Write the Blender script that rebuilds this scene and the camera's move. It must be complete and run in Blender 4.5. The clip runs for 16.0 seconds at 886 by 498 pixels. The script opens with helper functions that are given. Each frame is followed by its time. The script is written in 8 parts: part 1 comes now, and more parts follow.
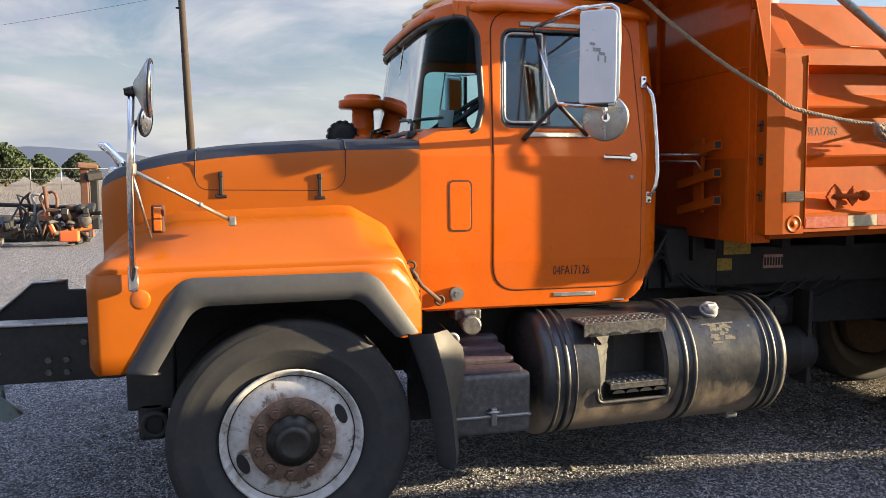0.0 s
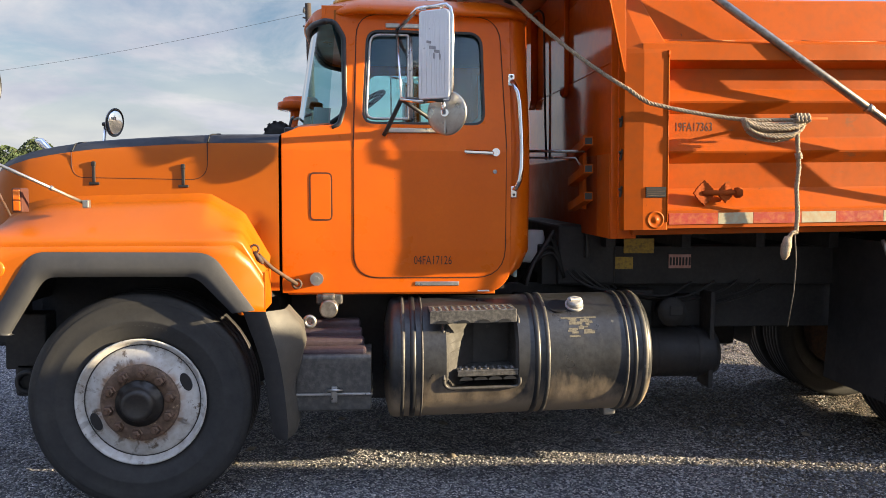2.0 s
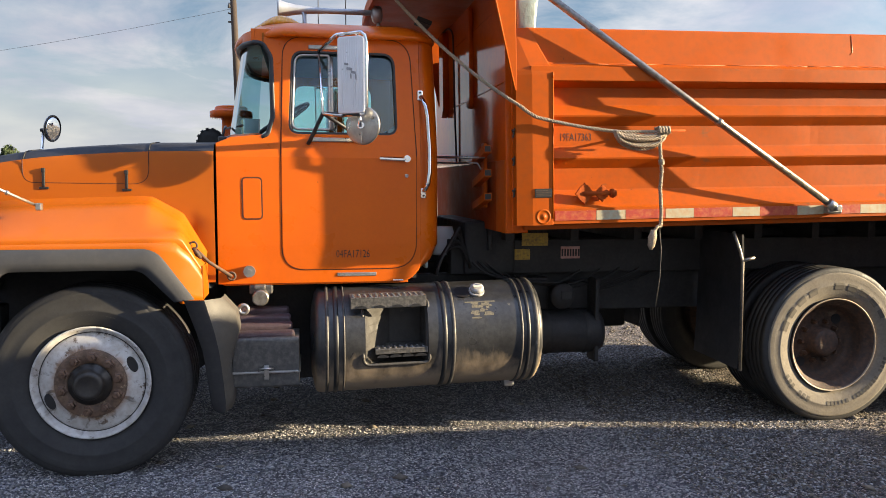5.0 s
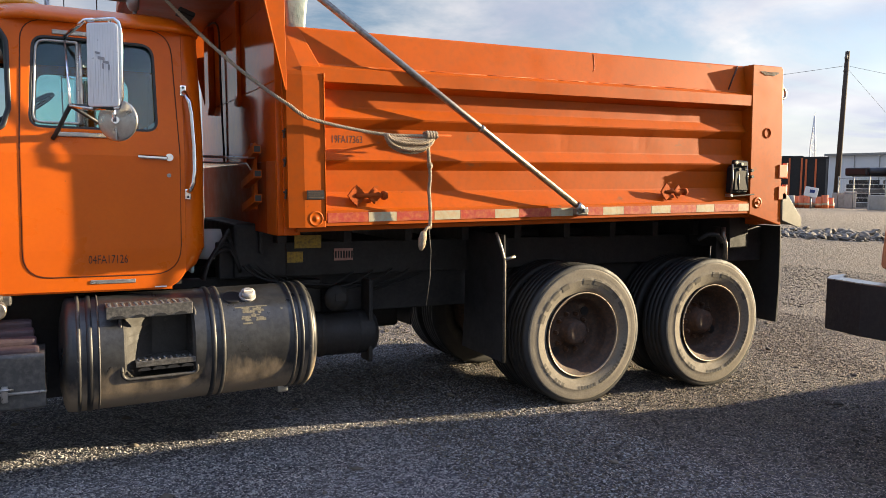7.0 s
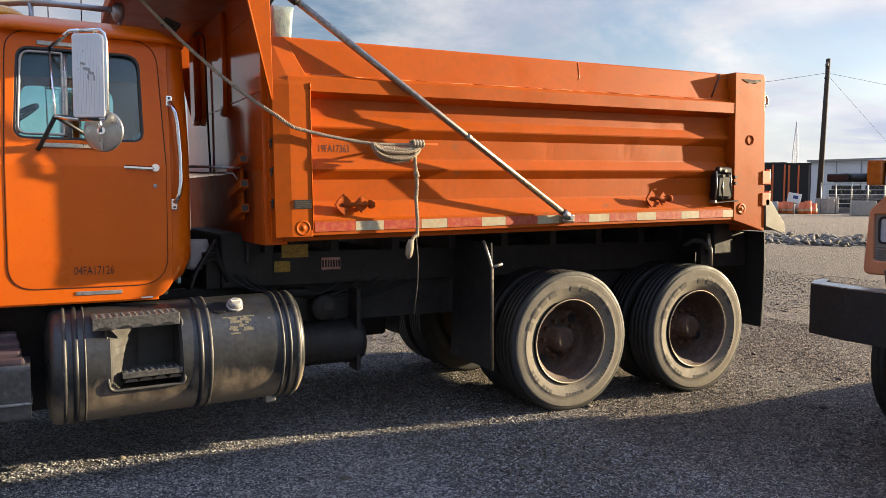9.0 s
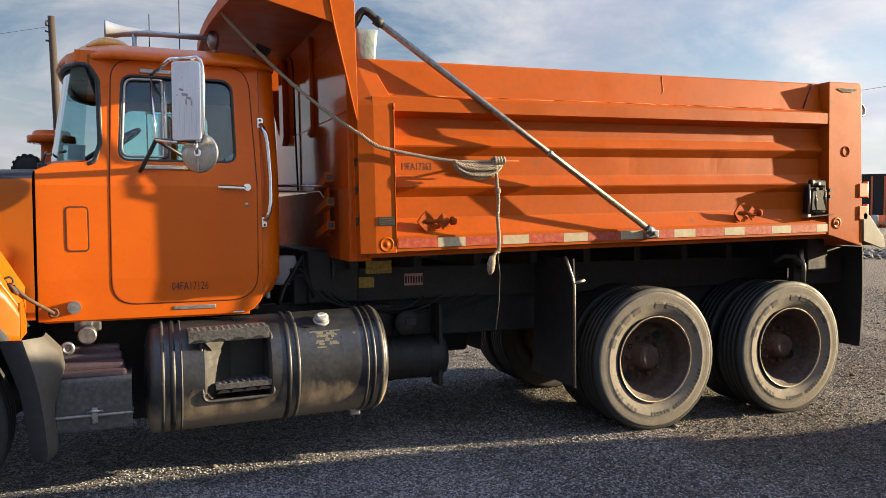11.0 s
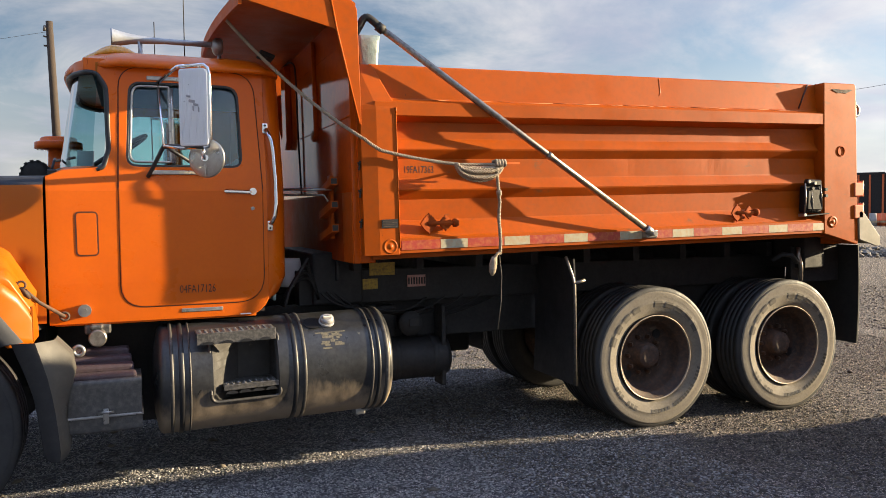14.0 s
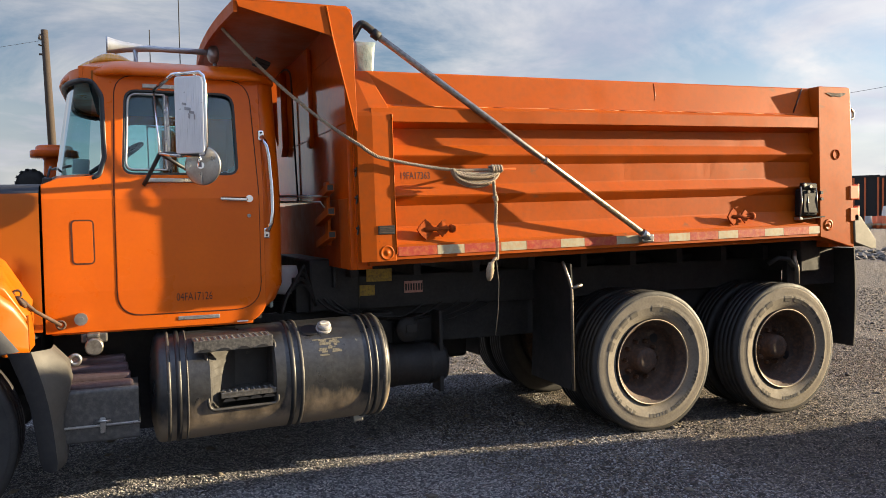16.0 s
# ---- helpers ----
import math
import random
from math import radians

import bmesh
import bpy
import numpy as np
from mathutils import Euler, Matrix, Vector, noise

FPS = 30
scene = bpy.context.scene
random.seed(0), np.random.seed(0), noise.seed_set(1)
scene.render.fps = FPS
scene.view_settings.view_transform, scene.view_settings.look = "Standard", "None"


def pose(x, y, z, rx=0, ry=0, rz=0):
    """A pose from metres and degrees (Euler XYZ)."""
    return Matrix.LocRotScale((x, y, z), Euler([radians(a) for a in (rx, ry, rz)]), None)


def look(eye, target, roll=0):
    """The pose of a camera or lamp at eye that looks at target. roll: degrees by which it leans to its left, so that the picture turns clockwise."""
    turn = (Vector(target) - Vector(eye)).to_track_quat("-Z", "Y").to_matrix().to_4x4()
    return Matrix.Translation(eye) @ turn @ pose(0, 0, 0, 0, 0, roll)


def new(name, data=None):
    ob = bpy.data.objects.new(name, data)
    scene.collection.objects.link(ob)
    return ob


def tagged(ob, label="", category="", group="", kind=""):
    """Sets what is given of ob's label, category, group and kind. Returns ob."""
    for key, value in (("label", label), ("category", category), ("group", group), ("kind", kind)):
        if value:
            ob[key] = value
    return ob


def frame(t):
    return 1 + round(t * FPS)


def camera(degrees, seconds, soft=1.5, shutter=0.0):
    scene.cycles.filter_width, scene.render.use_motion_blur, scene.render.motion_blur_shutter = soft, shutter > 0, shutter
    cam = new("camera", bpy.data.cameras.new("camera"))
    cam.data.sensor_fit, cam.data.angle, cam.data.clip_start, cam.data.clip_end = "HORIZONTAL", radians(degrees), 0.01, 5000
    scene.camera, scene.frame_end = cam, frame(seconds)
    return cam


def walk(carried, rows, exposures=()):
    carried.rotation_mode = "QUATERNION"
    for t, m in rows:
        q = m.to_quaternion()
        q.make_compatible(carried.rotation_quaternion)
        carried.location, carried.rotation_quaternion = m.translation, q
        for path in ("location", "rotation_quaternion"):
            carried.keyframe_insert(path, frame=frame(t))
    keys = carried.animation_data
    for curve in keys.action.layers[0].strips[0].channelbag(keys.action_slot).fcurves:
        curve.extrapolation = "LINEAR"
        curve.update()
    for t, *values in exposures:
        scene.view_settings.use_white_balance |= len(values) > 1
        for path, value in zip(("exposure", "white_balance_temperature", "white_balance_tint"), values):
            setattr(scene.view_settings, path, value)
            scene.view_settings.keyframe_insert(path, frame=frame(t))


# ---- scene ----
cam = camera(59.8, 16.0, 0.8)
PATH = [
    (0, (-0.178, -3.43, 1.687), (0.317, -1.502, 1.496), -0.2),
    (0.2, (0.017, -3.427, 1.703), (0.395, -1.473, 1.502), -0.3),
    (0.3, (0.11, -3.43, 1.672), (0.447, -1.467, 1.487), -0.3),
    (0.5, (0.324, -3.478, 1.667), (0.595, -1.505, 1.483), 0.1),
    (1, (0.633, -3.589, 1.645), (0.867, -1.61, 1.474), 0.3),
    (1.5, (0.922, -3.727, 1.639), (1.111, -1.745, 1.45), -0.3),
    (2, (1.146, -3.877, 1.584), (1.321, -1.891, 1.426), 0.4),
    (2.5, (1.316, -4.004, 1.586), (1.466, -2.017, 1.418), 0.9),
    (3, (1.362, -4.105, 1.593), (1.499, -2.117, 1.42), 0.6),
    (3.2, (1.35, -4.152, 1.591), (1.483, -2.164, 1.416), -0.1),
    (5.3, (1.161, -4.498, 1.617), (1.612, -2.556, 1.46), 0.4),
    (5.5, (1.164, -4.494, 1.617), (1.694, -2.571, 1.468), 0.5),
    (6, (1.169, -4.487, 1.616), (1.863, -2.618, 1.463), 0.9),
    (6.5, (1.179, -4.473, 1.616), (2.014, -2.663, 1.46), 0.9),
    (7, (1.182, -4.47, 1.616), (2.083, -2.692, 1.46), 0.7),
    (7.5, (1.181, -4.472, 1.616), (2.138, -2.722, 1.466), 0.5),
    (8, (1.182, -4.47, 1.616), (2.164, -2.734, 1.468), 0.6),
    (8.5, (1.182, -4.469, 1.616), (2.17, -2.736, 1.471), 0.5),
    (9, (1.173, -4.481, 1.616), (2.105, -2.717, 1.482), 0.3),
    (9.5, (1.169, -4.487, 1.617), (2.036, -2.688, 1.518), 0.3),
    (10, (1.162, -4.496, 1.617), (1.978, -2.672, 1.52), 0.3),
    (10.2, (1.159, -4.5, 1.617), (1.947, -2.664, 1.519), 0.3),
    (12.5, (1.135, -4.532, 1.618), (1.84, -2.662, 1.538), -0.5),
    (13, (1.105, -4.572, 1.619), (1.777, -2.69, 1.542), -0.7),
    (13.5, (1.098, -4.581, 1.619), (1.781, -2.703, 1.543), -0.6),
    (14, (1.101, -4.578, 1.62), (1.847, -2.724, 1.532), -0.6),
    (14.5, (1.099, -4.58, 1.619), (1.85, -2.728, 1.533), -0.7),
    (15, (1.099, -4.58, 1.619), (1.85, -2.728, 1.534), -0.8),
    (15.5, (1.098, -4.582, 1.62), (1.85, -2.73, 1.543), -1.0),
    (16, (1.101, -4.577, 1.62), (1.855, -2.726, 1.547), -1.0),
]
walk(cam, [(t, look(eye, target, roll)) for t, eye, target, roll in PATH], [(0, 2.3), (1.5, 2.37), (3.2, 2.37), (7, 2.2), (10, 2.11), (16, 2.09)])


# ---- light ----
SUN_AZ, SUN_EL = 11.8, 12.0          # degrees from +x towards -y, and above the ground
sun_dir = Vector((math.cos(radians(SUN_EL)) * math.cos(radians(SUN_AZ)), -math.cos(radians(SUN_EL)) * math.sin(radians(SUN_AZ)), math.sin(radians(SUN_EL))))
sun = new("sun", bpy.data.lights.new("sun", "SUN"))
sun.data.energy, sun.data.angle, sun.data.color = 4.2, radians(0.6), (1.0, 0.81, 0.52)
sun.matrix_world = look(sun_dir * 60, (0, 0, 0))

world = bpy.data.worlds.new("sky")
scene.world = world
world.use_nodes = True
wn, wl = world.node_tree.nodes, world.node_tree.links
wn.clear()
w_out, w_bg = wn.new("ShaderNodeOutputWorld"), wn.new("ShaderNodeBackground")
w_sky = wn.new("ShaderNodeTexSky")
w_sky.sky_type, w_sky.sun_disc = "NISHITA", False
w_sky.sun_elevation, w_sky.sun_rotation = radians(SUN_EL), radians(90 + SUN_AZ)
w_co, w_sep = wn.new("ShaderNodeTexCoord"), wn.new("ShaderNodeSeparateXYZ")
wl.new(w_co.outputs["Generated"], w_sep.inputs[0])


def wmath(op, a, b):
    n = wn.new("ShaderNodeMath")
    n.operation = op
    for i, v in enumerate((a, b)):
        if isinstance(v, (int, float)):
            n.inputs[i].default_value = v
        else:
            wl.new(v, n.inputs[i])
    return n.outputs[0]


# clouds lie on a sheet overhead, so they flatten towards the horizon
w_h = wmath("ADD", wmath("MAXIMUM", w_sep.outputs[2], 0.0), 0.22)
w_cmb = wn.new("ShaderNodeCombineXYZ")
wl.new(wmath("DIVIDE", w_sep.outputs[0], w_h), w_cmb.inputs[0])
wl.new(wmath("DIVIDE", w_sep.outputs[1], w_h), w_cmb.inputs[1])
w_noise = wn.new("ShaderNodeTexNoise")
w_noise.inputs["Scale"].default_value, w_noise.inputs["Detail"].default_value, w_noise.inputs["Roughness"].default_value = 1.25, 10, 0.60
w_noise.inputs["Distortion"].default_value = 0.5
wl.new(w_cmb.outputs[0], w_noise.inputs["Vector"])
w_ramp = wn.new("ShaderNodeValToRGB")
w_ramp.color_ramp.elements[0].position, w_ramp.color_ramp.elements[1].position = 0.40, 0.60
wl.new(w_noise.outputs[0], w_ramp.inputs[0])
w_noise2 = wn.new("ShaderNodeTexNoise")
w_noise2.inputs["Scale"].default_value, w_noise2.inputs["Detail"].default_value = 1.9, 7
wl.new(w_cmb.outputs[0], w_noise2.inputs["Vector"])
w_tone = wn.new("ShaderNodeValToRGB")
w_tone.color_ramp.elements[0].position, w_tone.color_ramp.elements[1].position = 0.32, 0.68
w_tone.color_ramp.elements[0].color, w_tone.color_ramp.elements[1].color = (2.1, 2.28, 2.8, 1), (3.65, 3.6, 3.6, 1)
wl.new(w_noise2.outputs[0], w_tone.inputs[0])
w_mix = wn.new("ShaderNodeMix")
w_mix.data_type = "RGBA"
w_low = wn.new("ShaderNodeMapRange")        # cloud closes up towards the horizon
w_low.inputs[1].default_value, w_low.inputs[2].default_value, w_low.inputs[3].default_value, w_low.inputs[4].default_value = 0.04, 0.20, 0.85, 0.0
wl.new(w_sep.outputs[2], w_low.inputs[0])
wl.new(wmath("MAXIMUM", w_ramp.outputs[0], w_low.outputs[0]), w_mix.inputs[0])
w_dim = wn.new("ShaderNodeMix")
w_dim.data_type, w_dim.blend_type, w_dim.inputs[0].default_value = "RGBA", "MULTIPLY", 1.0
w_dim.inputs[7].default_value = (0.58, 0.60, 0.68, 1)
wl.new(w_sky.outputs[0], w_dim.inputs[6])
wl.new(w_dim.outputs[2], w_mix.inputs[6])
wl.new(w_tone.outputs[0], w_mix.inputs[7])
w_high = wn.new("ShaderNodeMapRange")       # cloud is brighter overhead than near the horizon
w_high.inputs[1].default_value, w_high.inputs[2].default_value, w_high.inputs[3].default_value, w_high.inputs[4].default_value = 0.25, 0.95, 1.0, 2.35
wl.new(w_sep.outputs[2], w_high.inputs[0])
w_lift = wn.new("ShaderNodeVectorMath")
w_lift.operation = "SCALE"
wl.new(w_mix.outputs[2], w_lift.inputs[0])
w_dot = wn.new("ShaderNodeVectorMath")
w_dot.operation = "DOT_PRODUCT"
wl.new(w_co.outputs["Generated"], w_dot.inputs[0])
w_dot.inputs[1].default_value = sun_dir
# thin cloud scatters forward, so it is brighter round the sun
w_glow = wmath("MULTIPLY", wmath("POWER", wmath("MULTIPLY", wmath("ADD", w_dot.outputs["Value"], 1.0), 0.5), 3.0), 0.66)
wl.new(wmath("MULTIPLY", w_high.outputs[0], wmath("ADD", w_glow, 0.86)), w_lift.inputs["Scale"])
w_blue = wn.new("ShaderNodeMapRange")        # overhead the cloud thins to blue
w_blue.inputs[1].default_value, w_blue.inputs[2].default_value = 0.34, 0.85
wl.new(w_sep.outputs[2], w_blue.inputs[0])
w_zen = wn.new("ShaderNodeMix")
w_zen.data_type, w_zen.blend_type, w_zen.inputs[7].default_value = "RGBA", "MULTIPLY", (0.82, 0.97, 1.30, 1)
wl.new(w_blue.outputs[0], w_zen.inputs[0])
wl.new(w_lift.outputs[0], w_zen.inputs[6])
wl.new(w_zen.outputs[2], w_bg.inputs[0])
w_bg.inputs[1].default_value = 0.052
wl.new(w_bg.outputs[0], w_out.inputs[0])


# ---- materials ----
def surface(name, a, b, scale=6.0, rough=0.5, metal=0.0, bump=0.0, bump_scale=60.0, fine=None, fine_scale=90.0, fine_amount=0.25, spots=None, spot_at=0.68, spot_scale=3.0, rough_var=0.12, coat=0.0, spec=0.5, rnd=0.0, streak=None, island=None, chips=None, chip_at=0.70, chip_scale=22.0):
    """A two-scale surface: broad tone a to b, fine grain, and patches of dirt or wear."""
    m = bpy.data.materials.new(name)
    m.use_nodes = True
    ns, ln = m.node_tree.nodes, m.node_tree.links
    bs = ns["Principled BSDF"]
    co = ns.new("ShaderNodeTexCoord")

    def nz(sc, det=6, rg=0.6, stretch=None):
        n = ns.new("ShaderNodeTexNoise")
        n.inputs["Scale"].default_value, n.inputs["Detail"].default_value, n.inputs["Roughness"].default_value = sc, det, rg
        if stretch:
            mp = ns.new("ShaderNodeMapping")
            mp.inputs["Scale"].default_value = stretch
            ln.new(co.outputs["Object"], mp.inputs["Vector"])
            ln.new(mp.outputs[0], n.inputs["Vector"])
        else:
            ln.new(co.outputs["Object"], n.inputs["Vector"])
        return n

    def mix(fac, c1, c2):
        n = ns.new("ShaderNodeMix")
        n.data_type = "RGBA"
        for i, v in ((0, fac), (6, c1), (7, c2)):
            if isinstance(v, (tuple, float, int)):
                n.inputs[i].default_value = (*v, 1) if isinstance(v, tuple) else v
            else:
                ln.new(v, n.inputs[i])
        return n.outputs[2]

    def ramp(v, p0, p1, lo=0.0, hi=1.0):
        n = ns.new("ShaderNodeMapRange")
        n.inputs[1].default_value, n.inputs[2].default_value, n.inputs[3].default_value, n.inputs[4].default_value = p0, p1, lo, hi
        ln.new(v, n.inputs[0])
        return n.outputs[0]

    broad = nz(scale)
    col = mix(ramp(broad.outputs[0], 0.3, 0.7), a, b)
    if fine:
        col = mix(ramp(nz(fine_scale, 3).outputs[0], 0.42, 0.7, 0.0, fine_amount), col, fine)
    if spots:
        col = mix(ramp(nz(spot_scale, 10, 0.72, streak).outputs[0], spot_at, spot_at + 0.06), col, spots)
    if chips:
        col = mix(ramp(nz(chip_scale, 4, 0.7).outputs[0], chip_at, chip_at + 0.02), col, chips)
    if island:
        geo = ns.new("ShaderNodeNewGeometry")
        col = mix(ramp(geo.outputs["Random Per Island"], 0.25, 1.0, 0.0, 1.0), col, island)
    if rnd:
        info = ns.new("ShaderNodeObjectInfo")
        col = mix(ramp(info.outputs["Random"], 0, 1, 0, rnd), col, tuple(0.45 * v for v in a))
    ln.new(col, bs.inputs["Base Color"])
    ln.new(ramp(nz(scale * 2.3).outputs[0], 0.3, 0.7, max(0.03, rough - rough_var), min(1, rough + rough_var)), bs.inputs["Roughness"])
    bs.inputs["Metallic"].default_value = metal
    bs.inputs["Specular IOR Level"].default_value = spec
    bs.inputs["Coat Weight"].default_value = coat
    bs.inputs["Coat Roughness"].default_value = 0.08
    if bump:
        bp = ns.new("ShaderNodeBump")
        bp.inputs["Strength"].default_value, bp.inputs["Distance"].default_value = bump, 0.01
        ln.new(nz(bump_scale, 5).outputs[0], bp.inputs["Height"])
        ln.new(bp.outputs[0], bs.inputs["Normal"])
    return m


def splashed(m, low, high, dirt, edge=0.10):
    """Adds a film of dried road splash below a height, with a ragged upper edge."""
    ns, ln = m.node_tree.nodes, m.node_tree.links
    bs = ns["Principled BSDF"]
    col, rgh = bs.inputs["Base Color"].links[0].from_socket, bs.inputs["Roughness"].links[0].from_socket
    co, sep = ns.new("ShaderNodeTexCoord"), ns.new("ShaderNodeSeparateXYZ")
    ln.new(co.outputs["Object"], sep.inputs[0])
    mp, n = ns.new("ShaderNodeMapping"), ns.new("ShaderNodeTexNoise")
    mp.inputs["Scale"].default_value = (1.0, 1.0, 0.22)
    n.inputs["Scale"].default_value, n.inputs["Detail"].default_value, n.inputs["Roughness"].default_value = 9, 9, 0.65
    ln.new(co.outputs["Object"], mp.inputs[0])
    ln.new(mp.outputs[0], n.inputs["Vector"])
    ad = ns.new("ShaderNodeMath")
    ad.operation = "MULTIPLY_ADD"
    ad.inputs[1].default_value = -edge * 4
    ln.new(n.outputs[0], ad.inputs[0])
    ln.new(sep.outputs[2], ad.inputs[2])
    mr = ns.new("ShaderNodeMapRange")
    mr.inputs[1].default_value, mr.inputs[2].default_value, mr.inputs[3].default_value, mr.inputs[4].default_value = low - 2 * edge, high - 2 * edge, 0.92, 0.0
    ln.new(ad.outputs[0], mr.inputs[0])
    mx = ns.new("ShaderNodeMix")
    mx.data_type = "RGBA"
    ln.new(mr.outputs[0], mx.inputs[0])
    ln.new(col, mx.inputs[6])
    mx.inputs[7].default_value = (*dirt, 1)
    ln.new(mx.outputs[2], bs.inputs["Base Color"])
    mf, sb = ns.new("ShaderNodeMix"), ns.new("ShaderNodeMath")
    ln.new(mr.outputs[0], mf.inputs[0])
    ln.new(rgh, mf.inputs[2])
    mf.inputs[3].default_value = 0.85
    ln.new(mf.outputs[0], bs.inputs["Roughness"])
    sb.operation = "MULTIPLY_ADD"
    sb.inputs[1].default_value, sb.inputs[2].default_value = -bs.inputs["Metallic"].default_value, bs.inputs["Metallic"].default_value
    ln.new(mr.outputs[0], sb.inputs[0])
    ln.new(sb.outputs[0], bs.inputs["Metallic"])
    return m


def glass(name, tint, rough=0.02, ior=1.36):
    m = bpy.data.materials.new(name)
    m.use_nodes = True
    ns, ln = m.node_tree.nodes, m.node_tree.links
    ns.clear()
    out, mx, tr, gl, fr = (ns.new("ShaderNode" + k) for k in ("OutputMaterial", "MixShader", "BsdfTransparent", "BsdfGlossy", "Fresnel"))
    tr.inputs[0].default_value = (*tint, 1)
    gl.inputs["Roughness"].default_value = rough
    fr.inputs[0].default_value = ior
    for s, d in ((fr.outputs[0], mx.inputs[0]), (tr.outputs[0], mx.inputs[1]), (gl.outputs[0], mx.inputs[2]), (mx.outputs[0], out.inputs[0])):
        ln.new(s, d)
    return m


def streaked(m, centre_z):
    """Grime streaks run out from a wheel's middle, and rust creeps out from its hub."""
    ns, ln = m.node_tree.nodes, m.node_tree.links
    bs = ns["Principled BSDF"]
    old = bs.inputs["Base Color"].links[0].from_socket
    co, sp = ns.new("ShaderNodeTexCoord"), ns.new("ShaderNodeSeparateXYZ")
    ln.new(co.outputs["Object"], sp.inputs[0])

    def calc(op, a, b=0.0):
        n = ns.new("ShaderNodeMath")
        n.operation = op
        for i, v in enumerate((a, b)):
            if isinstance(v, (int, float)):
                n.inputs[i].default_value = v
            else:
                ln.new(v, n.inputs[i])
        return n.outputs[0]

    def span(v, a, b, lo, hi):
        n = ns.new("ShaderNodeMapRange")
        n.inputs[1].default_value, n.inputs[2].default_value, n.inputs[3].default_value, n.inputs[4].default_value = a, b, lo, hi
        ln.new(v, n.inputs[0])
        return n.outputs[0]
    h = calc("SUBTRACT", sp.outputs[2], centre_z)
    radius = calc("SQRT", calc("ADD", calc("MULTIPLY", sp.outputs[0], sp.outputs[0]), calc("MULTIPLY", h, h)))
    turn = calc("ARCTAN2", h, sp.outputs[0])
    cmb, nz, rough = ns.new("ShaderNodeCombineXYZ"), ns.new("ShaderNodeTexNoise"), ns.new("ShaderNodeTexNoise")
    ln.new(calc("MULTIPLY", turn, 1.0), cmb.inputs[0])
    ln.new(calc("MULTIPLY", radius, 1.6), cmb.inputs[1])
    ln.new(cmb.outputs[0], nz.inputs["Vector"])
    nz.inputs["Scale"].default_value, nz.inputs["Detail"].default_value = 5.0, 4
    rough.inputs["Scale"].default_value, rough.inputs["Detail"].default_value = 22.0, 6
    ln.new(co.outputs["Object"], rough.inputs["Vector"])
    streak = calc("MULTIPLY", span(nz.outputs[0], 0.585, 0.66, 0.0, 0.85), span(radius, 0.30, 0.20, 0.45, 1.0))
    rust = calc("MULTIPLY", span(radius, 0.222, 0.188, 0.0, 1.0), span(rough.outputs[0], 0.35, 0.65, 0.25, 1.0))
    for fac, c in ((streak, (0.075, 0.058, 0.045)), (rust, (0.27, 0.15, 0.075))):
        mx = ns.new("ShaderNodeMix")
        mx.data_type = "RGBA"
        mx.inputs[7].default_value = (*c, 1)
        ln.new(fac, mx.inputs[0])
        ln.new(old, mx.inputs[6])
        old = mx.outputs[2]
    ln.new(old, bs.inputs["Base Color"])
    return m


ORANGE = surface("orange_paint", (0.61, 0.116, 0.002), (0.54, 0.095, 0.002), 2.2, 0.34, fine=(0.46, 0.09, 0.006), fine_scale=45, fine_amount=0.22, spots=(0.50, 0.12, 0.02), spot_at=0.66, spot_scale=2.0, coat=0.10, spec=0.25, bump=0.03, bump_scale=9, chips=(0.16, 0.04, 0.012), chip_at=0.725, chip_scale=18)
ORANGE_HOOD = surface("orange_hood_paint", (0.37, 0.089, 0.002), (0.32, 0.074, 0.002), 2.0, 0.40, fine=(0.33, 0.08, 0.008), fine_scale=60, fine_amount=0.2, coat=0.10, spec=0.25, bump=0.02, bump_scale=7)
ORANGE_BODY = surface("orange_body_paint", (0.43, 0.077, 0.001), (0.35, 0.064, 0.002), 1.6, 0.50, fine=(0.27, 0.065, 0.010), fine_scale=26, fine_amount=0.45, spots=(0.22, 0.075, 0.025), spot_at=0.63, spot_scale=4.5, spec=0.14, bump=0.07, bump_scale=5, streak=(0.7, 1.0, 1.6), chips=(0.10, 0.035, 0.015), chip_at=0.72, chip_scale=16)
ORANGE_GLOSS = surface("orange_gloss_paint", (0.58, 0.095, 0.004), (0.48, 0.075, 0.005), 2.5, 0.085, fine=(0.32, 0.055, 0.01), fine_scale=20, fine_amount=0.3, spec=0.17, bump=0.01, bump_scale=3, rough_var=0.03)
FADED = surface("faded_orange_paint", (0.60, 0.25, 0.12), (0.52, 0.20, 0.09), 3, 0.55, fine=(0.42, 0.22, 0.14), fine_scale=40)
TYRE_DUST = surface("lightly_dusty_rubber", (0.034, 0.033, 0.032), (0.022, 0.022, 0.023), 5, 0.8, fine=(0.016, 0.016, 0.017), fine_scale=60, fine_amount=0.4)
PALE_LENS = surface("clear_lamp_lens", (0.52, 0.55, 0.60), (0.36, 0.38, 0.43), 14, 0.18, spec=0.8)
RUBBLE = surface("broken_concrete", (0.23, 0.205, 0.175), (0.13, 0.117, 0.10), 4, 0.9, island=(0.09, 0.08, 0.068))
CHUTE = surface("dull_tan_chute_paint", (0.30, 0.27, 0.20), (0.22, 0.20, 0.15), 5, 0.6, fine=(0.14, 0.12, 0.09), fine_scale=30)
BEZEL = surface("grey_lamp_bezel", (0.20, 0.19, 0.175), (0.16, 0.15, 0.14), 9, 0.6)
TYRE_MARK = surface("dull_tyre_marks", (0.100, 0.086, 0.067), (0.066, 0.057, 0.045), 9, 0.85)
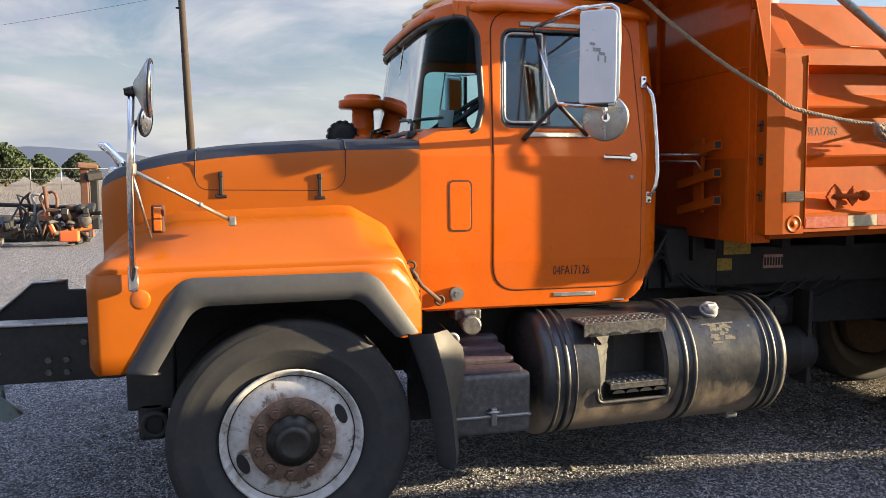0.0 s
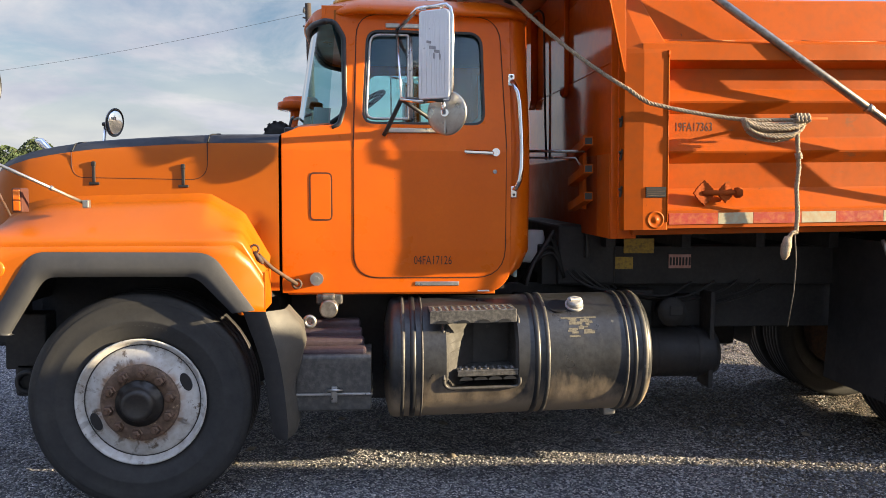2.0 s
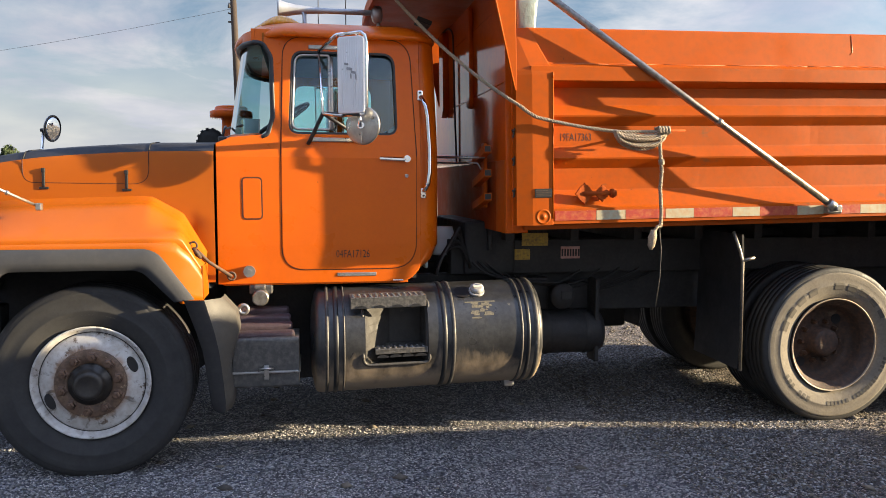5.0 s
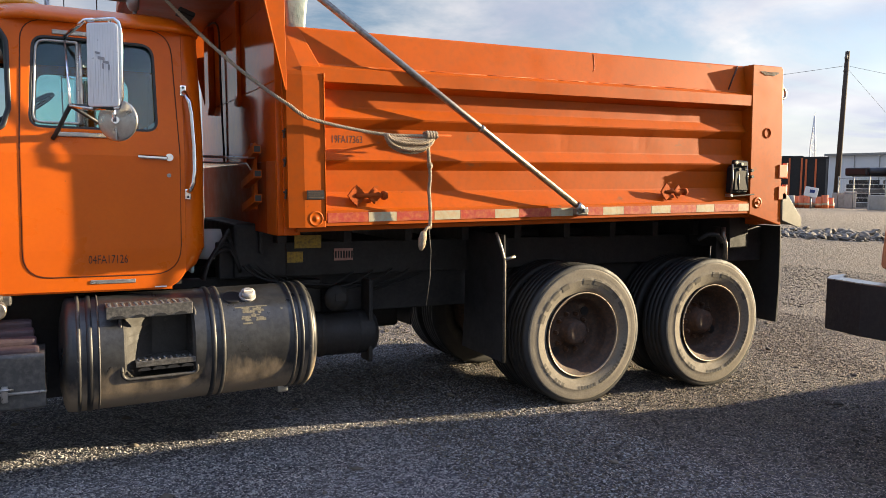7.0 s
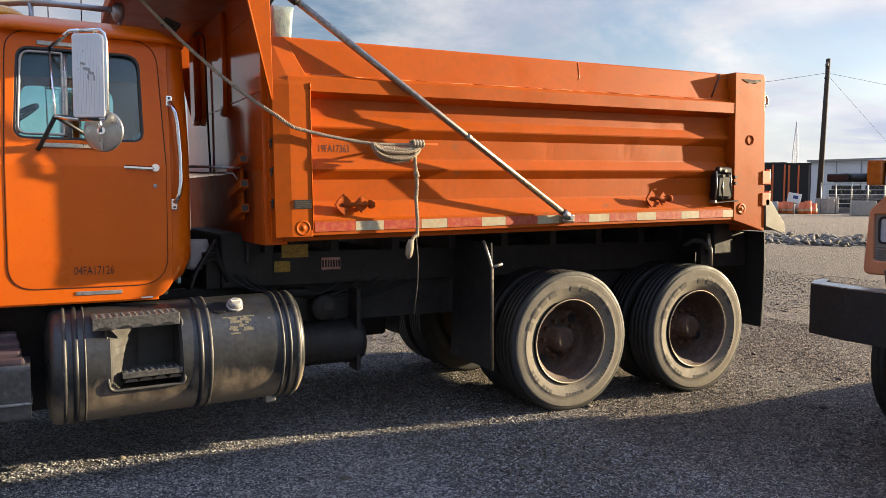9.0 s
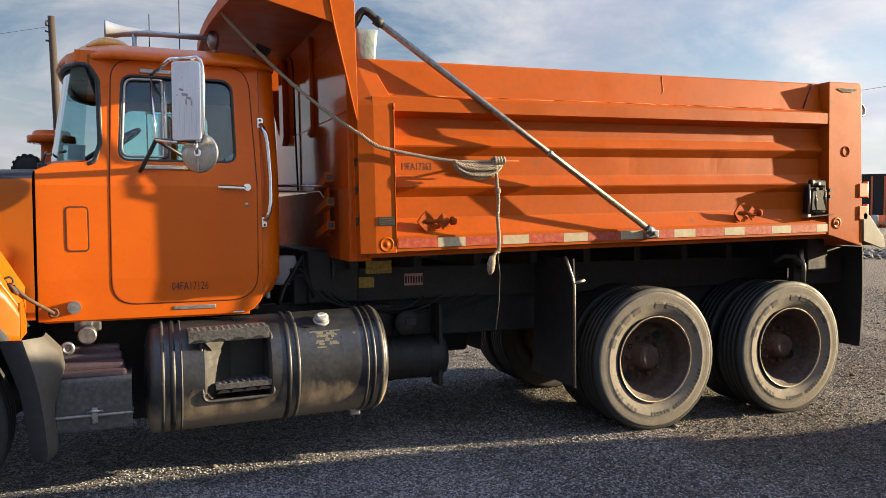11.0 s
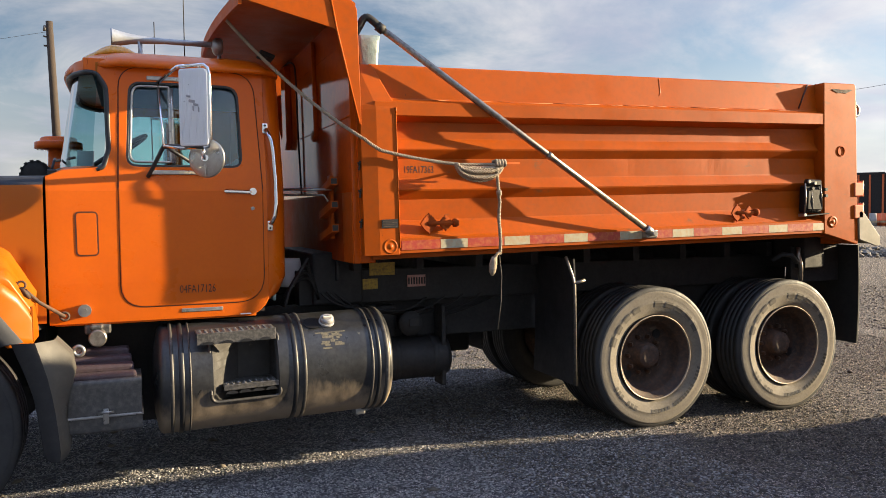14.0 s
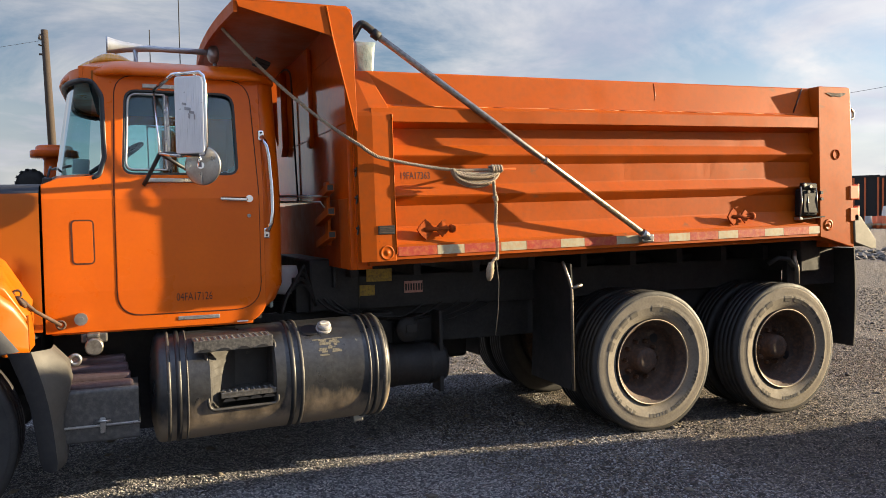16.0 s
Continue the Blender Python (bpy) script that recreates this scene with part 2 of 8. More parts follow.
ORANGE_OLD = surface("orange_dull_paint", (0.62, 0.14, 0.035), (0.55, 0.11, 0.03), 3, 0.5, fine=(0.3, 0.1, 0.05), fine_scale=50)
MAROON = surface("dull_dark_orange", (0.34, 0.055, 0.006), (0.26, 0.042, 0.008), 3, 0.6, fine=(0.16, 0.035, 0.012), fine_scale=24, spec=0.05)
CREASE = surface("weathered_paint_crease", (0.46, 0.16, 0.05), (0.36, 0.11, 0.03), 30, 0.65, fine=(0.25, 0.12, 0.05), fine_scale=60)
RED_STEEL = surface("red_oxide_steel", (0.36, 0.070, 0.010), (0.23, 0.046, 0.010), 9, 0.85, fine=(0.12, 0.045, 0.02), fine_scale=60, bump=0.3, bump_scale=60, spec=0.1)
HOOD_BLACK = surface("matt_black_hood", (0.014, 0.015, 0.020), (0.022, 0.023, 0.028), 4, 0.55, fine=(0.04, 0.04, 0.04), fine_scale=70, spec=0.3)
BLACK = surface("black_chassis", (0.010, 0.010, 0.011), (0.018, 0.017, 0.016), 5, 0.64, fine=(0.042, 0.037, 0.033), fine_scale=40, spots=(0.032, 0.027, 0.023), spec=0.42, bump=0.2, bump_scale=40)
# black lamp enamel, darkened further to carry the rear post's shadow
LAMP_SHADED_BLACK = surface("shaded_black_lamp_enamel", (0.006, 0.006, 0.007), (0.010, 0.010, 0.011), 9, 0.5, spec=0.25)
GASKET = surface("black_rubber_trim", (0.009, 0.009, 0.010), (0.014, 0.014, 0.015), 8, 0.45)
SEAM = surface("seam_shadow", (0.045, 0.010, 0.004), (0.06, 0.012, 0.004), 8, 0.8)
FLARE = surface("grey_rubber_flare", (0.028, 0.029, 0.033), (0.042, 0.042, 0.043), 3, 0.5, fine=(0.065, 0.062, 0.06), fine_scale=35, fine_amount=0.2, spots=(0.09, 0.085, 0.075), spot_at=0.68, spot_scale=5, bump=0.05, bump_scale=60)
# dusty rubber, paled to carry the sun on the splash flap's side
FLAP_SUNLIT = surface("dusty_sunlit_rubber", (0.080, 0.072, 0.058), (0.045, 0.041, 0.036), 4, 0.65, fine=(0.04, 0.04, 0.038), fine_scale=30, spots=(0.17, 0.155, 0.13), spot_at=0.64, spot_scale=7, bump=0.1)
FLAP = surface("black_mud_flap", (0.012, 0.012, 0.014), (0.020, 0.020, 0.021), 3, 0.6, fine=(0.05, 0.045, 0.04), fine_scale=30)
RUBBER = surface("black_tyre_rubber", (0.013, 0.013, 0.014), (0.021, 0.020, 0.020), 5, 0.62, fine=(0.05, 0.047, 0.042), fine_scale=70, bump=0.15, bump_scale=90)
RUBBER_DUSTY = surface("dusty_tyre_rubber", (0.205, 0.175, 0.133), (0.145, 0.126, 0.098), 5, 0.85, fine=(0.09, 0.078, 0.064), fine_scale=60, fine_amount=0.45, spots=(0.10, 0.09, 0.075), spot_at=0.62, spot_scale=5, bump=0.15, bump_scale=90)
RIM_WHITE = streaked(surface("worn_white_rim_paint", (0.60, 0.59, 0.57), (0.42, 0.405, 0.385), 6, 0.45, fine=(0.22, 0.16, 0.10), fine_scale=25, fine_amount=0.4, spots=(0.11, 0.075, 0.05), spot_at=0.57, spot_scale=9, bump=0.1), 0.525)
RIM_BRONZE = surface("rusted_hub_face", (0.20, 0.125, 0.08), (0.085, 0.050, 0.034), 16, 0.6, fine=(0.06, 0.035, 0.02), fine_scale=45, fine_amount=0.75, spots=(0.42, 0.31, 0.19), spot_at=0.60, spot_scale=11, bump=0.3, bump_scale=80)
RIM_RUST = surface("rusty_rim", (0.060, 0.034, 0.022), (0.032, 0.023, 0.018), 9, 0.75, fine=(0.15, 0.070, 0.034), fine_scale=40, fine_amount=0.5, spots=(0.15, 0.11, 0.075), spot_at=0.62, bump=0.4, bump_scale=70)
HUB_DARK = surface("greasy_hub", (0.010, 0.009, 0.009), (0.022, 0.018, 0.015), 20, 0.45, fine=(0.08, 0.065, 0.05), fine_scale=70)
NUT = surface("rusty_nut_steel", (0.17, 0.105, 0.07), (0.10, 0.062, 0.045), 30, 0.45, metal=0.5)
BRIGHT_BEAD = surface("bare_steel_bead", (0.42, 0.36, 0.28), (0.28, 0.22, 0.16), 20, 0.5, metal=0.5)
CHROME = surface("chrome", (0.80, 0.80, 0.80), (0.70, 0.70, 0.70), 12, 0.13, metal=1.0, rough_var=0.05)
STEEL = surface("worn_steel", (0.45, 0.44, 0.42), (0.34, 0.33, 0.31), 10, 0.35, metal=0.9, fine=(0.18, 0.16, 0.13), fine_scale=60)
PIPE = surface("galvanised_pipe", (0.34, 0.31, 0.27), (0.23, 0.21, 0.18), 16, 0.38, metal=0.85, fine=(0.10, 0.08, 0.06), fine_scale=40, fine_amount=0.6)
HORN = surface("dull_silver_horn", (0.38, 0.40, 0.43), (0.30, 0.315, 0.34), 8, 0.42, metal=0.45, fine=(0.22, 0.22, 0.22), fine_scale=50)
MIRROR_BACK = surface("brushed_bright_steel", (0.72, 0.73, 0.76), (0.66, 0.67, 0.70), 6, 0.38, metal=0.35)
MIRROR = surface("mirror_glass", (0.82, 0.84, 0.84), (0.8, 0.82, 0.82), 3, 0.03, metal=1.0, rough_var=0.01)
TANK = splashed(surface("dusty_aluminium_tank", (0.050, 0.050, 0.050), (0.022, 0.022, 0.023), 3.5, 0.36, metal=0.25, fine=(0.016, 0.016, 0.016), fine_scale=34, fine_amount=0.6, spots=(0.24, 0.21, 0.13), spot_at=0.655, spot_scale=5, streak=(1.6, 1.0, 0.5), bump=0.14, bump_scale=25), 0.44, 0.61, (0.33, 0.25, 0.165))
RECESS = surface("dusty_step_hollow", (0.036, 0.032, 0.027), (0.020, 0.018, 0.016), 7, 0.7, fine=(0.03, 0.028, 0.026), fine_scale=40, fine_amount=0.5, spots=(0.075, 0.062, 0.046), spot_at=0.62, spot_scale=9, bump=0.15)
LABEL_TAN = surface("torn_tan_paper", (0.185, 0.160, 0.105), (0.11, 0.097, 0.070), 40, 0.8, fine=(0.06, 0.056, 0.05), fine_scale=120, fine_amount=0.9)
CAP = surface("chalky_cap_metal", (0.44, 0.43, 0.42), (0.28, 0.27, 0.26), 25, 0.6, fine=(0.15, 0.14, 0.13), fine_scale=70, fine_amount=0.6)
TANK_BAND = surface("stainless_tank_band", (0.095, 0.088, 0.078), (0.045, 0.042, 0.038), 12, 0.55, metal=0.25, fine=(0.025, 0.023, 0.022), fine_scale=50, fine_amount=0.6, spots=(0.34, 0.31, 0.26), spot_at=0.62, spot_scale=14)
BOX_GREY = surface("grey_battery_box", (0.068, 0.065, 0.062), (0.038, 0.037, 0.036), 7, 0.42, fine=(0.19, 0.175, 0.15), fine_scale=35, fine_amount=0.35, spots=(0.27, 0.24, 0.20), spot_at=0.63, spot_scale=8, bump=0.2)
STEP_DARK = surface("grimy_grip_plate", (0.11, 0.105, 0.098), (0.055, 0.052, 0.050), 10, 0.45, metal=0.5, fine=(0.28, 0.26, 0.23), fine_scale=60, fine_amount=0.5)
HOSE = surface("worn_maroon_lid", (0.030, 0.017, 0.024), (0.048, 0.028, 0.034), 8, 0.7, fine=(0.10, 0.07, 0.07), fine_scale=50, bump=0.3)
ROPE = surface("weathered_rope", (0.42, 0.34, 0.24), (0.30, 0.235, 0.16), 30, 0.9, fine=(0.16, 0.12, 0.08), fine_scale=160, fine_amount=0.6, bump=0.8, bump_scale=240)
AMBER = surface("amber_lens", (0.55, 0.13, 0.004), (0.48, 0.10, 0.004), 8, 0.15, coat=0.6)
AMBER_BROWN = surface("orange_brown_lens", (0.42, 0.12, 0.012), (0.30, 0.08, 0.010), 20, 0.2, coat=0.5)
AMBER_DARK = surface("amber_marker_lens", (0.62, 0.29, 0.02), (0.50, 0.22, 0.014), 12, 0.25, coat=0.5)
TAPE_RED = surface("red_reflective_tape", (0.38, 0.034, 0.016), (0.30, 0.03, 0.018), 14, 0.45, fine=(0.5, 0.17, 0.04), fine_scale=30, fine_amount=0.55)
TAPE_WHITE = surface("white_reflective_tape", (0.45, 0.40, 0.27), (0.36, 0.32, 0.21), 14, 0.45, fine=(0.42, 0.19, 0.06), fine_scale=30, fine_amount=0.5)
LABEL_YELLOW = surface("yellow_label", (0.45, 0.30, 0.03), (0.35, 0.22, 0.03), 20, 0.6, fine=(0.06, 0.05, 0.03), fine_scale=60, fine_amount=0.6)
LABEL_PINK = surface("faded_warning_label", (0.48, 0.30, 0.26), (0.38, 0.16, 0.13), 26, 0.6)
EMBLEM = surface("worn_grey_emblem", (0.22, 0.22, 0.24), (0.36, 0.36, 0.38), 40, 0.5)
LABEL_DARK = surface("dark_data_plate", (0.014, 0.014, 0.014), (0.025, 0.025, 0.025), 26, 0.5, spec=0.3)
INK = surface("dark_lettering", (0.030, 0.008, 0.006), (0.04, 0.010, 0.008), 26, 0.6)
INTERIOR = surface("grey_cab_trim", (0.15, 0.17, 0.18), (0.11, 0.125, 0.135), 6, 0.7, fine=(0.12, 0.12, 0.12), fine_scale=40)
# pale teal imitates the sky light seen through the cab's windows
WINDOW_SKY_TEAL = surface("pale_teal_window_sky", (0.30, 0.47, 0.52), (0.24, 0.39, 0.44), 5, 0.7, fine=(0.14, 0.17, 0.18), fine_scale=40)
HEADLINER = surface("dark_navy_headliner", (0.050, 0.072, 0.082), (0.060, 0.084, 0.094), 6, 0.8, fine=(0.03, 0.03, 0.035), fine_scale=40)
SEAT = surface("black_vinyl_seat", (0.018, 0.018, 0.02), (0.026, 0.026, 0.028), 9, 0.45, bump=0.1)
PAPER = surface("white_paper", (0.75, 0.75, 0.73), (0.68, 0.68, 0.66), 9, 0.8)
PLASTIC = surface("cloudy_white_plastic", (0.20, 0.255, 0.25), (0.15, 0.19, 0.19), 7, 0.35, fine=(0.18, 0.20, 0.20), fine_scale=18, fine_amount=0.5, bump=0.6, bump_scale=14)
WOOD = surface("weathered_pole_wood", (0.045, 0.030, 0.020), (0.026, 0.019, 0.014), 7, 0.9, fine=(0.08, 0.055, 0.038), fine_scale=30, fine_amount=0.4, bump=0.5)
RUSTY = surface("rusty_scrap", (0.20, 0.085, 0.045), (0.09, 0.045, 0.03), 3, 0.8, fine=(0.3, 0.16, 0.09), fine_scale=20, rnd=0.8)
SCRAP_GREY = surface("grey_scrap", (0.13, 0.12, 0.11), (0.06, 0.055, 0.05), 3, 0.7, fine=(0.3, 0.28, 0.25), fine_scale=20, rnd=0.8)
CONCRETE = surface("pale_concrete", (0.42, 0.40, 0.36), (0.32, 0.30, 0.27), 3, 0.85, fine=(0.22, 0.2, 0.18), fine_scale=30, bump=0.3, rnd=0.4)
BUILDING = surface("pale_metal_cladding", (0.68, 0.68, 0.67), (0.60, 0.60, 0.60), 0.3, 0.6)
WIRE = surface("weathered_wire", (0.10, 0.10, 0.10), (0.07, 0.07, 0.07), 2, 0.7)
FENCE = surface("galvanised_fence", (0.30, 0.30, 0.29), (0.24, 0.24, 0.23), 2, 0.5, metal=0.6)
BLUE = surface("blue_plastic", (0.02, 0.05, 0.22), (0.02, 0.04, 0.16), 4, 0.5)
LEAF = surface("foliage", (0.046, 0.070, 0.020), (0.026, 0.044, 0.014), 0.5, 0.85, fine=(0.07, 0.085, 0.03), fine_scale=6, rnd=0.5)
BARK = surface("bark", (0.09, 0.065, 0.045), (0.06, 0.045, 0.03), 3, 0.9)
# distance haze is put into the hills' blue base colour
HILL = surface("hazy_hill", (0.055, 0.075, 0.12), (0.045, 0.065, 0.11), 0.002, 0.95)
STONE = surface("gravel_stone", (0.058, 0.050, 0.042), (0.042, 0.037, 0.032), 20, 0.85, fine=(0.11, 0.09, 0.07), fine_scale=60, fine_amount=0.5, island=(0.20, 0.168, 0.128))
STONE_PALE = surface("crushed_grey_stone", (0.135, 0.134, 0.136), (0.090, 0.090, 0.092), 20, 0.85, fine=(0.20, 0.196, 0.192), fine_scale=60, fine_amount=0.5, island=(0.42, 0.405, 0.385))
GLASS = glass("cab_glass", (0.79, 0.97, 0.97), 0.02, 1.85)
SHIELD = glass("windscreen_glass", (0.52, 0.71, 0.74), 0.03, 1.06)


def gravel():
    m = bpy.data.materials.new("gravel_ground")
    m.use_nodes = True
    ns, ln = m.node_tree.nodes, m.node_tree.links
    bs = ns["Principled BSDF"]
    co = ns.new("ShaderNodeTexCoord")

    def vor(sc):
        n = ns.new("ShaderNodeTexVoronoi")
        n.inputs["Scale"].default_value = sc
        ln.new(co.outputs["Object"], n.inputs["Vector"])
        return n

    def nz(sc, det=6):
        n = ns.new("ShaderNodeTexNoise")
        n.inputs["Scale"].default_value, n.inputs["Detail"].default_value = sc, det
        ln.new(co.outputs["Object"], n.inputs["Vector"])
        return n

    def mixc(fac, a, b, mode="MIX"):
        n = ns.new("ShaderNodeMix")
        n.data_type, n.blend_type = "RGBA", mode
        for i, v in ((0, fac), (6, a), (7, b)):
            if isinstance(v, (tuple, float)):
                n.inputs[i].default_value = (*v, 1) if isinstance(v, tuple) else v
            else:
                ln.new(v, n.inputs[i])
        return n.outputs[2]

    def rng(v, a, b, lo=0.0, hi=1.0):
        n = ns.new("ShaderNodeMapRange")
        n.inputs[1].default_value, n.inputs[2].default_value, n.inputs[3].default_value, n.inputs[4].default_value = a, b, lo, hi
        ln.new(v, n.inputs[0])
        return n.outputs[0]

    stones, small = vor(75), vor(150)
    sep, sep2 = ns.new("ShaderNodeSeparateColor"), ns.new("ShaderNodeSeparateColor")
    ln.new(stones.outputs["Color"], sep.inputs[0])
    ln.new(small.outputs["Color"], sep2.inputs[0])
    base = mixc(rng(nz(0.30).outputs[0], 0.35, 0.65), (0.041, 0.0445, 0.056), (0.062, 0.063, 0.072))
    # fines: trodden patches and drifts of tan sand
    base = mixc(rng(nz(1.1, 9).outputs[0], 0.50, 0.66, 0.0, 0.45), base, (0.105, 0.090, 0.074))
    base = mixc(rng(nz(2.6, 9).outputs[0], 0.55, 0.70, 0.0, 0.75), base, (0.030, 0.028, 0.029))
    # single stones, from near black to nearly white
    base = mixc(rng(sep.outputs[1], 0.40, 0.9, 0.0, 0.9), base, (0.020, 0.020, 0.022))
    base = mixc(rng(sep.outputs[0], 0.62, 0.85, 0.0, 0.9), base, (0.215, 0.212, 0.212))
    base = mixc(rng(sep2.outputs[0], 0.84, 0.93, 0.0, 0.95), base, (0.46, 0.43, 0.385))
    base = mixc(rng(sep2.outputs[1], 0.65, 0.95, 0.0, 0.8), base, (0.022, 0.021, 0.022))
    # clods and damp scuffs
    base = mixc(rng(nz(6.0, 10).outputs[0], 0.54, 0.68, 0.0, 0.7), base, (0.030, 0.027, 0.026))
    # grey gravel at double brightness towards the front, browner trampled soil towards the back
    where = ns.new("ShaderNodeSeparateXYZ")
    ln.new(co.outputs["Object"], where.inputs[0])
    drift = ns.new("ShaderNodeMath")
    drift.operation = "MULTIPLY_ADD"
    drift.inputs[1].default_value = 4.0
    ln.new(nz(0.7, 8).outputs[0], drift.inputs[0])
    ln.new(where.outputs[0], drift.inputs[2])
    grey_doubled = mixc(1.0, base, (2.0, 2.0, 2.1), "MULTIPLY")
    soil = mixc(1.0, base, (1.22, 1.0, 0.80), "MULTIPLY")
    base = mixc(rng(drift.outputs[0], 3.0, 8.0), grey_doubled, soil)
    # with distance from the origin the gravel turns to a paler tan
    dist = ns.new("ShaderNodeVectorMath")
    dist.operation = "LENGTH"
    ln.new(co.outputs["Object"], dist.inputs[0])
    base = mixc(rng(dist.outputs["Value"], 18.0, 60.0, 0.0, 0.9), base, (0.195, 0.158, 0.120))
    ln.new(base, bs.inputs["Base Color"])
    bs.inputs["Roughness"].default_value = 0.9
    add = ns.new("ShaderNodeMath")
    add.operation = "MULTIPLY_ADD"
    add.inputs[1].default_value = 0.5
    ln.new(small.outputs["Distance"], add.inputs[0])
    ln.new(stones.outputs["Distance"], add.inputs[2])
    bp = ns.new("ShaderNodeBump")
    bp.inputs["Strength"].default_value, bp.inputs["Distance"].default_value, bp.invert = 1.0, 0.022, True
    ln.new(add.outputs[0], bp.inputs["Height"])
    lump, bp2 = nz(9.0, 5), ns.new("ShaderNodeBump")
    bp2.inputs["Strength"].default_value, bp2.inputs["Distance"].default_value = 1.0, 0.05
    ln.new(lump.outputs[0], bp2.inputs["Height"])
    ln.new(bp2.outputs[0], bp.inputs["Normal"])
    ln.new(bp.outputs[0], bs.inputs["Normal"])
    return m


GRAVEL = gravel()


# ---- shape helpers ----
def put_in(bm, tmp):
    me = bpy.data.meshes.new("tmp")
    tmp.to_mesh(me)
    tmp.free()
    bm.from_mesh(me)
    bpy.data.meshes.remove(me)
    return bm


def box(bm, x0, x1, y0, y1, z0, z1, bev=0.0, seg=2):
    t = bmesh.new()
    bmesh.ops.create_cube(t, size=1.0)
    for v in t.verts:
        v.co = (x0 + (v.co.x + 0.5) * (x1 - x0), y0 + (v.co.y + 0.5) * (y1 - y0), z0 + (v.co.z + 0.5) * (z1 - z0))
    if bev:
        bmesh.ops.bevel(t, geom=t.edges[:], offset=bev, segments=seg, affect="EDGES", profile=0.5)
    return put_in(bm, t)


def turned_box(bm, size, m, bev=0.004):
    t = bmesh.new()
    bmesh.ops.create_cube(t, size=1.0)
    for v in t.verts:
        v.co = Vector((v.co.x * size[0], v.co.y * size[1], v.co.z * size[2]))
    if bev:
        bmesh.ops.bevel(t, geom=t.edges[:], offset=bev, segments=1, affect="EDGES")
    bmesh.ops.transform(t, matrix=m, verts=t.verts[:])
    return put_in(bm, t)


def tube(bm, pts, r, seg=10, caps=True, wobble=0.0):
    pts = [Vector(p) for p in pts]
    rings, prev = [], None
    for i, p in enumerate(pts):
        d = (pts[min(i + 1, len(pts) - 1)] - pts[max(i - 1, 0)]).normalized()
        side = prev - d * prev.dot(d) if prev is not None else d.orthogonal()
        side.normalize()
        prev = side
        up = d.cross(side)
        rr = (r[i] if isinstance(r, (list, tuple)) else r) * (1 + wobble * (random.random() - 0.5))
        rings.append([bm.verts.new(p + (side * math.cos(a) + up * math.sin(a)) * rr) for a in (2 * math.pi * k / seg for k in range(seg))])
    for a, b in zip(rings, rings[1:]):
        for k in range(seg):
            f = bm.faces.new((a[k], a[(k + 1) % seg], b[(k + 1) % seg], b[k]))
            f.smooth = True
    if caps:
        bm.faces.new(rings[0][::-1])
        bm.faces.new(rings[-1])
    return bm


def rod(bm, p0, p1, r, seg=12):
    return tube(bm, [p0, p1], r, seg)


def lathe(bm, prof, centre, axis="y", seg=48, smooth=True, closed=False, ends=(True, True)):
    """Turns a profile of (radius, distance along the axis) round the axis through centre."""
    c = Vector(centre)
    rings = []
    for r, d in prof:
        ring = []
        for k in range(seg):
            a = 2 * math.pi * k / seg
            u, v = r * math.cos(a), r * math.sin(a)
            ring.append(bm.verts.new(c + Vector({"y": (u, d, v), "x": (d, u, v), "z": (u, v, d)}[axis])))
        rings.append(ring)
    if closed:
        rings.append(rings[0])
    for a, b in zip(rings, rings[1:]):
        for k in range(seg):
            f = bm.faces.new((a[k], a[(k + 1) % seg], b[(k + 1) % seg], b[k]))
            f.smooth = smooth
    if not closed:
        for ring, flip, do in ((rings[0], True, ends[0]), (rings[-1], False, ends[1])):
            if do and (ring[0].co - ring[1].co).length > 1e-6:
                bm.faces.new(ring[::-1] if flip else ring)
    return bm


def loft(bm, rings, closed=True, caps=False, smooth=True):
    vs = [[bm.verts.new(p) for p in ring] for ring in rings]
    n = len(vs[0])
    for a, b in zip(vs, vs[1:]):
        for k in range(n if closed else n - 1):
            f = bm.faces.new((a[k], a[(k + 1) % n], b[(k + 1) % n], b[k]))
            f.smooth = smooth
    if caps:
        bm.faces.new(vs[0][::-1])
        bm.faces.new(vs[-1])
    return bm


def eased(pts, steps=3):
    """A smooth line through points."""
    out = []
    for i in range(len(pts) - 1):
        p0, p1, p2, p3 = (Vector(pts[min(max(i + k, 0), len(pts) - 1)]) for k in (-1, 0, 1, 2))
        for j in range(steps):
            s = j / steps
            out.append(tuple(0.5 * (2 * p1 + (p2 - p0) * s + (2 * p0 - 5 * p1 + 4 * p2 - p3) * s * s + (3 * p1 - p0 - 3 * p2 + p3) * s ** 3)))
    return out + [tuple(pts[-1])]


def rounded(pts, default=0.0, steps=6):
    """A polygon's points with rounded corners: (u, v) or (u, v, radius)."""
    out, n = [], len(pts)
    for i, p in enumerate(pts):
        r = p[2] if len(p) > 2 else default
        a, b, c = (Vector(pts[(i + k) % n][:2]) for k in (-1, 0, 1))
        if r <= 0:
            out.append(tuple(b))
            continue
        u, v = (a - b).normalized(), (c - b).normalized()
        ang = u.angle(v)
        d = min(r / math.tan(ang / 2), 0.49 * (a - b).length, 0.49 * (c - b).length)
        p0, p1 = b + u * d, b + v * d
        for k in range(steps + 1):
            s = k / steps
            out.append(tuple(p0 * (1 - s) ** 2 + b * 2 * s * (1 - s) + p1 * s * s))
    return out


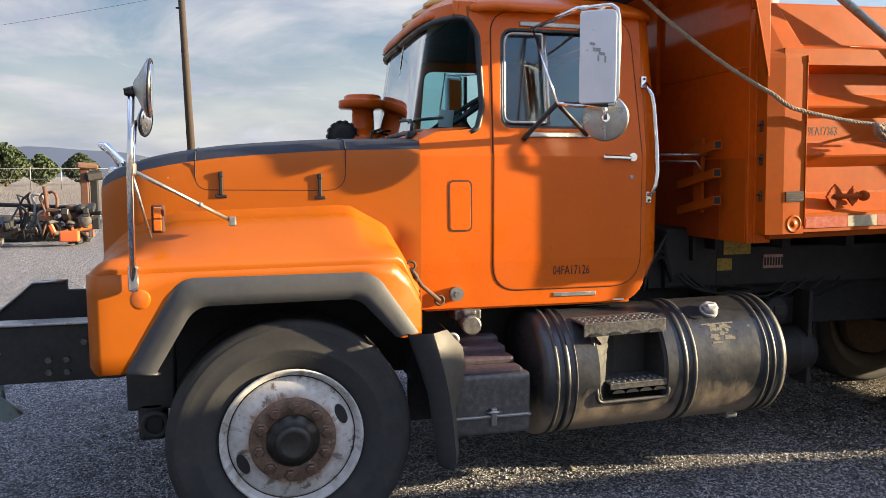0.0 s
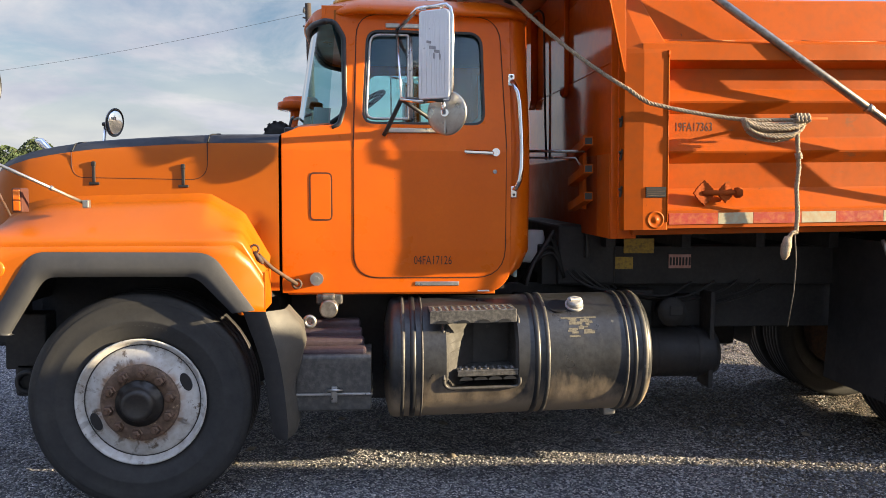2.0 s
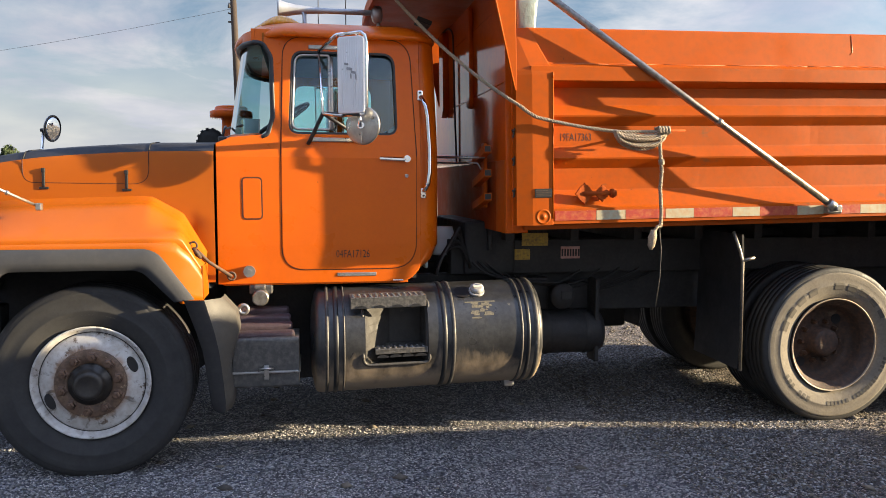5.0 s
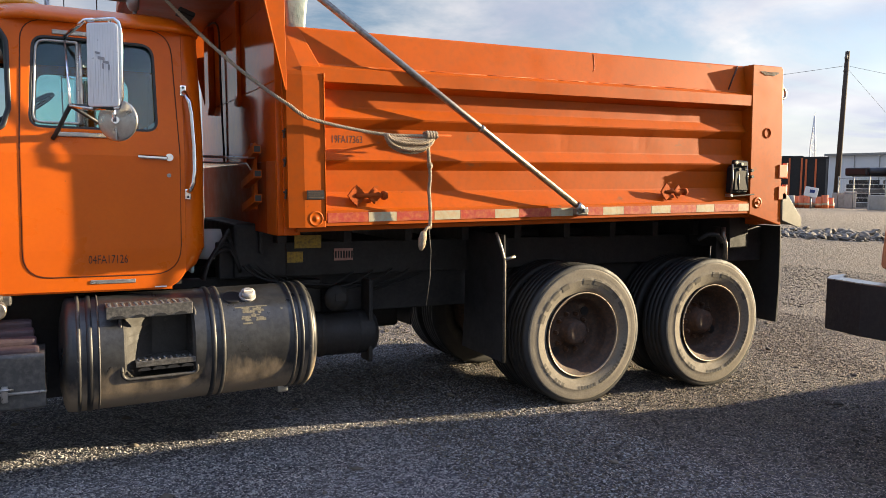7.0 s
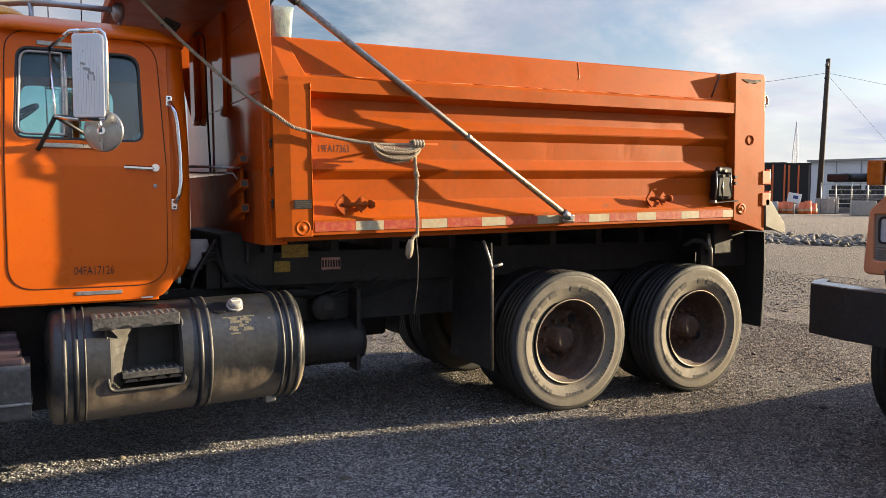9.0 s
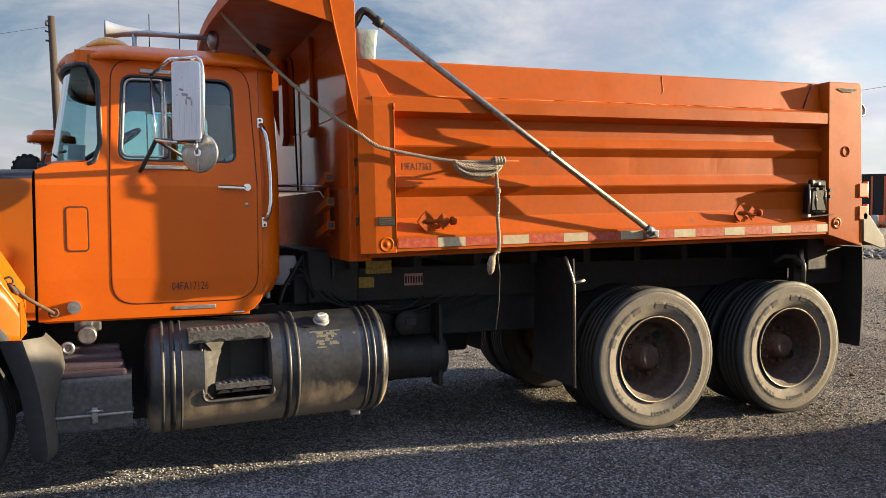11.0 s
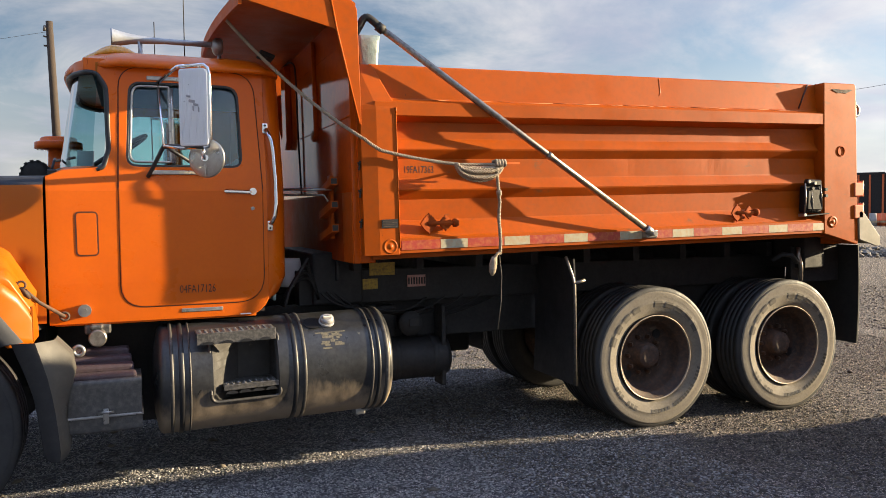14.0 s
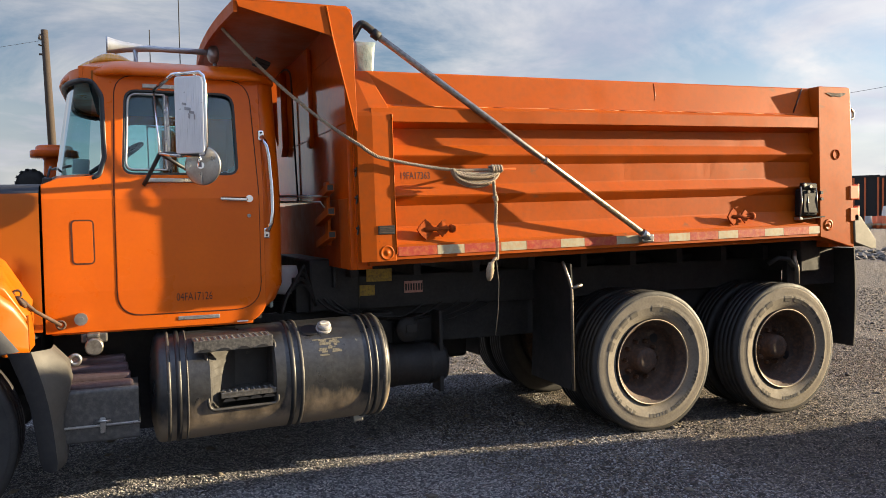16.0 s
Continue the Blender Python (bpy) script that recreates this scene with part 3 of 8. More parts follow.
def grow(pts, d):
    """A polygon moved outwards by d."""
    n, out = len(pts), []
    area = sum(pts[i][0] * pts[(i + 1) % n][1] - pts[(i + 1) % n][0] * pts[i][1] for i in range(n))
    s = 1 if area > 0 else -1
    for i in range(n):
        a, b, c = (Vector(pts[(i + k) % n]) for k in (-1, 0, 1))
        e, g = (b - a), (c - b)
        nn = Vector((e.y, -e.x)).normalized() + Vector((g.y, -g.x)).normalized()
        out.append(tuple(b + nn.normalized() * d * s) if nn.length > 1e-6 else tuple(b))
    return out


def plate(bm, outline, holes, thick, place, bev=0.0, cuts=(), ucuts=()):
    """A flat sheet with holes; place(u, v, w) lays it into the world; cuts: v at which it may bend."""
    cu = bpy.data.curves.new("tmp", "CURVE")
    cu.dimensions, cu.fill_mode, cu.extrude, cu.bevel_depth, cu.bevel_resolution = "2D", "BOTH", max(thick / 2 - bev, 0.0005), bev, 1
    for loop in (outline, *holes):
        sp = cu.splines.new("POLY")
        sp.points.add(len(loop) - 1)
        for q, p in zip(sp.points, loop):
            q.co = (p[0], p[1], 0, 1)
        sp.use_cyclic_u = True
    ob = bpy.data.objects.new("tmp", cu)
    me = bpy.data.meshes.new_from_object(ob)
    t = bmesh.new()
    t.from_mesh(me)
    bpy.data.objects.remove(ob)
    bpy.data.curves.remove(cu)
    bpy.data.meshes.remove(me)
    bmesh.ops.remove_doubles(t, verts=t.verts[:], dist=1e-5)
    for v in cuts:
        bmesh.ops.bisect_plane(t, geom=t.verts[:] + t.edges[:] + t.faces[:], plane_co=(0, v, 0), plane_no=(0, 1, 0))
    for u in ucuts:
        bmesh.ops.bisect_plane(t, geom=t.verts[:] + t.edges[:] + t.faces[:], plane_co=(u, 0, 0), plane_no=(1, 0, 0))
    for v in t.verts:
        v.co = place(*v.co)
    bmesh.ops.recalc_face_normals(t, faces=t.faces[:])
    return put_in(bm, t)


def lettering(bm, text, size, place, squeeze=0.7, depth=0.0015):
    cu = bpy.data.curves.new("tmp", "FONT")
    cu.body, cu.size, cu.extrude, cu.resolution_u = text, size, depth, 2
    ob = bpy.data.objects.new("tmp", cu)
    me = bpy.data.meshes.new_from_object(ob)
    t = bmesh.new()
    t.from_mesh(me)
    bpy.data.objects.remove(ob)
    bpy.data.curves.remove(cu)
    bpy.data.meshes.remove(me)
    for v in t.verts:
        v.co = place(v.co.x * squeeze, v.co.y, v.co.z)
    return put_in(bm, t)


def thing(name, at, label, category, group="", kind=""):
    ob = new(name)
    ob.location = at
    ob.empty_display_size = 0.1
    ob["base"] = list(at)
    return tagged(ob, label, category, group, kind)


def part(name, bm, material, parent, label=""):
    """Links a bmesh, given in world places, as one mesh object under a thing or a part."""
    top = parent
    while top.parent:
        top = top.parent
    me = bpy.data.meshes.new(name)
    bmesh.ops.translate(bm, vec=-Vector(top.location), verts=bm.verts[:])
    bm.to_mesh(me)
    bm.free()
    me.materials.append(material)
    ob = new(name, me)
    ob.parent = parent
    return tagged(ob, label)


def single(name, bm, material, label, category, group="", kind=""):
    me = bpy.data.meshes.new(name)
    bm.to_mesh(me)
    bm.free()
    me.materials.append(material)
    return tagged(new(name, me), label, category, group, kind)


def B():
    return bmesh.new()


def arc(c, r, a0, a1, n=8):
    return [(c[0] + r * math.cos(radians(a0 + (a1 - a0) * k / n)), c[1] + r * math.sin(radians(a0 + (a1 - a0) * k / n))) for k in range(n + 1)]


MID = 1.22      # the truck's middle line, in y


def mirrored(y):
    return 2 * MID - y


# ---- ground ----
def make_ground():
    bm = B()
    lim = 2600.0
    xs = sorted({-lim, -600, -150, -50, -20, *[round(-12 + 0.5 * k, 2) for k in range(61)], 25, 40, 70, 160, 600, lim})
    ys = sorted({-lim, -600, -150, -50, -20, *[round(-9 + 0.5 * k, 2) for k in range(49)], 22, 40, 70, 160, 600, lim})
    grid = []
    for x in xs:
        row = []
        for y in ys:
            near = max(0.0, 1 - max(abs(x - 3) / 14, abs(y - 2) / 11))
            row.append(bm.verts.new((x, y, 0.012 * near * noise.noise((x * 0.8, y * 0.8, 3.1)))))
        grid.append(row)
    for i in range(len(xs) - 1):
        for j in range(len(ys) - 1):
            bm.faces.new((grid[i][j], grid[i + 1][j], grid[i + 1][j + 1], grid[i][j + 1])).smooth = True
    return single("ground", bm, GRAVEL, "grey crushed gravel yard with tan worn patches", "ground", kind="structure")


make_ground()

# ---- the truck ----
truck = thing("dump_truck", (0, 0.3, 0), "orange ten-wheel dump truck parked on gravel, with a black hood top", "dump truck")


def cab_y(z):
    """The cab's side leans in above the waist."""
    return 0.272 + 0.16 * max(0.0, z - 1.78) + 0.05 * max(0.0, 1.25 - z)


def side(out=0.0, far=False):
    """Lays a sheet (x, z, w) on the cab's side; w grows inwards."""
    def f(u, v, w):
        y = cab_y(v) + w - out
        return Vector((u, mirrored(y) if far else y, v))
    return f


CUTS = [1.12, 1.18, 1.25] + [1.78 + 0.06 * k for k in range(13)]
DOOR = rounded([(1.035, 1.105, 0.13), (1.845, 1.105, 0.16), (1.845, 1.80, 0), (1.812, 2.508, 0.14), (1.052, 2.508, 0.12), (1.035, 1.80, 0)])
DOOR_WIN = rounded([(1.07, 1.918, 0.07), (1.74, 1.918, 0.07), (1.728, 2.432, 0.09), (1.095, 2.432, 0.08)])
CAB_SIDE = rounded([(0.655, 1.02), (1.80, 1.02, 0.12), (1.875, 1.10, 0.1), (1.875, 2.552), (0.862, 2.552), (0.862, 2.488), (0.94, 2.475, 0.03), (0.985, 2.395, 0.08), (0.992, 2.02, 0.06),
                    (0.962, 1.915, 0.07), (0.74, 1.895), (0.655, 1.86)])


def shield_x(y, z):
    """The wrapped windscreen's plan, leaning back a little."""
    v = abs(y - MID) / 0.95
    return 0.672 + (0.30 - 0.125 * (z - 1.92)) * v ** 6 + 0.16 * (z - 1.92)


def roof_plan():
    """The roof's outline, front curve first."""
    pts = []
    for k in range(33):
        y = 0.345 + (2 * MID - 0.69) * k / 32
        pts.append((0.760 + 0.295 * (abs(y - MID) / 0.875) ** 6, y))
    far_y = mirrored(0.345)
    pts += [(1.2, far_y), (1.5, far_y)]
    for cy, a0, a1 in ((far_y - 0.18, 90, 0), (0.345 + 0.18, 0, -90)):
        for k in range(7):
            a = radians(a0 + (a1 - a0) * k / 6)
            pts.append((1.965 - 0.18 + 0.18 * math.cos(a), cy + 0.18 * math.sin(a)))
    return pts + [(1.5, 0.345), (1.2, 0.345)]


def cab_ring(z, out=0.0, shrink=1.0, droop=0.0):
    """A level outline of the roof, moved out or drawn in to the middle; droop: how far its front hangs."""
    ring = []
    for x, y in grow(roof_plan(), out):
        front = max(0.0, min(1.0, (1.02 - x) / 0.35))
        ring.append((1.32 + (x - 1.32) * shrink, MID + (y - MID) * shrink, z - droop * front))
    return ring


def build_cab():
    cab = part("cab", plate(B(), CAB_SIDE, [grow(DOOR, 0.010)], 0.03, side(), 0.004, CUTS), ORANGE, truck, "orange painted steel cab")
    part("far_side", plate(B(), CAB_SIDE, [DOOR_WIN], 0.03, side(far=True), 0.004, CUTS), ORANGE, cab)
    # rear wall with its rounded corners
    bm, rings = B(), []
    for k in range(16):
        z = 1.04 + (2.55 - 1.04) * k / 15
        y0 = cab_y(z)
        low = max(0.0, (1.24 - z) / 0.2)
        ring = []
        for j in range(9):
            a = radians(-90 + 90 * j / 8)
            ring.append((1.874 - 0.075 * low ** 2 + (0.135 - 0.11 * low ** 2) * math.cos(a) * (1 - 0.20 * max(0, z - 1.9)), y0 + 0.17 + 0.17 * math.sin(a), z))
        ring += [(x, mirrored(y), zz) for x, y, zz in ring[::-1]]
        rings.append(ring)
    loft(bm, rings, closed=False)
    part("rear_wall", bm, ORANGE, cab)
    # roof with its brim
    bm = B()
    loft(bm, [cab_ring(2.512, -0.02, droop=0.02), cab_ring(2.505, 0.022, droop=0.03), cab_ring(2.519, 0.036, droop=0.035), cab_ring(2.536, 0.030, droop=0.025), cab_ring(2.556, 0.008, droop=0.012), cab_ring(2.580, -0.03, 0.985, 0.006), cab_ring(2.608, -0.03, 0.92),
              cab_ring(2.630, -0.03, 0.80), cab_ring(2.645, -0.03, 0.6), cab_ring(2.650, -0.03, 0.3)], caps=True)
    part("roof", bm, ORANGE, cab)
    bm = B()
    tube(bm, [(1.02 + 0.93 * k / 20, cab_y(2.535) - 0.012 + 0.02 * (k / 20) ** 4, 2.538 - 0.012 * (k / 20) ** 3) for k in range(21)], 0.010, 6)
    part("drip_rail", bm, ORANGE, cab)
    # cowl below the windscreen, floor
    bm = B()
    loft(bm, [[(0.655 - 0.02 * (1 - (abs(y - MID) / 0.95) ** 2), y, z) for y in [0.29 + 1.86 * k / 20 for k in range(21)]] for z in (1.02, 1.6, 1.86)] +
         [[(shield_x(y, 1.93) - 0.005, y, 1.925) for y in [0.30 + 1.84 * k / 20 for k in range(21)]]], closed=False)
    part("cowl", bm, ORANGE, cab)
    part("floor_pan", box(B(), 0.67, 1.86, 0.33, 2.11, 1.03, 1.07), BLACK, cab)
    part("sill_strip", box(B(), 0.68, 1.80, 0.276, 0.30, 1.008, 1.03, 0.004), ORANGE, cab)
    # windscreen and its rubber
    ys = [0.325 + (2 * MID - 0.65) * k / 40 for k in range(41)]
    bm = B()
    loft(bm, [[(shield_x(y, z) + 0.012, y + (0.06 * (z - 1.92) if y < MID else -0.06 * (z - 1.92)), z) for y in ys] for z in (1.90, 2.02, 2.14, 2.26, 2.38, 2.53)], closed=False)
    pane = part("windscreen", bm, SHIELD, cab, "curved wraparound windscreen glass")
    pane.visible_shadow = False
    bm = B()
    edge = rounded([(0.88, 2.474), (0.935, 2.468, 0.06), (0.985, 2.385, 0.09), (0.992, 2.02, 0.06), (0.962, 1.915, 0.04), (0.930, 1.90), (0.925, 1.90)], steps=9)[1:-1]
    for far in (False, True):
        line = []
        for x, z in edge:
            y = cab_y(z) - 0.004
            line.append((x - 0.006, mirrored(y) if far else y, z))
        for z0, at_end in ((2.468, 0), (1.905, 1)):
            more = [(shield_x(y, z0) - 0.004, mirrored(y) if far else y, z0) for y in [(0.36 if at_end == 0 else 0.30) + 0.86 * (k / 16) ** 1.7 for k in range(17)]]
            line = (more[::-1] + line) if at_end == 0 else (line + more)
        tube(bm, line, 0.017, 6)
    part("windscreen_rubber", bm, GASKET, cab, "black rubber windscreen seal")
    bm = B()
    ys = [0.37 + (2 * MID - 0.74) * k / 40 for k in range(41)]
    loft(bm, [[(shield_x(y, 2.47) - 0.003 + dx, y, z) for y in ys] for z, dx in ((2.464, 0.0), (2.50, 0.004), (2.545, 0.012))], closed=False)
    part("header", bm, ORANGE, cab)
    # vent panel and hardware on the cowl's side
    vent = rounded([(0.802, 1.41, 0.025), (0.916, 1.41, 0.025), (0.914, 1.658, 0.025), (0.800, 1.658, 0.025)])
    part("vent_seam", plate(B(), grow(vent, 0.004), [grow(vent, -0.005)], 0.004, side(0.015)), SEAM, cab)
    part("vent_door", plate(B(), grow(vent, -0.006), [], 0.010, side(0.0125), 0.003), ORANGE, cab)
    bm = B()
    lathe(bm, [(0.036, 0.235), (0.036, 0.262), (0.030, 0.268)][::-1], (0.835, 0, 1.096), seg=10, smooth=False)
    lathe(bm, [(0.016, 0.222), (0.016, 0.24)], (0.835, 0, 1.096), seg=6, smooth=False)
    part("hinge_bolt", bm, STEEL, cab, "grey steel hinge cap")
    part("name_plate", box(B(), 1.36, 1.60, 0.262, 0.272, 1.055, 1.078, 0.003), STEEL, cab, "scuffed bright metal sill plate")
    part("step_light", box(B(), 1.70, 1.77, 0.268, 0.285, 1.02, 1.036, 0.003), PAPER, cab)
    # grab handle behind the door
    bm = B()
    gx = 1.885
    line = [(gx - 0.003, 0.300, 2.165), (gx + 0.025, 0.272, 2.10), (gx + 0.035, 0.268, 2.04), (gx + 0.045, 0.252, 1.85), (gx + 0.044, 0.235, 1.70), (gx + 0.035, 0.232, 1.63), (gx + 0.010, 0.245, 1.575)]
    tube(bm, line, 0.014, 10)
    for z, x, y in ((2.17, gx - 0.005, 0.318), (1.565, gx + 0.008, 0.262)):
        box(bm, x - 0.018, x + 0.018, y - 0.012, y + 0.02, z - 0.032, z + 0.032, 0.006)
    part("grab_handle", bm, CHROME, cab, "chrome grab handle")
    for z, x, y in ((2.188, gx - 0.005, 0.302), (1.55, gx + 0.008, 0.246)):
        part("handle_bolt", lathe(B(), [(0.007, y), (0.007, y + 0.006)], (x, 0, z), seg=8), GASKET, cab)
    # door
    door = part("door", plate(B(), DOOR, [DOOR_WIN], 0.034, side(0.002), 0.006, CUTS), ORANGE, truck, "orange cab door with a roll-down window")
    part("door_gap", plate(B(), grow(DOOR, 0.012), [grow(DOOR, -0.03)], 0.006, side(-0.008), 0, CUTS), SEAM, cab)
    bm = B()
    pts = [side(0.014)(u, v, 0) for u, v in grow(DOOR, 0.005)]
    tube(bm, pts + [pts[0]], 0.0045, 6, caps=False)
    part("door_seam", bm, SEAM, cab)
    p = part("window_pane", plate(B(), grow(DOOR_WIN, 0.008), [], 0.005, side(-0.012), 0, CUTS), GLASS, door)
    p.visible_shadow = False
    part("window_rubber", plate(B(), grow(DOOR_WIN, 0.004), [grow(DOOR_WIN, -0.013)], 0.016, side(0.010), 0.003, CUTS), GASKET, door, "black rubber window seal")
    vf = rounded([(1.096, 1.950, 0.045), (1.322, 1.950, 0.01), (1.322, 2.404, 0.01), (1.118, 2.404, 0.06)])
    pts = [side(0.012)(u, v, 0) for u, v in vf]
    bm = tube(B(), pts + [pts[0]], 0.0075, 6, caps=False)
    part("vent_window_frame", bm, STEEL, door, "bright metal vent window frame")
    part("vent_window_post", tube(B(), [side(0.012)(1.335, z, 0) for z in (1.945, 2.1, 2.25, 2.395)], 0.011, 6), STEEL, door, "bright vent window post")
    for z, y in ((1.888, 0.252), (2.452, 0.350)):
        part("mirror_rail", box(B(), 1.20, 1.56, y, y + 0.03, z - 0.013, z + 0.013, 0.005), STEEL, door, "bright mirror mounting rail")
    bm = B()
    lathe(bm, [(0.022, 0.236), (0.022, 0.262), (0.017, 0.27)][::-1], (1.79, 0, 1.777), seg=14)
    turned_box(bm, (0.16, 0.016, 0.022), pose(1.70, 0.236, 1.776, 0, 2, 0), 0.006)
    part("door_handle", bm, CHROME, door, "chrome door handle")
    part("key_lock", lathe(B(), [(0.0, 0.2455), (0.009, 0.246), (0.012, 0.250), (0.012, 0.262)], (1.788, 0, 1.673), seg=12), CAP, door)
    bm = B()
    lettering(bm, "04FA17126", 0.068, lambda u, v, w: Vector((1.352 + u, cab_y(1.2) - 0.019 - w, 1.172 + v)), 0.66)
    part("fleet_number", bm, INK, door, "dark stencilled fleet number")
    # far door's pane
    p = part("far_pane", plate(B(), grow(DOOR_WIN, 0.006), [], 0.005, side(far=True), 0, CUTS), GLASS, cab)
    p.visible_shadow = False
    bm = B()
    tube(bm, [(1.43, mirrored(0.29), z) for z in (1.93, 2.41)], 0.014, 6)
    part("far_window_post", bm, GASKET, cab)
    # inside
    bm = B()
    loft(bm, [[(0.66, y, 1.1), (0.68, y, 1.84), (0.80, y, 1.90), (0.98, y, 1.86), (1.0, y, 1.60), (0.85, y, 1.35)] for y in (0.33, 2.11)], caps=True, smooth=False)
    part("dashboard", bm, INTERIOR, cab, "dark dashboard")
    bm = B()
    lathe(bm, [(0.235 + 0.014 * math.cos(radians(a)), 0.014 * math.sin(radians(a))) for a in range(0, 360, 45)], (0, 0, 0), axis="z", seg=32, closed=True)
    for a in (20, 140, 260):
        tube(bm, [(0, 0, -0.02), (0.23 * math.cos(radians(a)), 0.23 * math.sin(radians(a)), 0)], 0.011, 6)
    tube(bm, [(0, 0, -0.45), (0, 0, 0.01)], 0.025, 8)
    bmesh.ops.transform(bm, matrix=pose(1.0, 0.80, 2.02, 0, -34, 0), verts=bm.verts[:])
    part("steering_wheel", bm, SEAT, cab, "black steering wheel")
    for y in (0.72, 1.72):
        bm = B()
        box(bm, 1.36, 1.78, y - 0.25, y + 0.25, 1.32, 1.48, 0.05)
        turned_box(bm, (0.14, 0.50, 0.62), pose(1.78, y, 1.72, 0, 8, 0), 0.04)
        part("seat", bm, SEAT, cab, "black vinyl seat")
    part("headliner", box(B(), 0.90, 1.93, 0.42, 2.02, 2.490, 2.515, 0.01), HEADLINER, cab)
    # back panel takes the window-sky colour to look bright through the door glass
    part("back_panel", box(B(), 1.925, 1.95, 0.42, 2.02, 1.08, 2.44, 0.01), WINDOW_SKY_TEAL, cab)
    bm = B()
    turned_box(bm, (0.003, 0.10, 0.09), pose(0.85, 0.50, 1.98, 0, 8, -62), 0)
    part("paper_slip", bm, PAPER, cab, "white paper slip in the windscreen")
    # wipers
    for y, s in ((0.52, 1), (1.55, 1)):
        bm = B()
        x = shield_x(y, 1.9) - 0.02
        box(bm, x - 0.055, x - 0.005, y - 0.03, y + 0.03, 1.875, 1.915, 0.01)
        tube(bm, [(x - 0.03, y, 1.91), (x - 0.02, y + 0.02, 1.96), (shield_x(y + 0.2, 1.99) - 0.02, y + 0.2, 1.99)], 0.008, 6)
        tube(bm, [(shield_x(y - 0.14, 1.97) - 0.02, y - 0.14, 1.975), (shield_x(y + 0.3, 1.985) - 0.016, y + 0.3, 1.985)], 0.008, 6)
        part("wiper", bm, GASKET, cab)
    # roof marker lights and horns
    for y in (0.62, 0.92, 1.22, 1.52, 1.82):
        bm = B()
        rings = []
        for k in range(8):
            s = k / 7
            rings.append([(0.83 + 0.24 * s + (0.08 if abs(y - MID) > 0.5 else 0), y + 0.075 * math.sin(math.pi * (0.12 + 0.8 * s)) * math.cos(a), (2.613 if abs(y - MID) > 0.5 else 2.630) + 0.02 * s + 0.065 * math.sin(math.pi * (0.1 + 0.85 * s)) * math.sin(a)) for a in [math.pi * j / 8 for j in range(9)]])
        loft(bm, rings, caps=True)
        part("marker_light", bm, AMBER_DARK, cab, "amber teardrop roof marker light")
    bm, y, x0, zh = B(), 1.02, 1.0, 2.815
    lathe(bm, [(0.020, 0.66), (0.018, 0.34), (0.024, 0.22), (0.034, 0.12), (0.046, 0.06), (0.060, 0.012), (0.063, 0.0), (0.054, 0.004)], (x0, y, zh), axis="x", seg=24)
    rod(bm, (x0 + 0.18, y, 2.60), (x0 + 0.18, y, zh), 0.014, 8)
    rod(bm, (x0 + 0.20, y - 0.03, 2.60), (x0 + 0.17, y - 0.03, zh - 0.02), 0.008, 8)
    lathe(bm, [(0.015, 0.64), (0.045, 0.65), (0.060, 0.665), (0.062, 0.70), (0.045, 0.715)], (x0, y, zh - 0.012), axis="x", seg=20)
    rod(bm, (x0 + 0.69, y, 2.58), (x0 + 0.69, y, zh - 0.03), 0.014, 8)
    part("air_horn", bm, HORN, cab, "dull silver trumpet air horn")
    for x, y, h in ((1.28, 1.35, 3.02), (1.47, 1.15, 3.35)):
        bm = B()
        tube(bm, [(x, y, 2.60), (x, y, 2.68)], [0.016, 0.006], 8)
        rod(bm, (x, y, 2.66), (x, y, h), 0.0035, 6)
        part("antenna", bm, BLACK, cab)
    # air intake in front of the windscreen
    bm = B()
    c = (0.610, 1.80, 0)
    lathe(bm, [(0.150, 1.82), (0.150, 1.90), (0.120, 1.965), (0.078, 1.99), (0.072, 2.115), (0.082, 2.128), (0.155, 2.132), (0.163, 2.138), (0.163, 2.180), (0.155, 2.186), (0.128, 2.190), (0.124, 2.212), (0.112, 2.222), (0.0, 2.226)], c, axis="z", seg=32)
    part("air_intake", bm, ORANGE_GLOSS, truck, "orange mushroom air intake cap")
    bm = B()
    lathe(bm, [(0.04, -0.03), (0.095, -0.03), (0.10, 0.0), (0.095, 0.07), (0.07, 0.10)], (0.46, 1.72, 1.945), axis="y", seg=24)
    cleaner = part("air_cleaner_end", bm, BLACK, truck, "black ribbed air cleaner end")
    for k in range(14):
        a = 2 * math.pi * k / 14
        part("rib", turned_box(B(), (0.022, 0.11, 0.010), pose(0.46 + 0.098 * math.cos(a), 1.735, 1.945 + 0.098 * math.sin(a), 0, 90 - math.degrees(a), 0), 0), BLACK, cleaner)


build_cab()


# hood: a swept section, from the radiator to the cowl
def hood_section(x):
    """Half the hood's section at x, from the middle line down to the fender, in (y, z)."""
    s = (x + 0.80) / 1.45
    top = float(np.interp(x, [-0.80, -0.78, -0.72, -0.60, -0.50, -0.39, -0.29, -0.18, 0.05, 0.29, 0.645], [1.685, 1.702, 1.729, 1.767, 1.788, 1.806, 1.819, 1.829, 1.846, 1.858, 1.864]))
    edge = 0.205 + 0.10 * max(0.0, (0.12 - s) / 0.12) ** 2
    pts = [(MID, top + 0.035), (0.9, top + 0.03), (0.55, top + 0.015), (edge + 0.12, top - 0.002), (edge + 0.055, top - 0.013), (edge + 0.010, top - 0.052), (edge + 0.002, top - 0.08)]
    return pts, edge, top


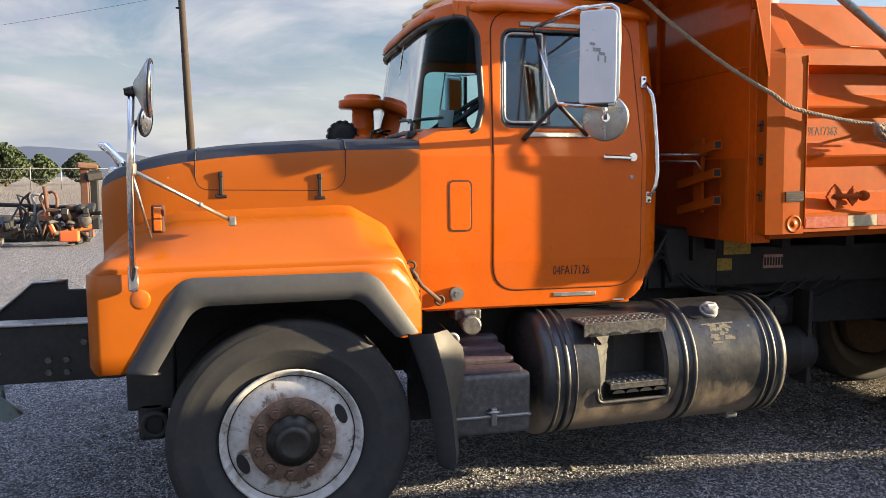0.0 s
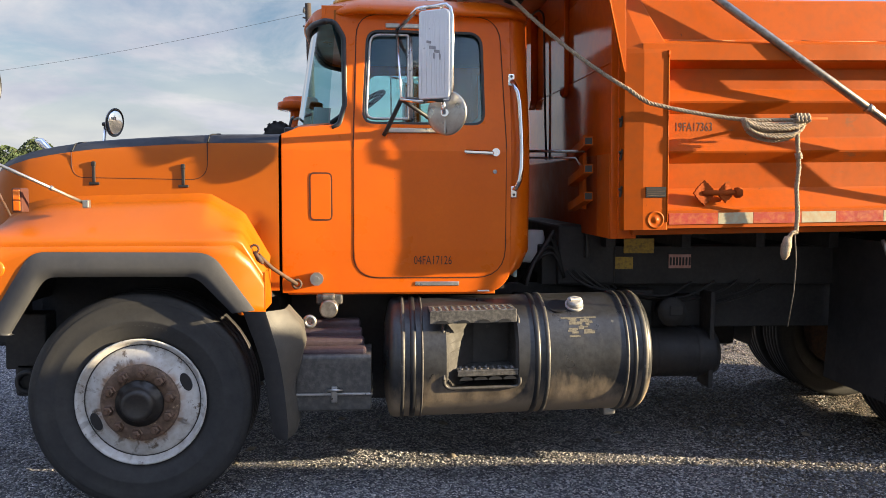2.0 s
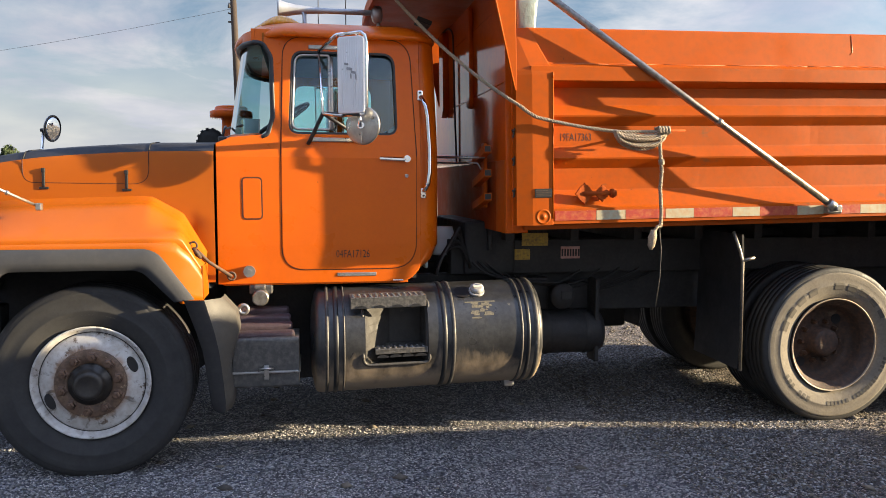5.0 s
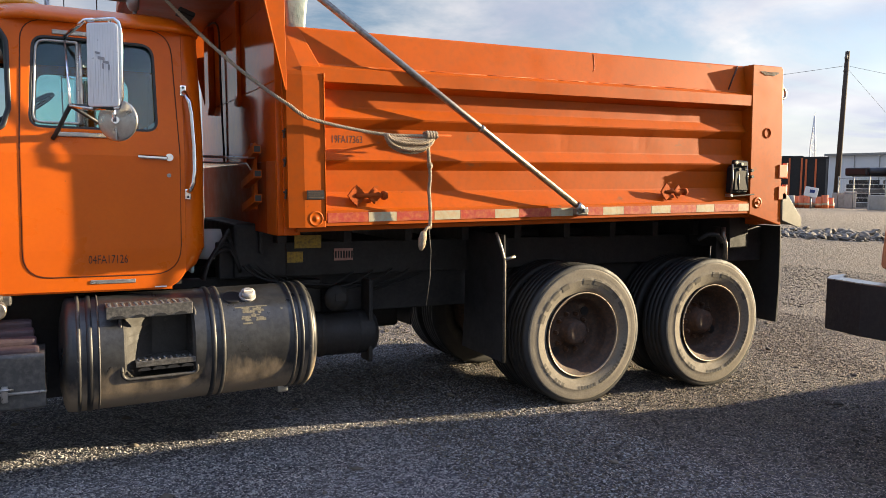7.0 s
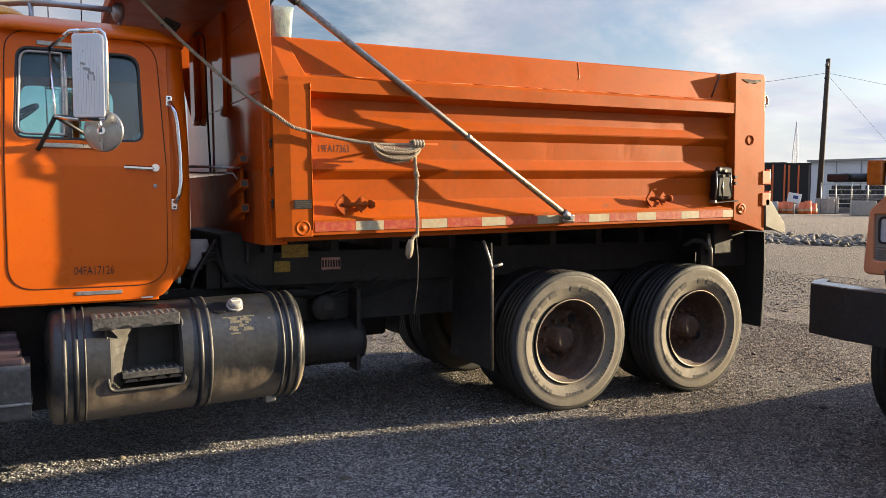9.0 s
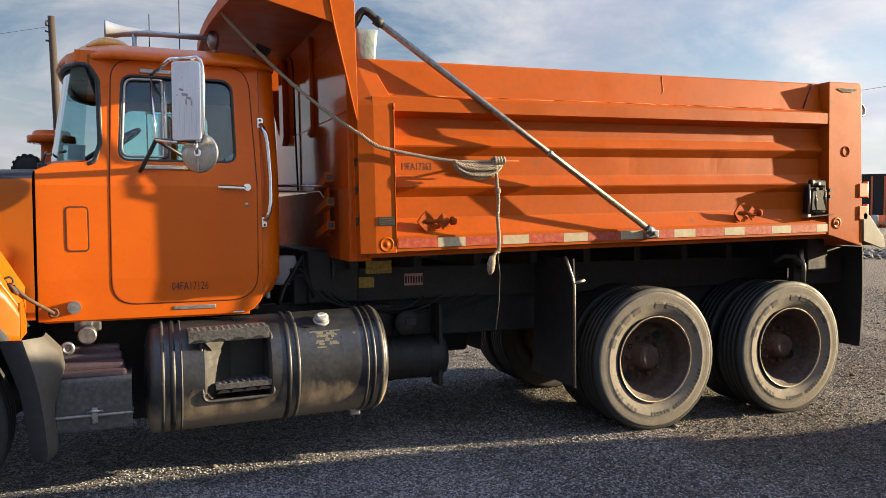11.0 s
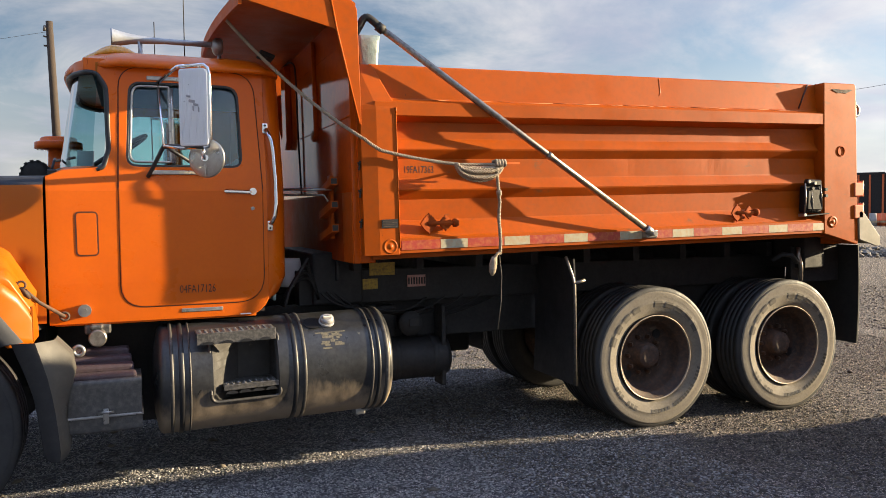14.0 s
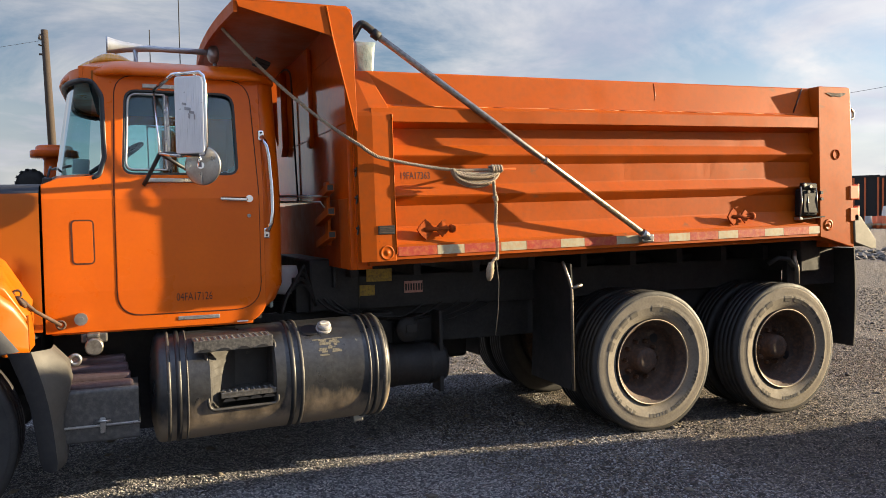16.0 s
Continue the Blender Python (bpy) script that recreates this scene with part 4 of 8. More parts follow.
def build_hood():
    xs = [-0.80, -0.79, -0.77, -0.74, -0.68, -0.6, -0.5, -0.4, -0.29, -0.18, -0.06, 0.1, 0.3, 0.5, 0.549, 0.55, 0.645]
    # matt black top
    bm, rings = B(), []
    for x in xs:
        p, e, t = hood_section(x)
        half = [(x, y, z) for y, z in p[:6]]
        rings.append(half[::-1] + [(x, mirrored(y), z) for _, y, z in half[1:]])
    loft(bm, rings, closed=False)
    hood = part("hood_top", bm, HOOD_BLACK, truck, "matt black hood top")
    # orange sides
    for far in (False, True):
        bm, rings = B(), []
        for x in xs:
            p, e, t = hood_section(x)
            line = [p[5], p[6]] + [(e - 0.002, t - 0.07 + (1.40 - t + 0.07) * k / 5) for k in range(1, 6)] + [(e, 1.30 if x < 0.55 else 1.04)]
            rings.append([(x, mirrored(y) if far else y, z) for y, z in line])
        loft(bm, rings, closed=False)
        part("hood_side", bm, ORANGE_HOOD, truck, "orange fibreglass hood side")
    # front face
    bm = B()
    p, e, t = hood_section(-0.80)
    half = [(-0.80, y, z) for y, z in p] + [(-0.80, e, 1.05)]
    loft(bm, [half, [(-0.80, mirrored(y), z) for _, y, z in half]], closed=False, smooth=False)
    part("hood_front", bm, ORANGE_HOOD, truck)
    part("radiator_cap_plate", box(B(), -0.845, -0.802, 0.78, 1.66, 1.60, 1.735, 0.012), CHROME, truck, "bright radiator shell edge")
    bm = B()
    tube(bm, [(-0.80, 1.10, 1.715), (-0.835, 1.10, 1.775), (-0.865, 1.10, 1.81), (-0.905, 1.10, 1.85), (-0.935, 1.10, 1.862)], [0.030, 0.026, 0.020, 0.026, 0.010], 10)
    part("hood_ornament", bm, CHROME, truck, "small plain chrome hood ornament")
    # seam of the access panel and its two latches
    seam = rounded([(-0.39, 1.754), (-0.39, 1.625, 0.09), (0.285, 1.617, 0.10), (0.285, 1.806)], steps=8)
    bm = B()
    tube(bm, [(x, hood_section(x)[1] + 0.0, z) for x, z in seam], 0.0032, 6)
    part("panel_seam", bm, SEAM, truck)
    for x in (0.285, -0.39):
        pts = hood_section(x)[0]
        part("top_seam", tube(B(), [(x, y, z + 0.002) for y, z in pts[2:6]], 0.004, 6), BLACK, truck)
    for x, z in ((-0.28, 1.645), (0.163, 1.635)):
        bm = B()
        y = hood_section(x)[1]
        box(bm, x - 0.008, x + 0.008, y - 0.013, y - 0.003, z - 0.045, z + 0.045, 0.004)
        box(bm, x - 0.026, x + 0.026, y - 0.010, y, z - 0.058, z - 0.044, 0.004)
        box(bm, x - 0.011, x + 0.011, y - 0.016, y, z + 0.035, z + 0.062, 0.006)
        part("hood_latch", bm, GASKET, truck, "black rubber hood latch")
    # fender: arched shell swept along x, flat-topped, with rounded shoulder
    for far in (False, True):
        fx = [-0.795, -0.79, -0.782, -0.77, -0.755, -0.74, -0.70, -0.66, -0.58, -0.45, -0.3, -0.1, 0.1] + [0.25 + 0.025 * k for k in range(15)]
        rings = []
        for x in fx:
            out = -0.205 + 0.115 * (x + 0.75) / 1.35
            if x < -0.745:
                out += 0.055 * ((-0.745 - x) / 0.05) ** 2
            if x > 0.33:
                out += 0.09 * ((x - 0.33) / 0.27) ** 2
            top = 1.475 + 0.03 * (x + 0.7) - (0.17 * ((-0.45 - x) / 0.345) ** 2 if x < -0.45 else 0)
            if x > 0.25:
                top = min(top, 1.50 - 0.56 * max(0.0, x - 0.30) - 1.2 * max(0.0, x - 0.47))
            ridge = min(1.318, top - 0.05)
            low = max(0.90, 1.30 - 0.001)
            e = hood_section(min(x, 0.64))[1]
            ring = [(e + 0.01, top + 0.055), (e - 0.05, top + 0.012), (e - 0.11, top), (0.5 * (e + out) - 0.03, top - 0.38 * (top - ridge)), (out + 0.050, ridge + 0.042), (out + 0.010, ridge + 0.012), (out + 0.003, ridge - 0.008), (out + 0.010, ridge - 0.05)]
            ring = eased(ring)
            rings.append([(x, mirrored(y) if far else y, z) for y, z in ring])
        bm = B()
        loft(bm, rings, closed=False)
        # skirt round the wheel arch
        arch = rounded([(-0.575, 0.90), (-0.40, 1.19, 0.10), (0.30, 1.185, 0.10), (0.485, 0.955)])
        arch_u, arch_v = [p[0] for p in arch], [p[1] for p in arch]
        us = [-0.795, -0.79, -0.782, -0.77, -0.755, -0.74, -0.70, -0.66, -0.62, -0.59] + [-0.575 + 1.06 * k / 48 for k in range(49)] + [0.50, 0.515, 0.53, 0.545, 0.56, 0.575, 0.59, 0.60]
        rings = []
        for u in us:
            out = -0.206 + 0.115 * (u + 0.75) / 1.35
            if u < -0.745:
                out += 0.055 * ((-0.745 - u) / 0.05) ** 2
            if u > 0.33:
                out += 0.09 * ((u - 0.33) / 0.27) ** 2
            high = float(np.interp(u, [-0.795, 0.46, 0.53, 0.575, 0.60], [1.30, 1.30, 1.232, 1.15, 1.09]))
            if u < -0.575:
                lowest = float(np.interp(u, [-0.795, -0.765], [0.93, 0.90]))
            elif u > 0.485:
                lowest = 0.955
            else:
                lowest = float(np.interp(u, arch_u, arch_v))
            vs = [lowest + (high - lowest) * k / 5 for k in range(6)]
            ring = [(out, v) for v in vs] + [(out + 0.008, v) for v in vs[::-1]]
            rings.append([(u, mirrored(y) if far else y, v) for y, v in ring])
        loft(bm, rings, caps=True)
        for x, y0, y1 in ((0.595, -0.005, 0.22),):
            ys = (y0, y1) if not far else (mirrored(y1), mirrored(y0))
            box(bm, x - 0.006, x + 0.006, ys[0], ys[1], 0.97, 1.16, 0.002)
        fender = part("fender", bm, ORANGE_HOOD, truck, "orange front fender")
        # rubber flare
        fo = rounded([(-0.668, 0.893, 0.02), (-0.44, 1.276, 0.11), (0.365, 1.268, 0.15), (0.563, 0.985)], steps=9)
        fi = rounded([(-0.545, 0.890, 0.01), (-0.385, 1.160, 0.11), (0.290, 1.154, 0.12), (0.457, 0.972)], steps=9)
        bm = B()

        def flare_y(x):
            return -0.206 + 0.115 * (x + 0.75) / 1.35
        n = len(fo)
        rings = []
        for k in range(n):
            (xo, zo), (xi, zi) = fo[k], fi[k]
            y0 = flare_y(0.5 * (xo + xi))
            row = [(xo, y0 - 0.004, zo), (xo * 0.8 + xi * 0.2, y0 - 0.016, zo * 0.8 + zi * 0.2), (xo * 0.4 + xi * 0.6, y0 - 0.022, zo * 0.4 + zi * 0.6), (xi, y0 - 0.020, zi), (xi, y0 + 0.02, zi)]
            rings.append([(x, mirrored(y) if far else y, z) for x, y, z in row])
        loft(bm, rings, closed=False)
        part("fender_flare", bm, FLARE, fender, "grey rubber wheel-arch flare")
        # splash flap behind the wheel
        bm, rings = B(), []
        prof = [(0.505, 0.985, 0.62, 0.70), (0.535, 0.90, 0.645, 0.775), (0.570, 0.80, 0.672, 0.790), (0.600, 0.70, 0.692, 0.768), (0.615, 0.60, 0.706, 0.742), (0.628, 0.50, 0.716, 0.752), (0.640, 0.40, 0.724, 0.757), (0.652, 0.362, 0.72, 0.750), (0.672, 0.350, 0.715, 0.735)]
        for x0, z, xc, x1 in prof:
            row = [(x0, -0.115, z), (x0 + 0.012, -0.142, z), (xc, -0.150, z), (x1, -0.075, z), (x1 + 0.006, 0.0, z), (x1 + 0.004, 0.10, z)]
            rings.append([(x, mirrored(y) if far else y, zz) for x, y, zz in row])
        # sunlit side and shaded edge of one flap are put in by colour
        loft(bm, [r[2:] for r in rings], closed=False)
        flap = part("splash_flap", bm, FLAP_SUNLIT, fender, "dusty grey rubber splash flap, sunlit tone in its colour")
        part("flap_strip", loft(B(), [r[:3] for r in rings], closed=False), FLAP, flap, "rubber edge strip coloured dark as if shaded")
        bm = B()
        y0 = -0.190
        yy = mirrored(y0) if far else y0
        lathe(bm, [(0.0, -0.005), (0.028, -0.004), (0.037, -0.002), (0.040, 0.0), (0.040, 0.012)] if not far else [(0.040, -0.012), (0.040, 0), (0.037, 0.002), (0.0, 0.005)], (-0.592, yy - (0.004 if not far else -0.004), 1.198), seg=24)
        part("side_reflector", bm, AMBER, fender, "round amber reflector")
        # turn signal on the fender's top
        bm = B()
        y1, y2 = (-0.11, -0.03) if not far else (mirrored(-0.03), mirrored(-0.11))
        box(bm, -0.548, -0.50, y1, y2, 1.455, 1.57, 0.008)
        signal = part("turn_signal", bm, SEAM, fender, "amber turn signal in a dark frame")
        ya = y1 - 0.006 if not far else y2 - 0.004
        for k in range(2):
            part("lens", box(B(), -0.540, -0.508, ya, ya + 0.01, 1.464 + 0.051 * k, 1.511 + 0.051 * k, 0.004), AMBER, signal)


build_hood()


def build_front_mirror(far):
    f = (lambda y: mirrored(y) - 0.61) if far else (lambda y: y)
    s = -0.31 if far else 0.0
    up = 0.05 if far else 0.0
    bm = B()
    tube(bm, [(-0.610 + s, f(-0.235), 1.26), (-0.595 + s, f(-0.305), 1.70), (-0.572 + s, f(-0.36), 1.98 + up)], 0.0125, 10)
    box(bm, -0.628 + s, -0.588 + s, min(f(-0.25), f(-0.21)), max(f(-0.25), f(-0.21)), 1.235, 1.345, 0.012)
    mirror = part("front_mirror", bm, CHROME, truck, "round convex mirror on a chrome fender pole")
    bm = B()
    tube(bm, [(-0.60 + s, f(-0.30), 1.715), (-0.43, f(-0.19), 1.615), (-0.24, f(-0.05), 1.50)], 0.008, 8)
    tube(bm, [(-0.36, f(-0.14), 1.573), (-0.35, f(-0.132), 1.567)], 0.012, 8)
    box(bm, -0.61 + s, -0.575 + s, min(f(-0.30), f(-0.26)), max(f(-0.30), f(-0.26)), 1.69, 1.74, 0.008)
    box(bm, -0.245, -0.215, min(f(-0.07), f(-0.03)), max(f(-0.07), f(-0.03)), 1.475, 1.515, 0.006)
    tube(bm, [(-0.595 + s, f(-0.29), 1.715), (-0.55 + s, f(-0.12), 1.44)], 0.006, 6)
    part("brace", bm, STEEL, mirror)
    # the head faces back to the driver, its shell a shallow cone
    c = Vector((-0.510 + s, f(-0.37), 2.010 + up))
    aim_at = Vector((1.0, 0.02, -0.055)) if not far else Vector((1.0, -0.30, -0.12))
    m = Matrix.Translation(c) @ aim_at.to_track_quat("Z", "Y").to_matrix().to_4x4()
    bm = B()
    lathe(bm, [(0.016, -0.052), (0.030, -0.046), (0.040, -0.038), (0.096, -0.010), (0.106, -0.004), (0.107, 0.004), (0.102, 0.008)], (0, 0, 0), axis="z", seg=32)
    bmesh.ops.transform(bm, matrix=m, verts=bm.verts[:])
    part("mirror_shell", bm, STEEL, mirror)
    bm = B()
    lathe(bm, [(0.104 + 0.005 * math.cos(radians(q)), 0.006 + 0.005 * math.sin(radians(q))) for q in range(0, 360, 60)], (0, 0, 0), axis="z", seg=32, closed=True)
    bmesh.ops.transform(bm, matrix=m, verts=bm.verts[:])
    part("rim_bead", bm, GASKET, mirror, "dark rubber mirror rim")
    bm = B()
    lathe(bm, [(0.099, 0.009), (0.08, 0.014), (0.05, 0.018), (0.01, 0.020)], (0, 0, 0), axis="z", seg=32)
    bmesh.ops.transform(bm, matrix=m, verts=bm.verts[:])
    part("mirror_face", bm, MIRROR, mirror)
    bm = B()
    rod(bm, tuple(c + Vector((-0.085, 0, -0.012))), tuple(c + Vector((-0.045, 0, 0))), 0.009, 10)
    lathe(bm, [(0.010, -0.024), (0.016, -0.018), (0.016, 0.018), (0.010, 0.024)], (-0.572 + s, f(-0.362), 1.995 + up), axis="x", seg=10)
    part("clamp", bm, HUB_DARK, mirror)


build_front_mirror(False)
build_front_mirror(True)


def build_side_mirror(far):
    f = (lambda y: mirrored(y)) if far else (lambda y: y)
    sgn = -1 if far else 1
    # the head: a flat bright case turned to the rear
    a = radians(32)
    tx, ty = math.cos(a), -math.sin(a) * sgn
    c = Vector((1.437, f(-0.065), 2.235))

    def lay(u, v, w):
        return c + Vector((tx * u + math.sin(a) * w, ty * u + sgn * math.cos(a) * w, v))
    outline = rounded([(-0.080, -0.212, 0.012), (0.080, -0.212, 0.02), (0.080, 0.205, 0.03), (-0.080, 0.205, 0.012)])
    side_mirror = part("side_mirror", plate(B(), outline, [], 0.030, lay, 0.006), MIRROR_BACK, truck, "tall bright-steel side mirror on tube arms")
    bm = B()
    for k in range(11):
        u = -0.070 + 0.014 * k
        plate(bm, [(u - 0.003, -0.20), (u + 0.003, -0.20), (u + 0.003, 0.20), (u - 0.003, 0.20)], [], 0.003, lambda p, q, w: lay(p, q, w - 0.0155))
    part("case_ribs", bm, MIRROR_BACK, side_mirror)
    part("mirror_face", plate(B(), grow(outline, -0.012), [], 0.004, lambda p, q, w: lay(p, q, w + 0.016)), MIRROR, side_mirror)
    if not far:
        for du, dv, lu, lv in ((-0.026, 0.050, 0.026, 0.012), (-0.006, 0.022, 0.036, 0.016), (0.018, 0.002, 0.030, 0.014), (0.002, -0.018, 0.008, 0.028), (0.034, -0.024, 0.008, 0.030)):
            bar = rounded([(du - lu / 2, dv - lv / 2), (du + lu / 2, dv - lv / 2 - 0.006), (du + lu / 2, dv + lv / 2 - 0.006), (du - lu / 2, dv + lv / 2)], 0.003, 2)
            part("worn_emblem", plate(B(), bar, [], 0.002, lambda p, q, w: lay(p, q + 0.01, w - 0.018)), EMBLEM, side_mirror, "small grey worn emblem bar")
    bm = B()
    frame_pts = [lay(*p, 0.0) for p in ((-0.05, 0.228), (0.06, 0.232), (0.084, 0.212), (0.092, 0.17), (0.092, -0.17), (0.078, -0.222), (-0.06, -0.226))]
    tube(bm, frame_pts, 0.0095, 8)
    door_low, door_low2 = (1.205, f(0.25), 1.885), (1.53, f(0.25), 1.89)
    door_up = (1.262, f(0.335), 2.425)
    knee = lay(-0.19, -0.21, 0.0)
    tube(bm, [frame_pts[-1], knee], 0.012, 8)
    tube(bm, [knee, door_up], 0.006, 8)
    tube(bm, [frame_pts[0], lay(-0.10, 0.225, 0.0), door_up], 0.011, 8)
    tube(bm, [lay(0.03, 0.232, 0), (1.52, f(0.335), 2.43)], 0.009, 8)
    part("mirror_arm", bm, CHROME, side_mirror)
    bm = B()
    tube(bm, [knee, door_low, (1.19, f(0.26), 1.86)], 0.012, 8)
    tube(bm, [knee, door_low2], 0.011, 8)
    tube(bm, [knee, lay(0.05, -0.225, 0)], 0.011, 8)
    part("mirror_brace", bm, GASKET, side_mirror)
    # round convex mirror below
    cc = Vector((1.50, f(-0.02), 1.955))
    m = Matrix.Translation(cc) @ Vector((0.55, 0.83 * sgn, 0.0)).to_track_quat("Z", "Y").to_matrix().to_4x4()
    bm = B()
    lathe(bm, [(0.012, -0.020), (0.03, -0.018), (0.07, -0.013), (0.102, -0.006), (0.110, -0.002), (0.110, 0.006), (0.10, 0.010)], (0, 0, 0), axis="z", seg=36)
    for k in range(3):
        t = radians(k * 120 + 30)
        turned_box(bm, (0.085, 0.008, 0.004), pose(0.058 * math.cos(t), 0.058 * math.sin(t), -0.016, 0, 0, math.degrees(t)), 0)
    bmesh.ops.transform(bm, matrix=m, verts=bm.verts[:])
    part("round_mirror", bm, STEEL, side_mirror, "round convex mirror with a dull steel back")
    bm = B()
    tube(bm, [tuple(cc + Vector((-0.018, -0.028 * sgn, -0.01))), tuple(cc + Vector((-0.02, -0.03 * sgn, 0.07)))], 0.012, 8)
    lathe(bm, [(0.02, f(-0.055)), (0.02, f(-0.035))], (cc.x - 0.014, 0, cc.z), seg=12)
    part("round_mirror_clamp", bm, CHROME, side_mirror)


build_side_mirror(False)
build_side_mirror(True)


# ---- wheels ----
def tyre_profile(R, r, width, ribs=4):
    """The section of a tyre as (radius, across), outer side first, closed."""
    w = width / 2
    p = [(r - 0.012, -w * 0.62), (r + 0.004, -w * 0.74), (r + 0.02, -w * 0.80), (r + 0.05, -w * 0.92), (r + 0.10, -w * 0.995), (r + 0.105, -w * 1.005), (r + 0.11, -w * 0.998), (R - 0.075, -w * 0.97),
         (R - 0.07, -w * 0.978), (R - 0.05, -w * 0.955), (R - 0.045, -w * 0.962), (R - 0.032, -w * 0.93), (R - 0.027, -w * 0.935), (R - 0.008, -w * 0.885)]
    groove = 0.008
    xs = [-0.86 + 1.72 * k / ribs for k in range(ribs + 1)]
    for k in range(ribs):
        a, b = xs[k] * w, xs[k + 1] * w
        p += [(R, a + 0.004), (R, b - 0.006), (R - groove, b - 0.005), (R - groove, b + 0.003)]
    p[-2:] = []
    p += [(R - 0.03, w * 0.93), (R - 0.08, w * 0.97), (r + 0.10, w), (r + 0.04, w * 0.9), (r + 0.0, w * 0.72), (r - 0.012, w * 0.6)]
    return p


def side_marks(parent, c, radius, y, a0, a1, count, h, wd, material, gaps=()):
    """Raised strokes in an arc on the sidewall, in place of lettering."""
    for k in range(count):
        if k in gaps:
            continue
        a = radians(a0 + (a1 - a0) * k / (count - 1))
        m = Matrix.Translation((c[0] + radius * math.cos(a), y, c[2] + radius * math.sin(a))) @ Matrix.Rotation(math.pi / 2 - a, 4, "Y")
        bm = turned_box(B(), (wd, 0.002, h), m, 0)
        part("raised_mark", bm, material, parent)


def wall_bars(parent, c, y0, wall, r0, r1, a0, a1, count, fill, material, gaps=()):
    """Plain raised bars that follow the sidewall's curve, in place of lettering; wall: (radius, across)."""
    rs, ds = [q for q, _ in wall], [d for _, d in wall]
    step = (a1 - a0) / count
    for k in range(count):
        if k in gaps:
            continue
        bm, rings = B(), []
        for lift in (0.0022, -0.004):
            for j in range(4) if lift > 0 else range(3, -1, -1):
                q = r0 + (r1 - r0) * j / 3
                y = y0 + float(np.interp(q, rs, ds)) - lift
                angles = [radians(a0 + step * (k + fill * i / 3)) for i in range(4)]
                rings.append([(c[0] + q * math.cos(a), y, c[2] + q * math.sin(a)) for a in angles])
        loft(bm, rings + rings[:1], closed=False, smooth=False)
        part("raised_mark", bm, material, parent)


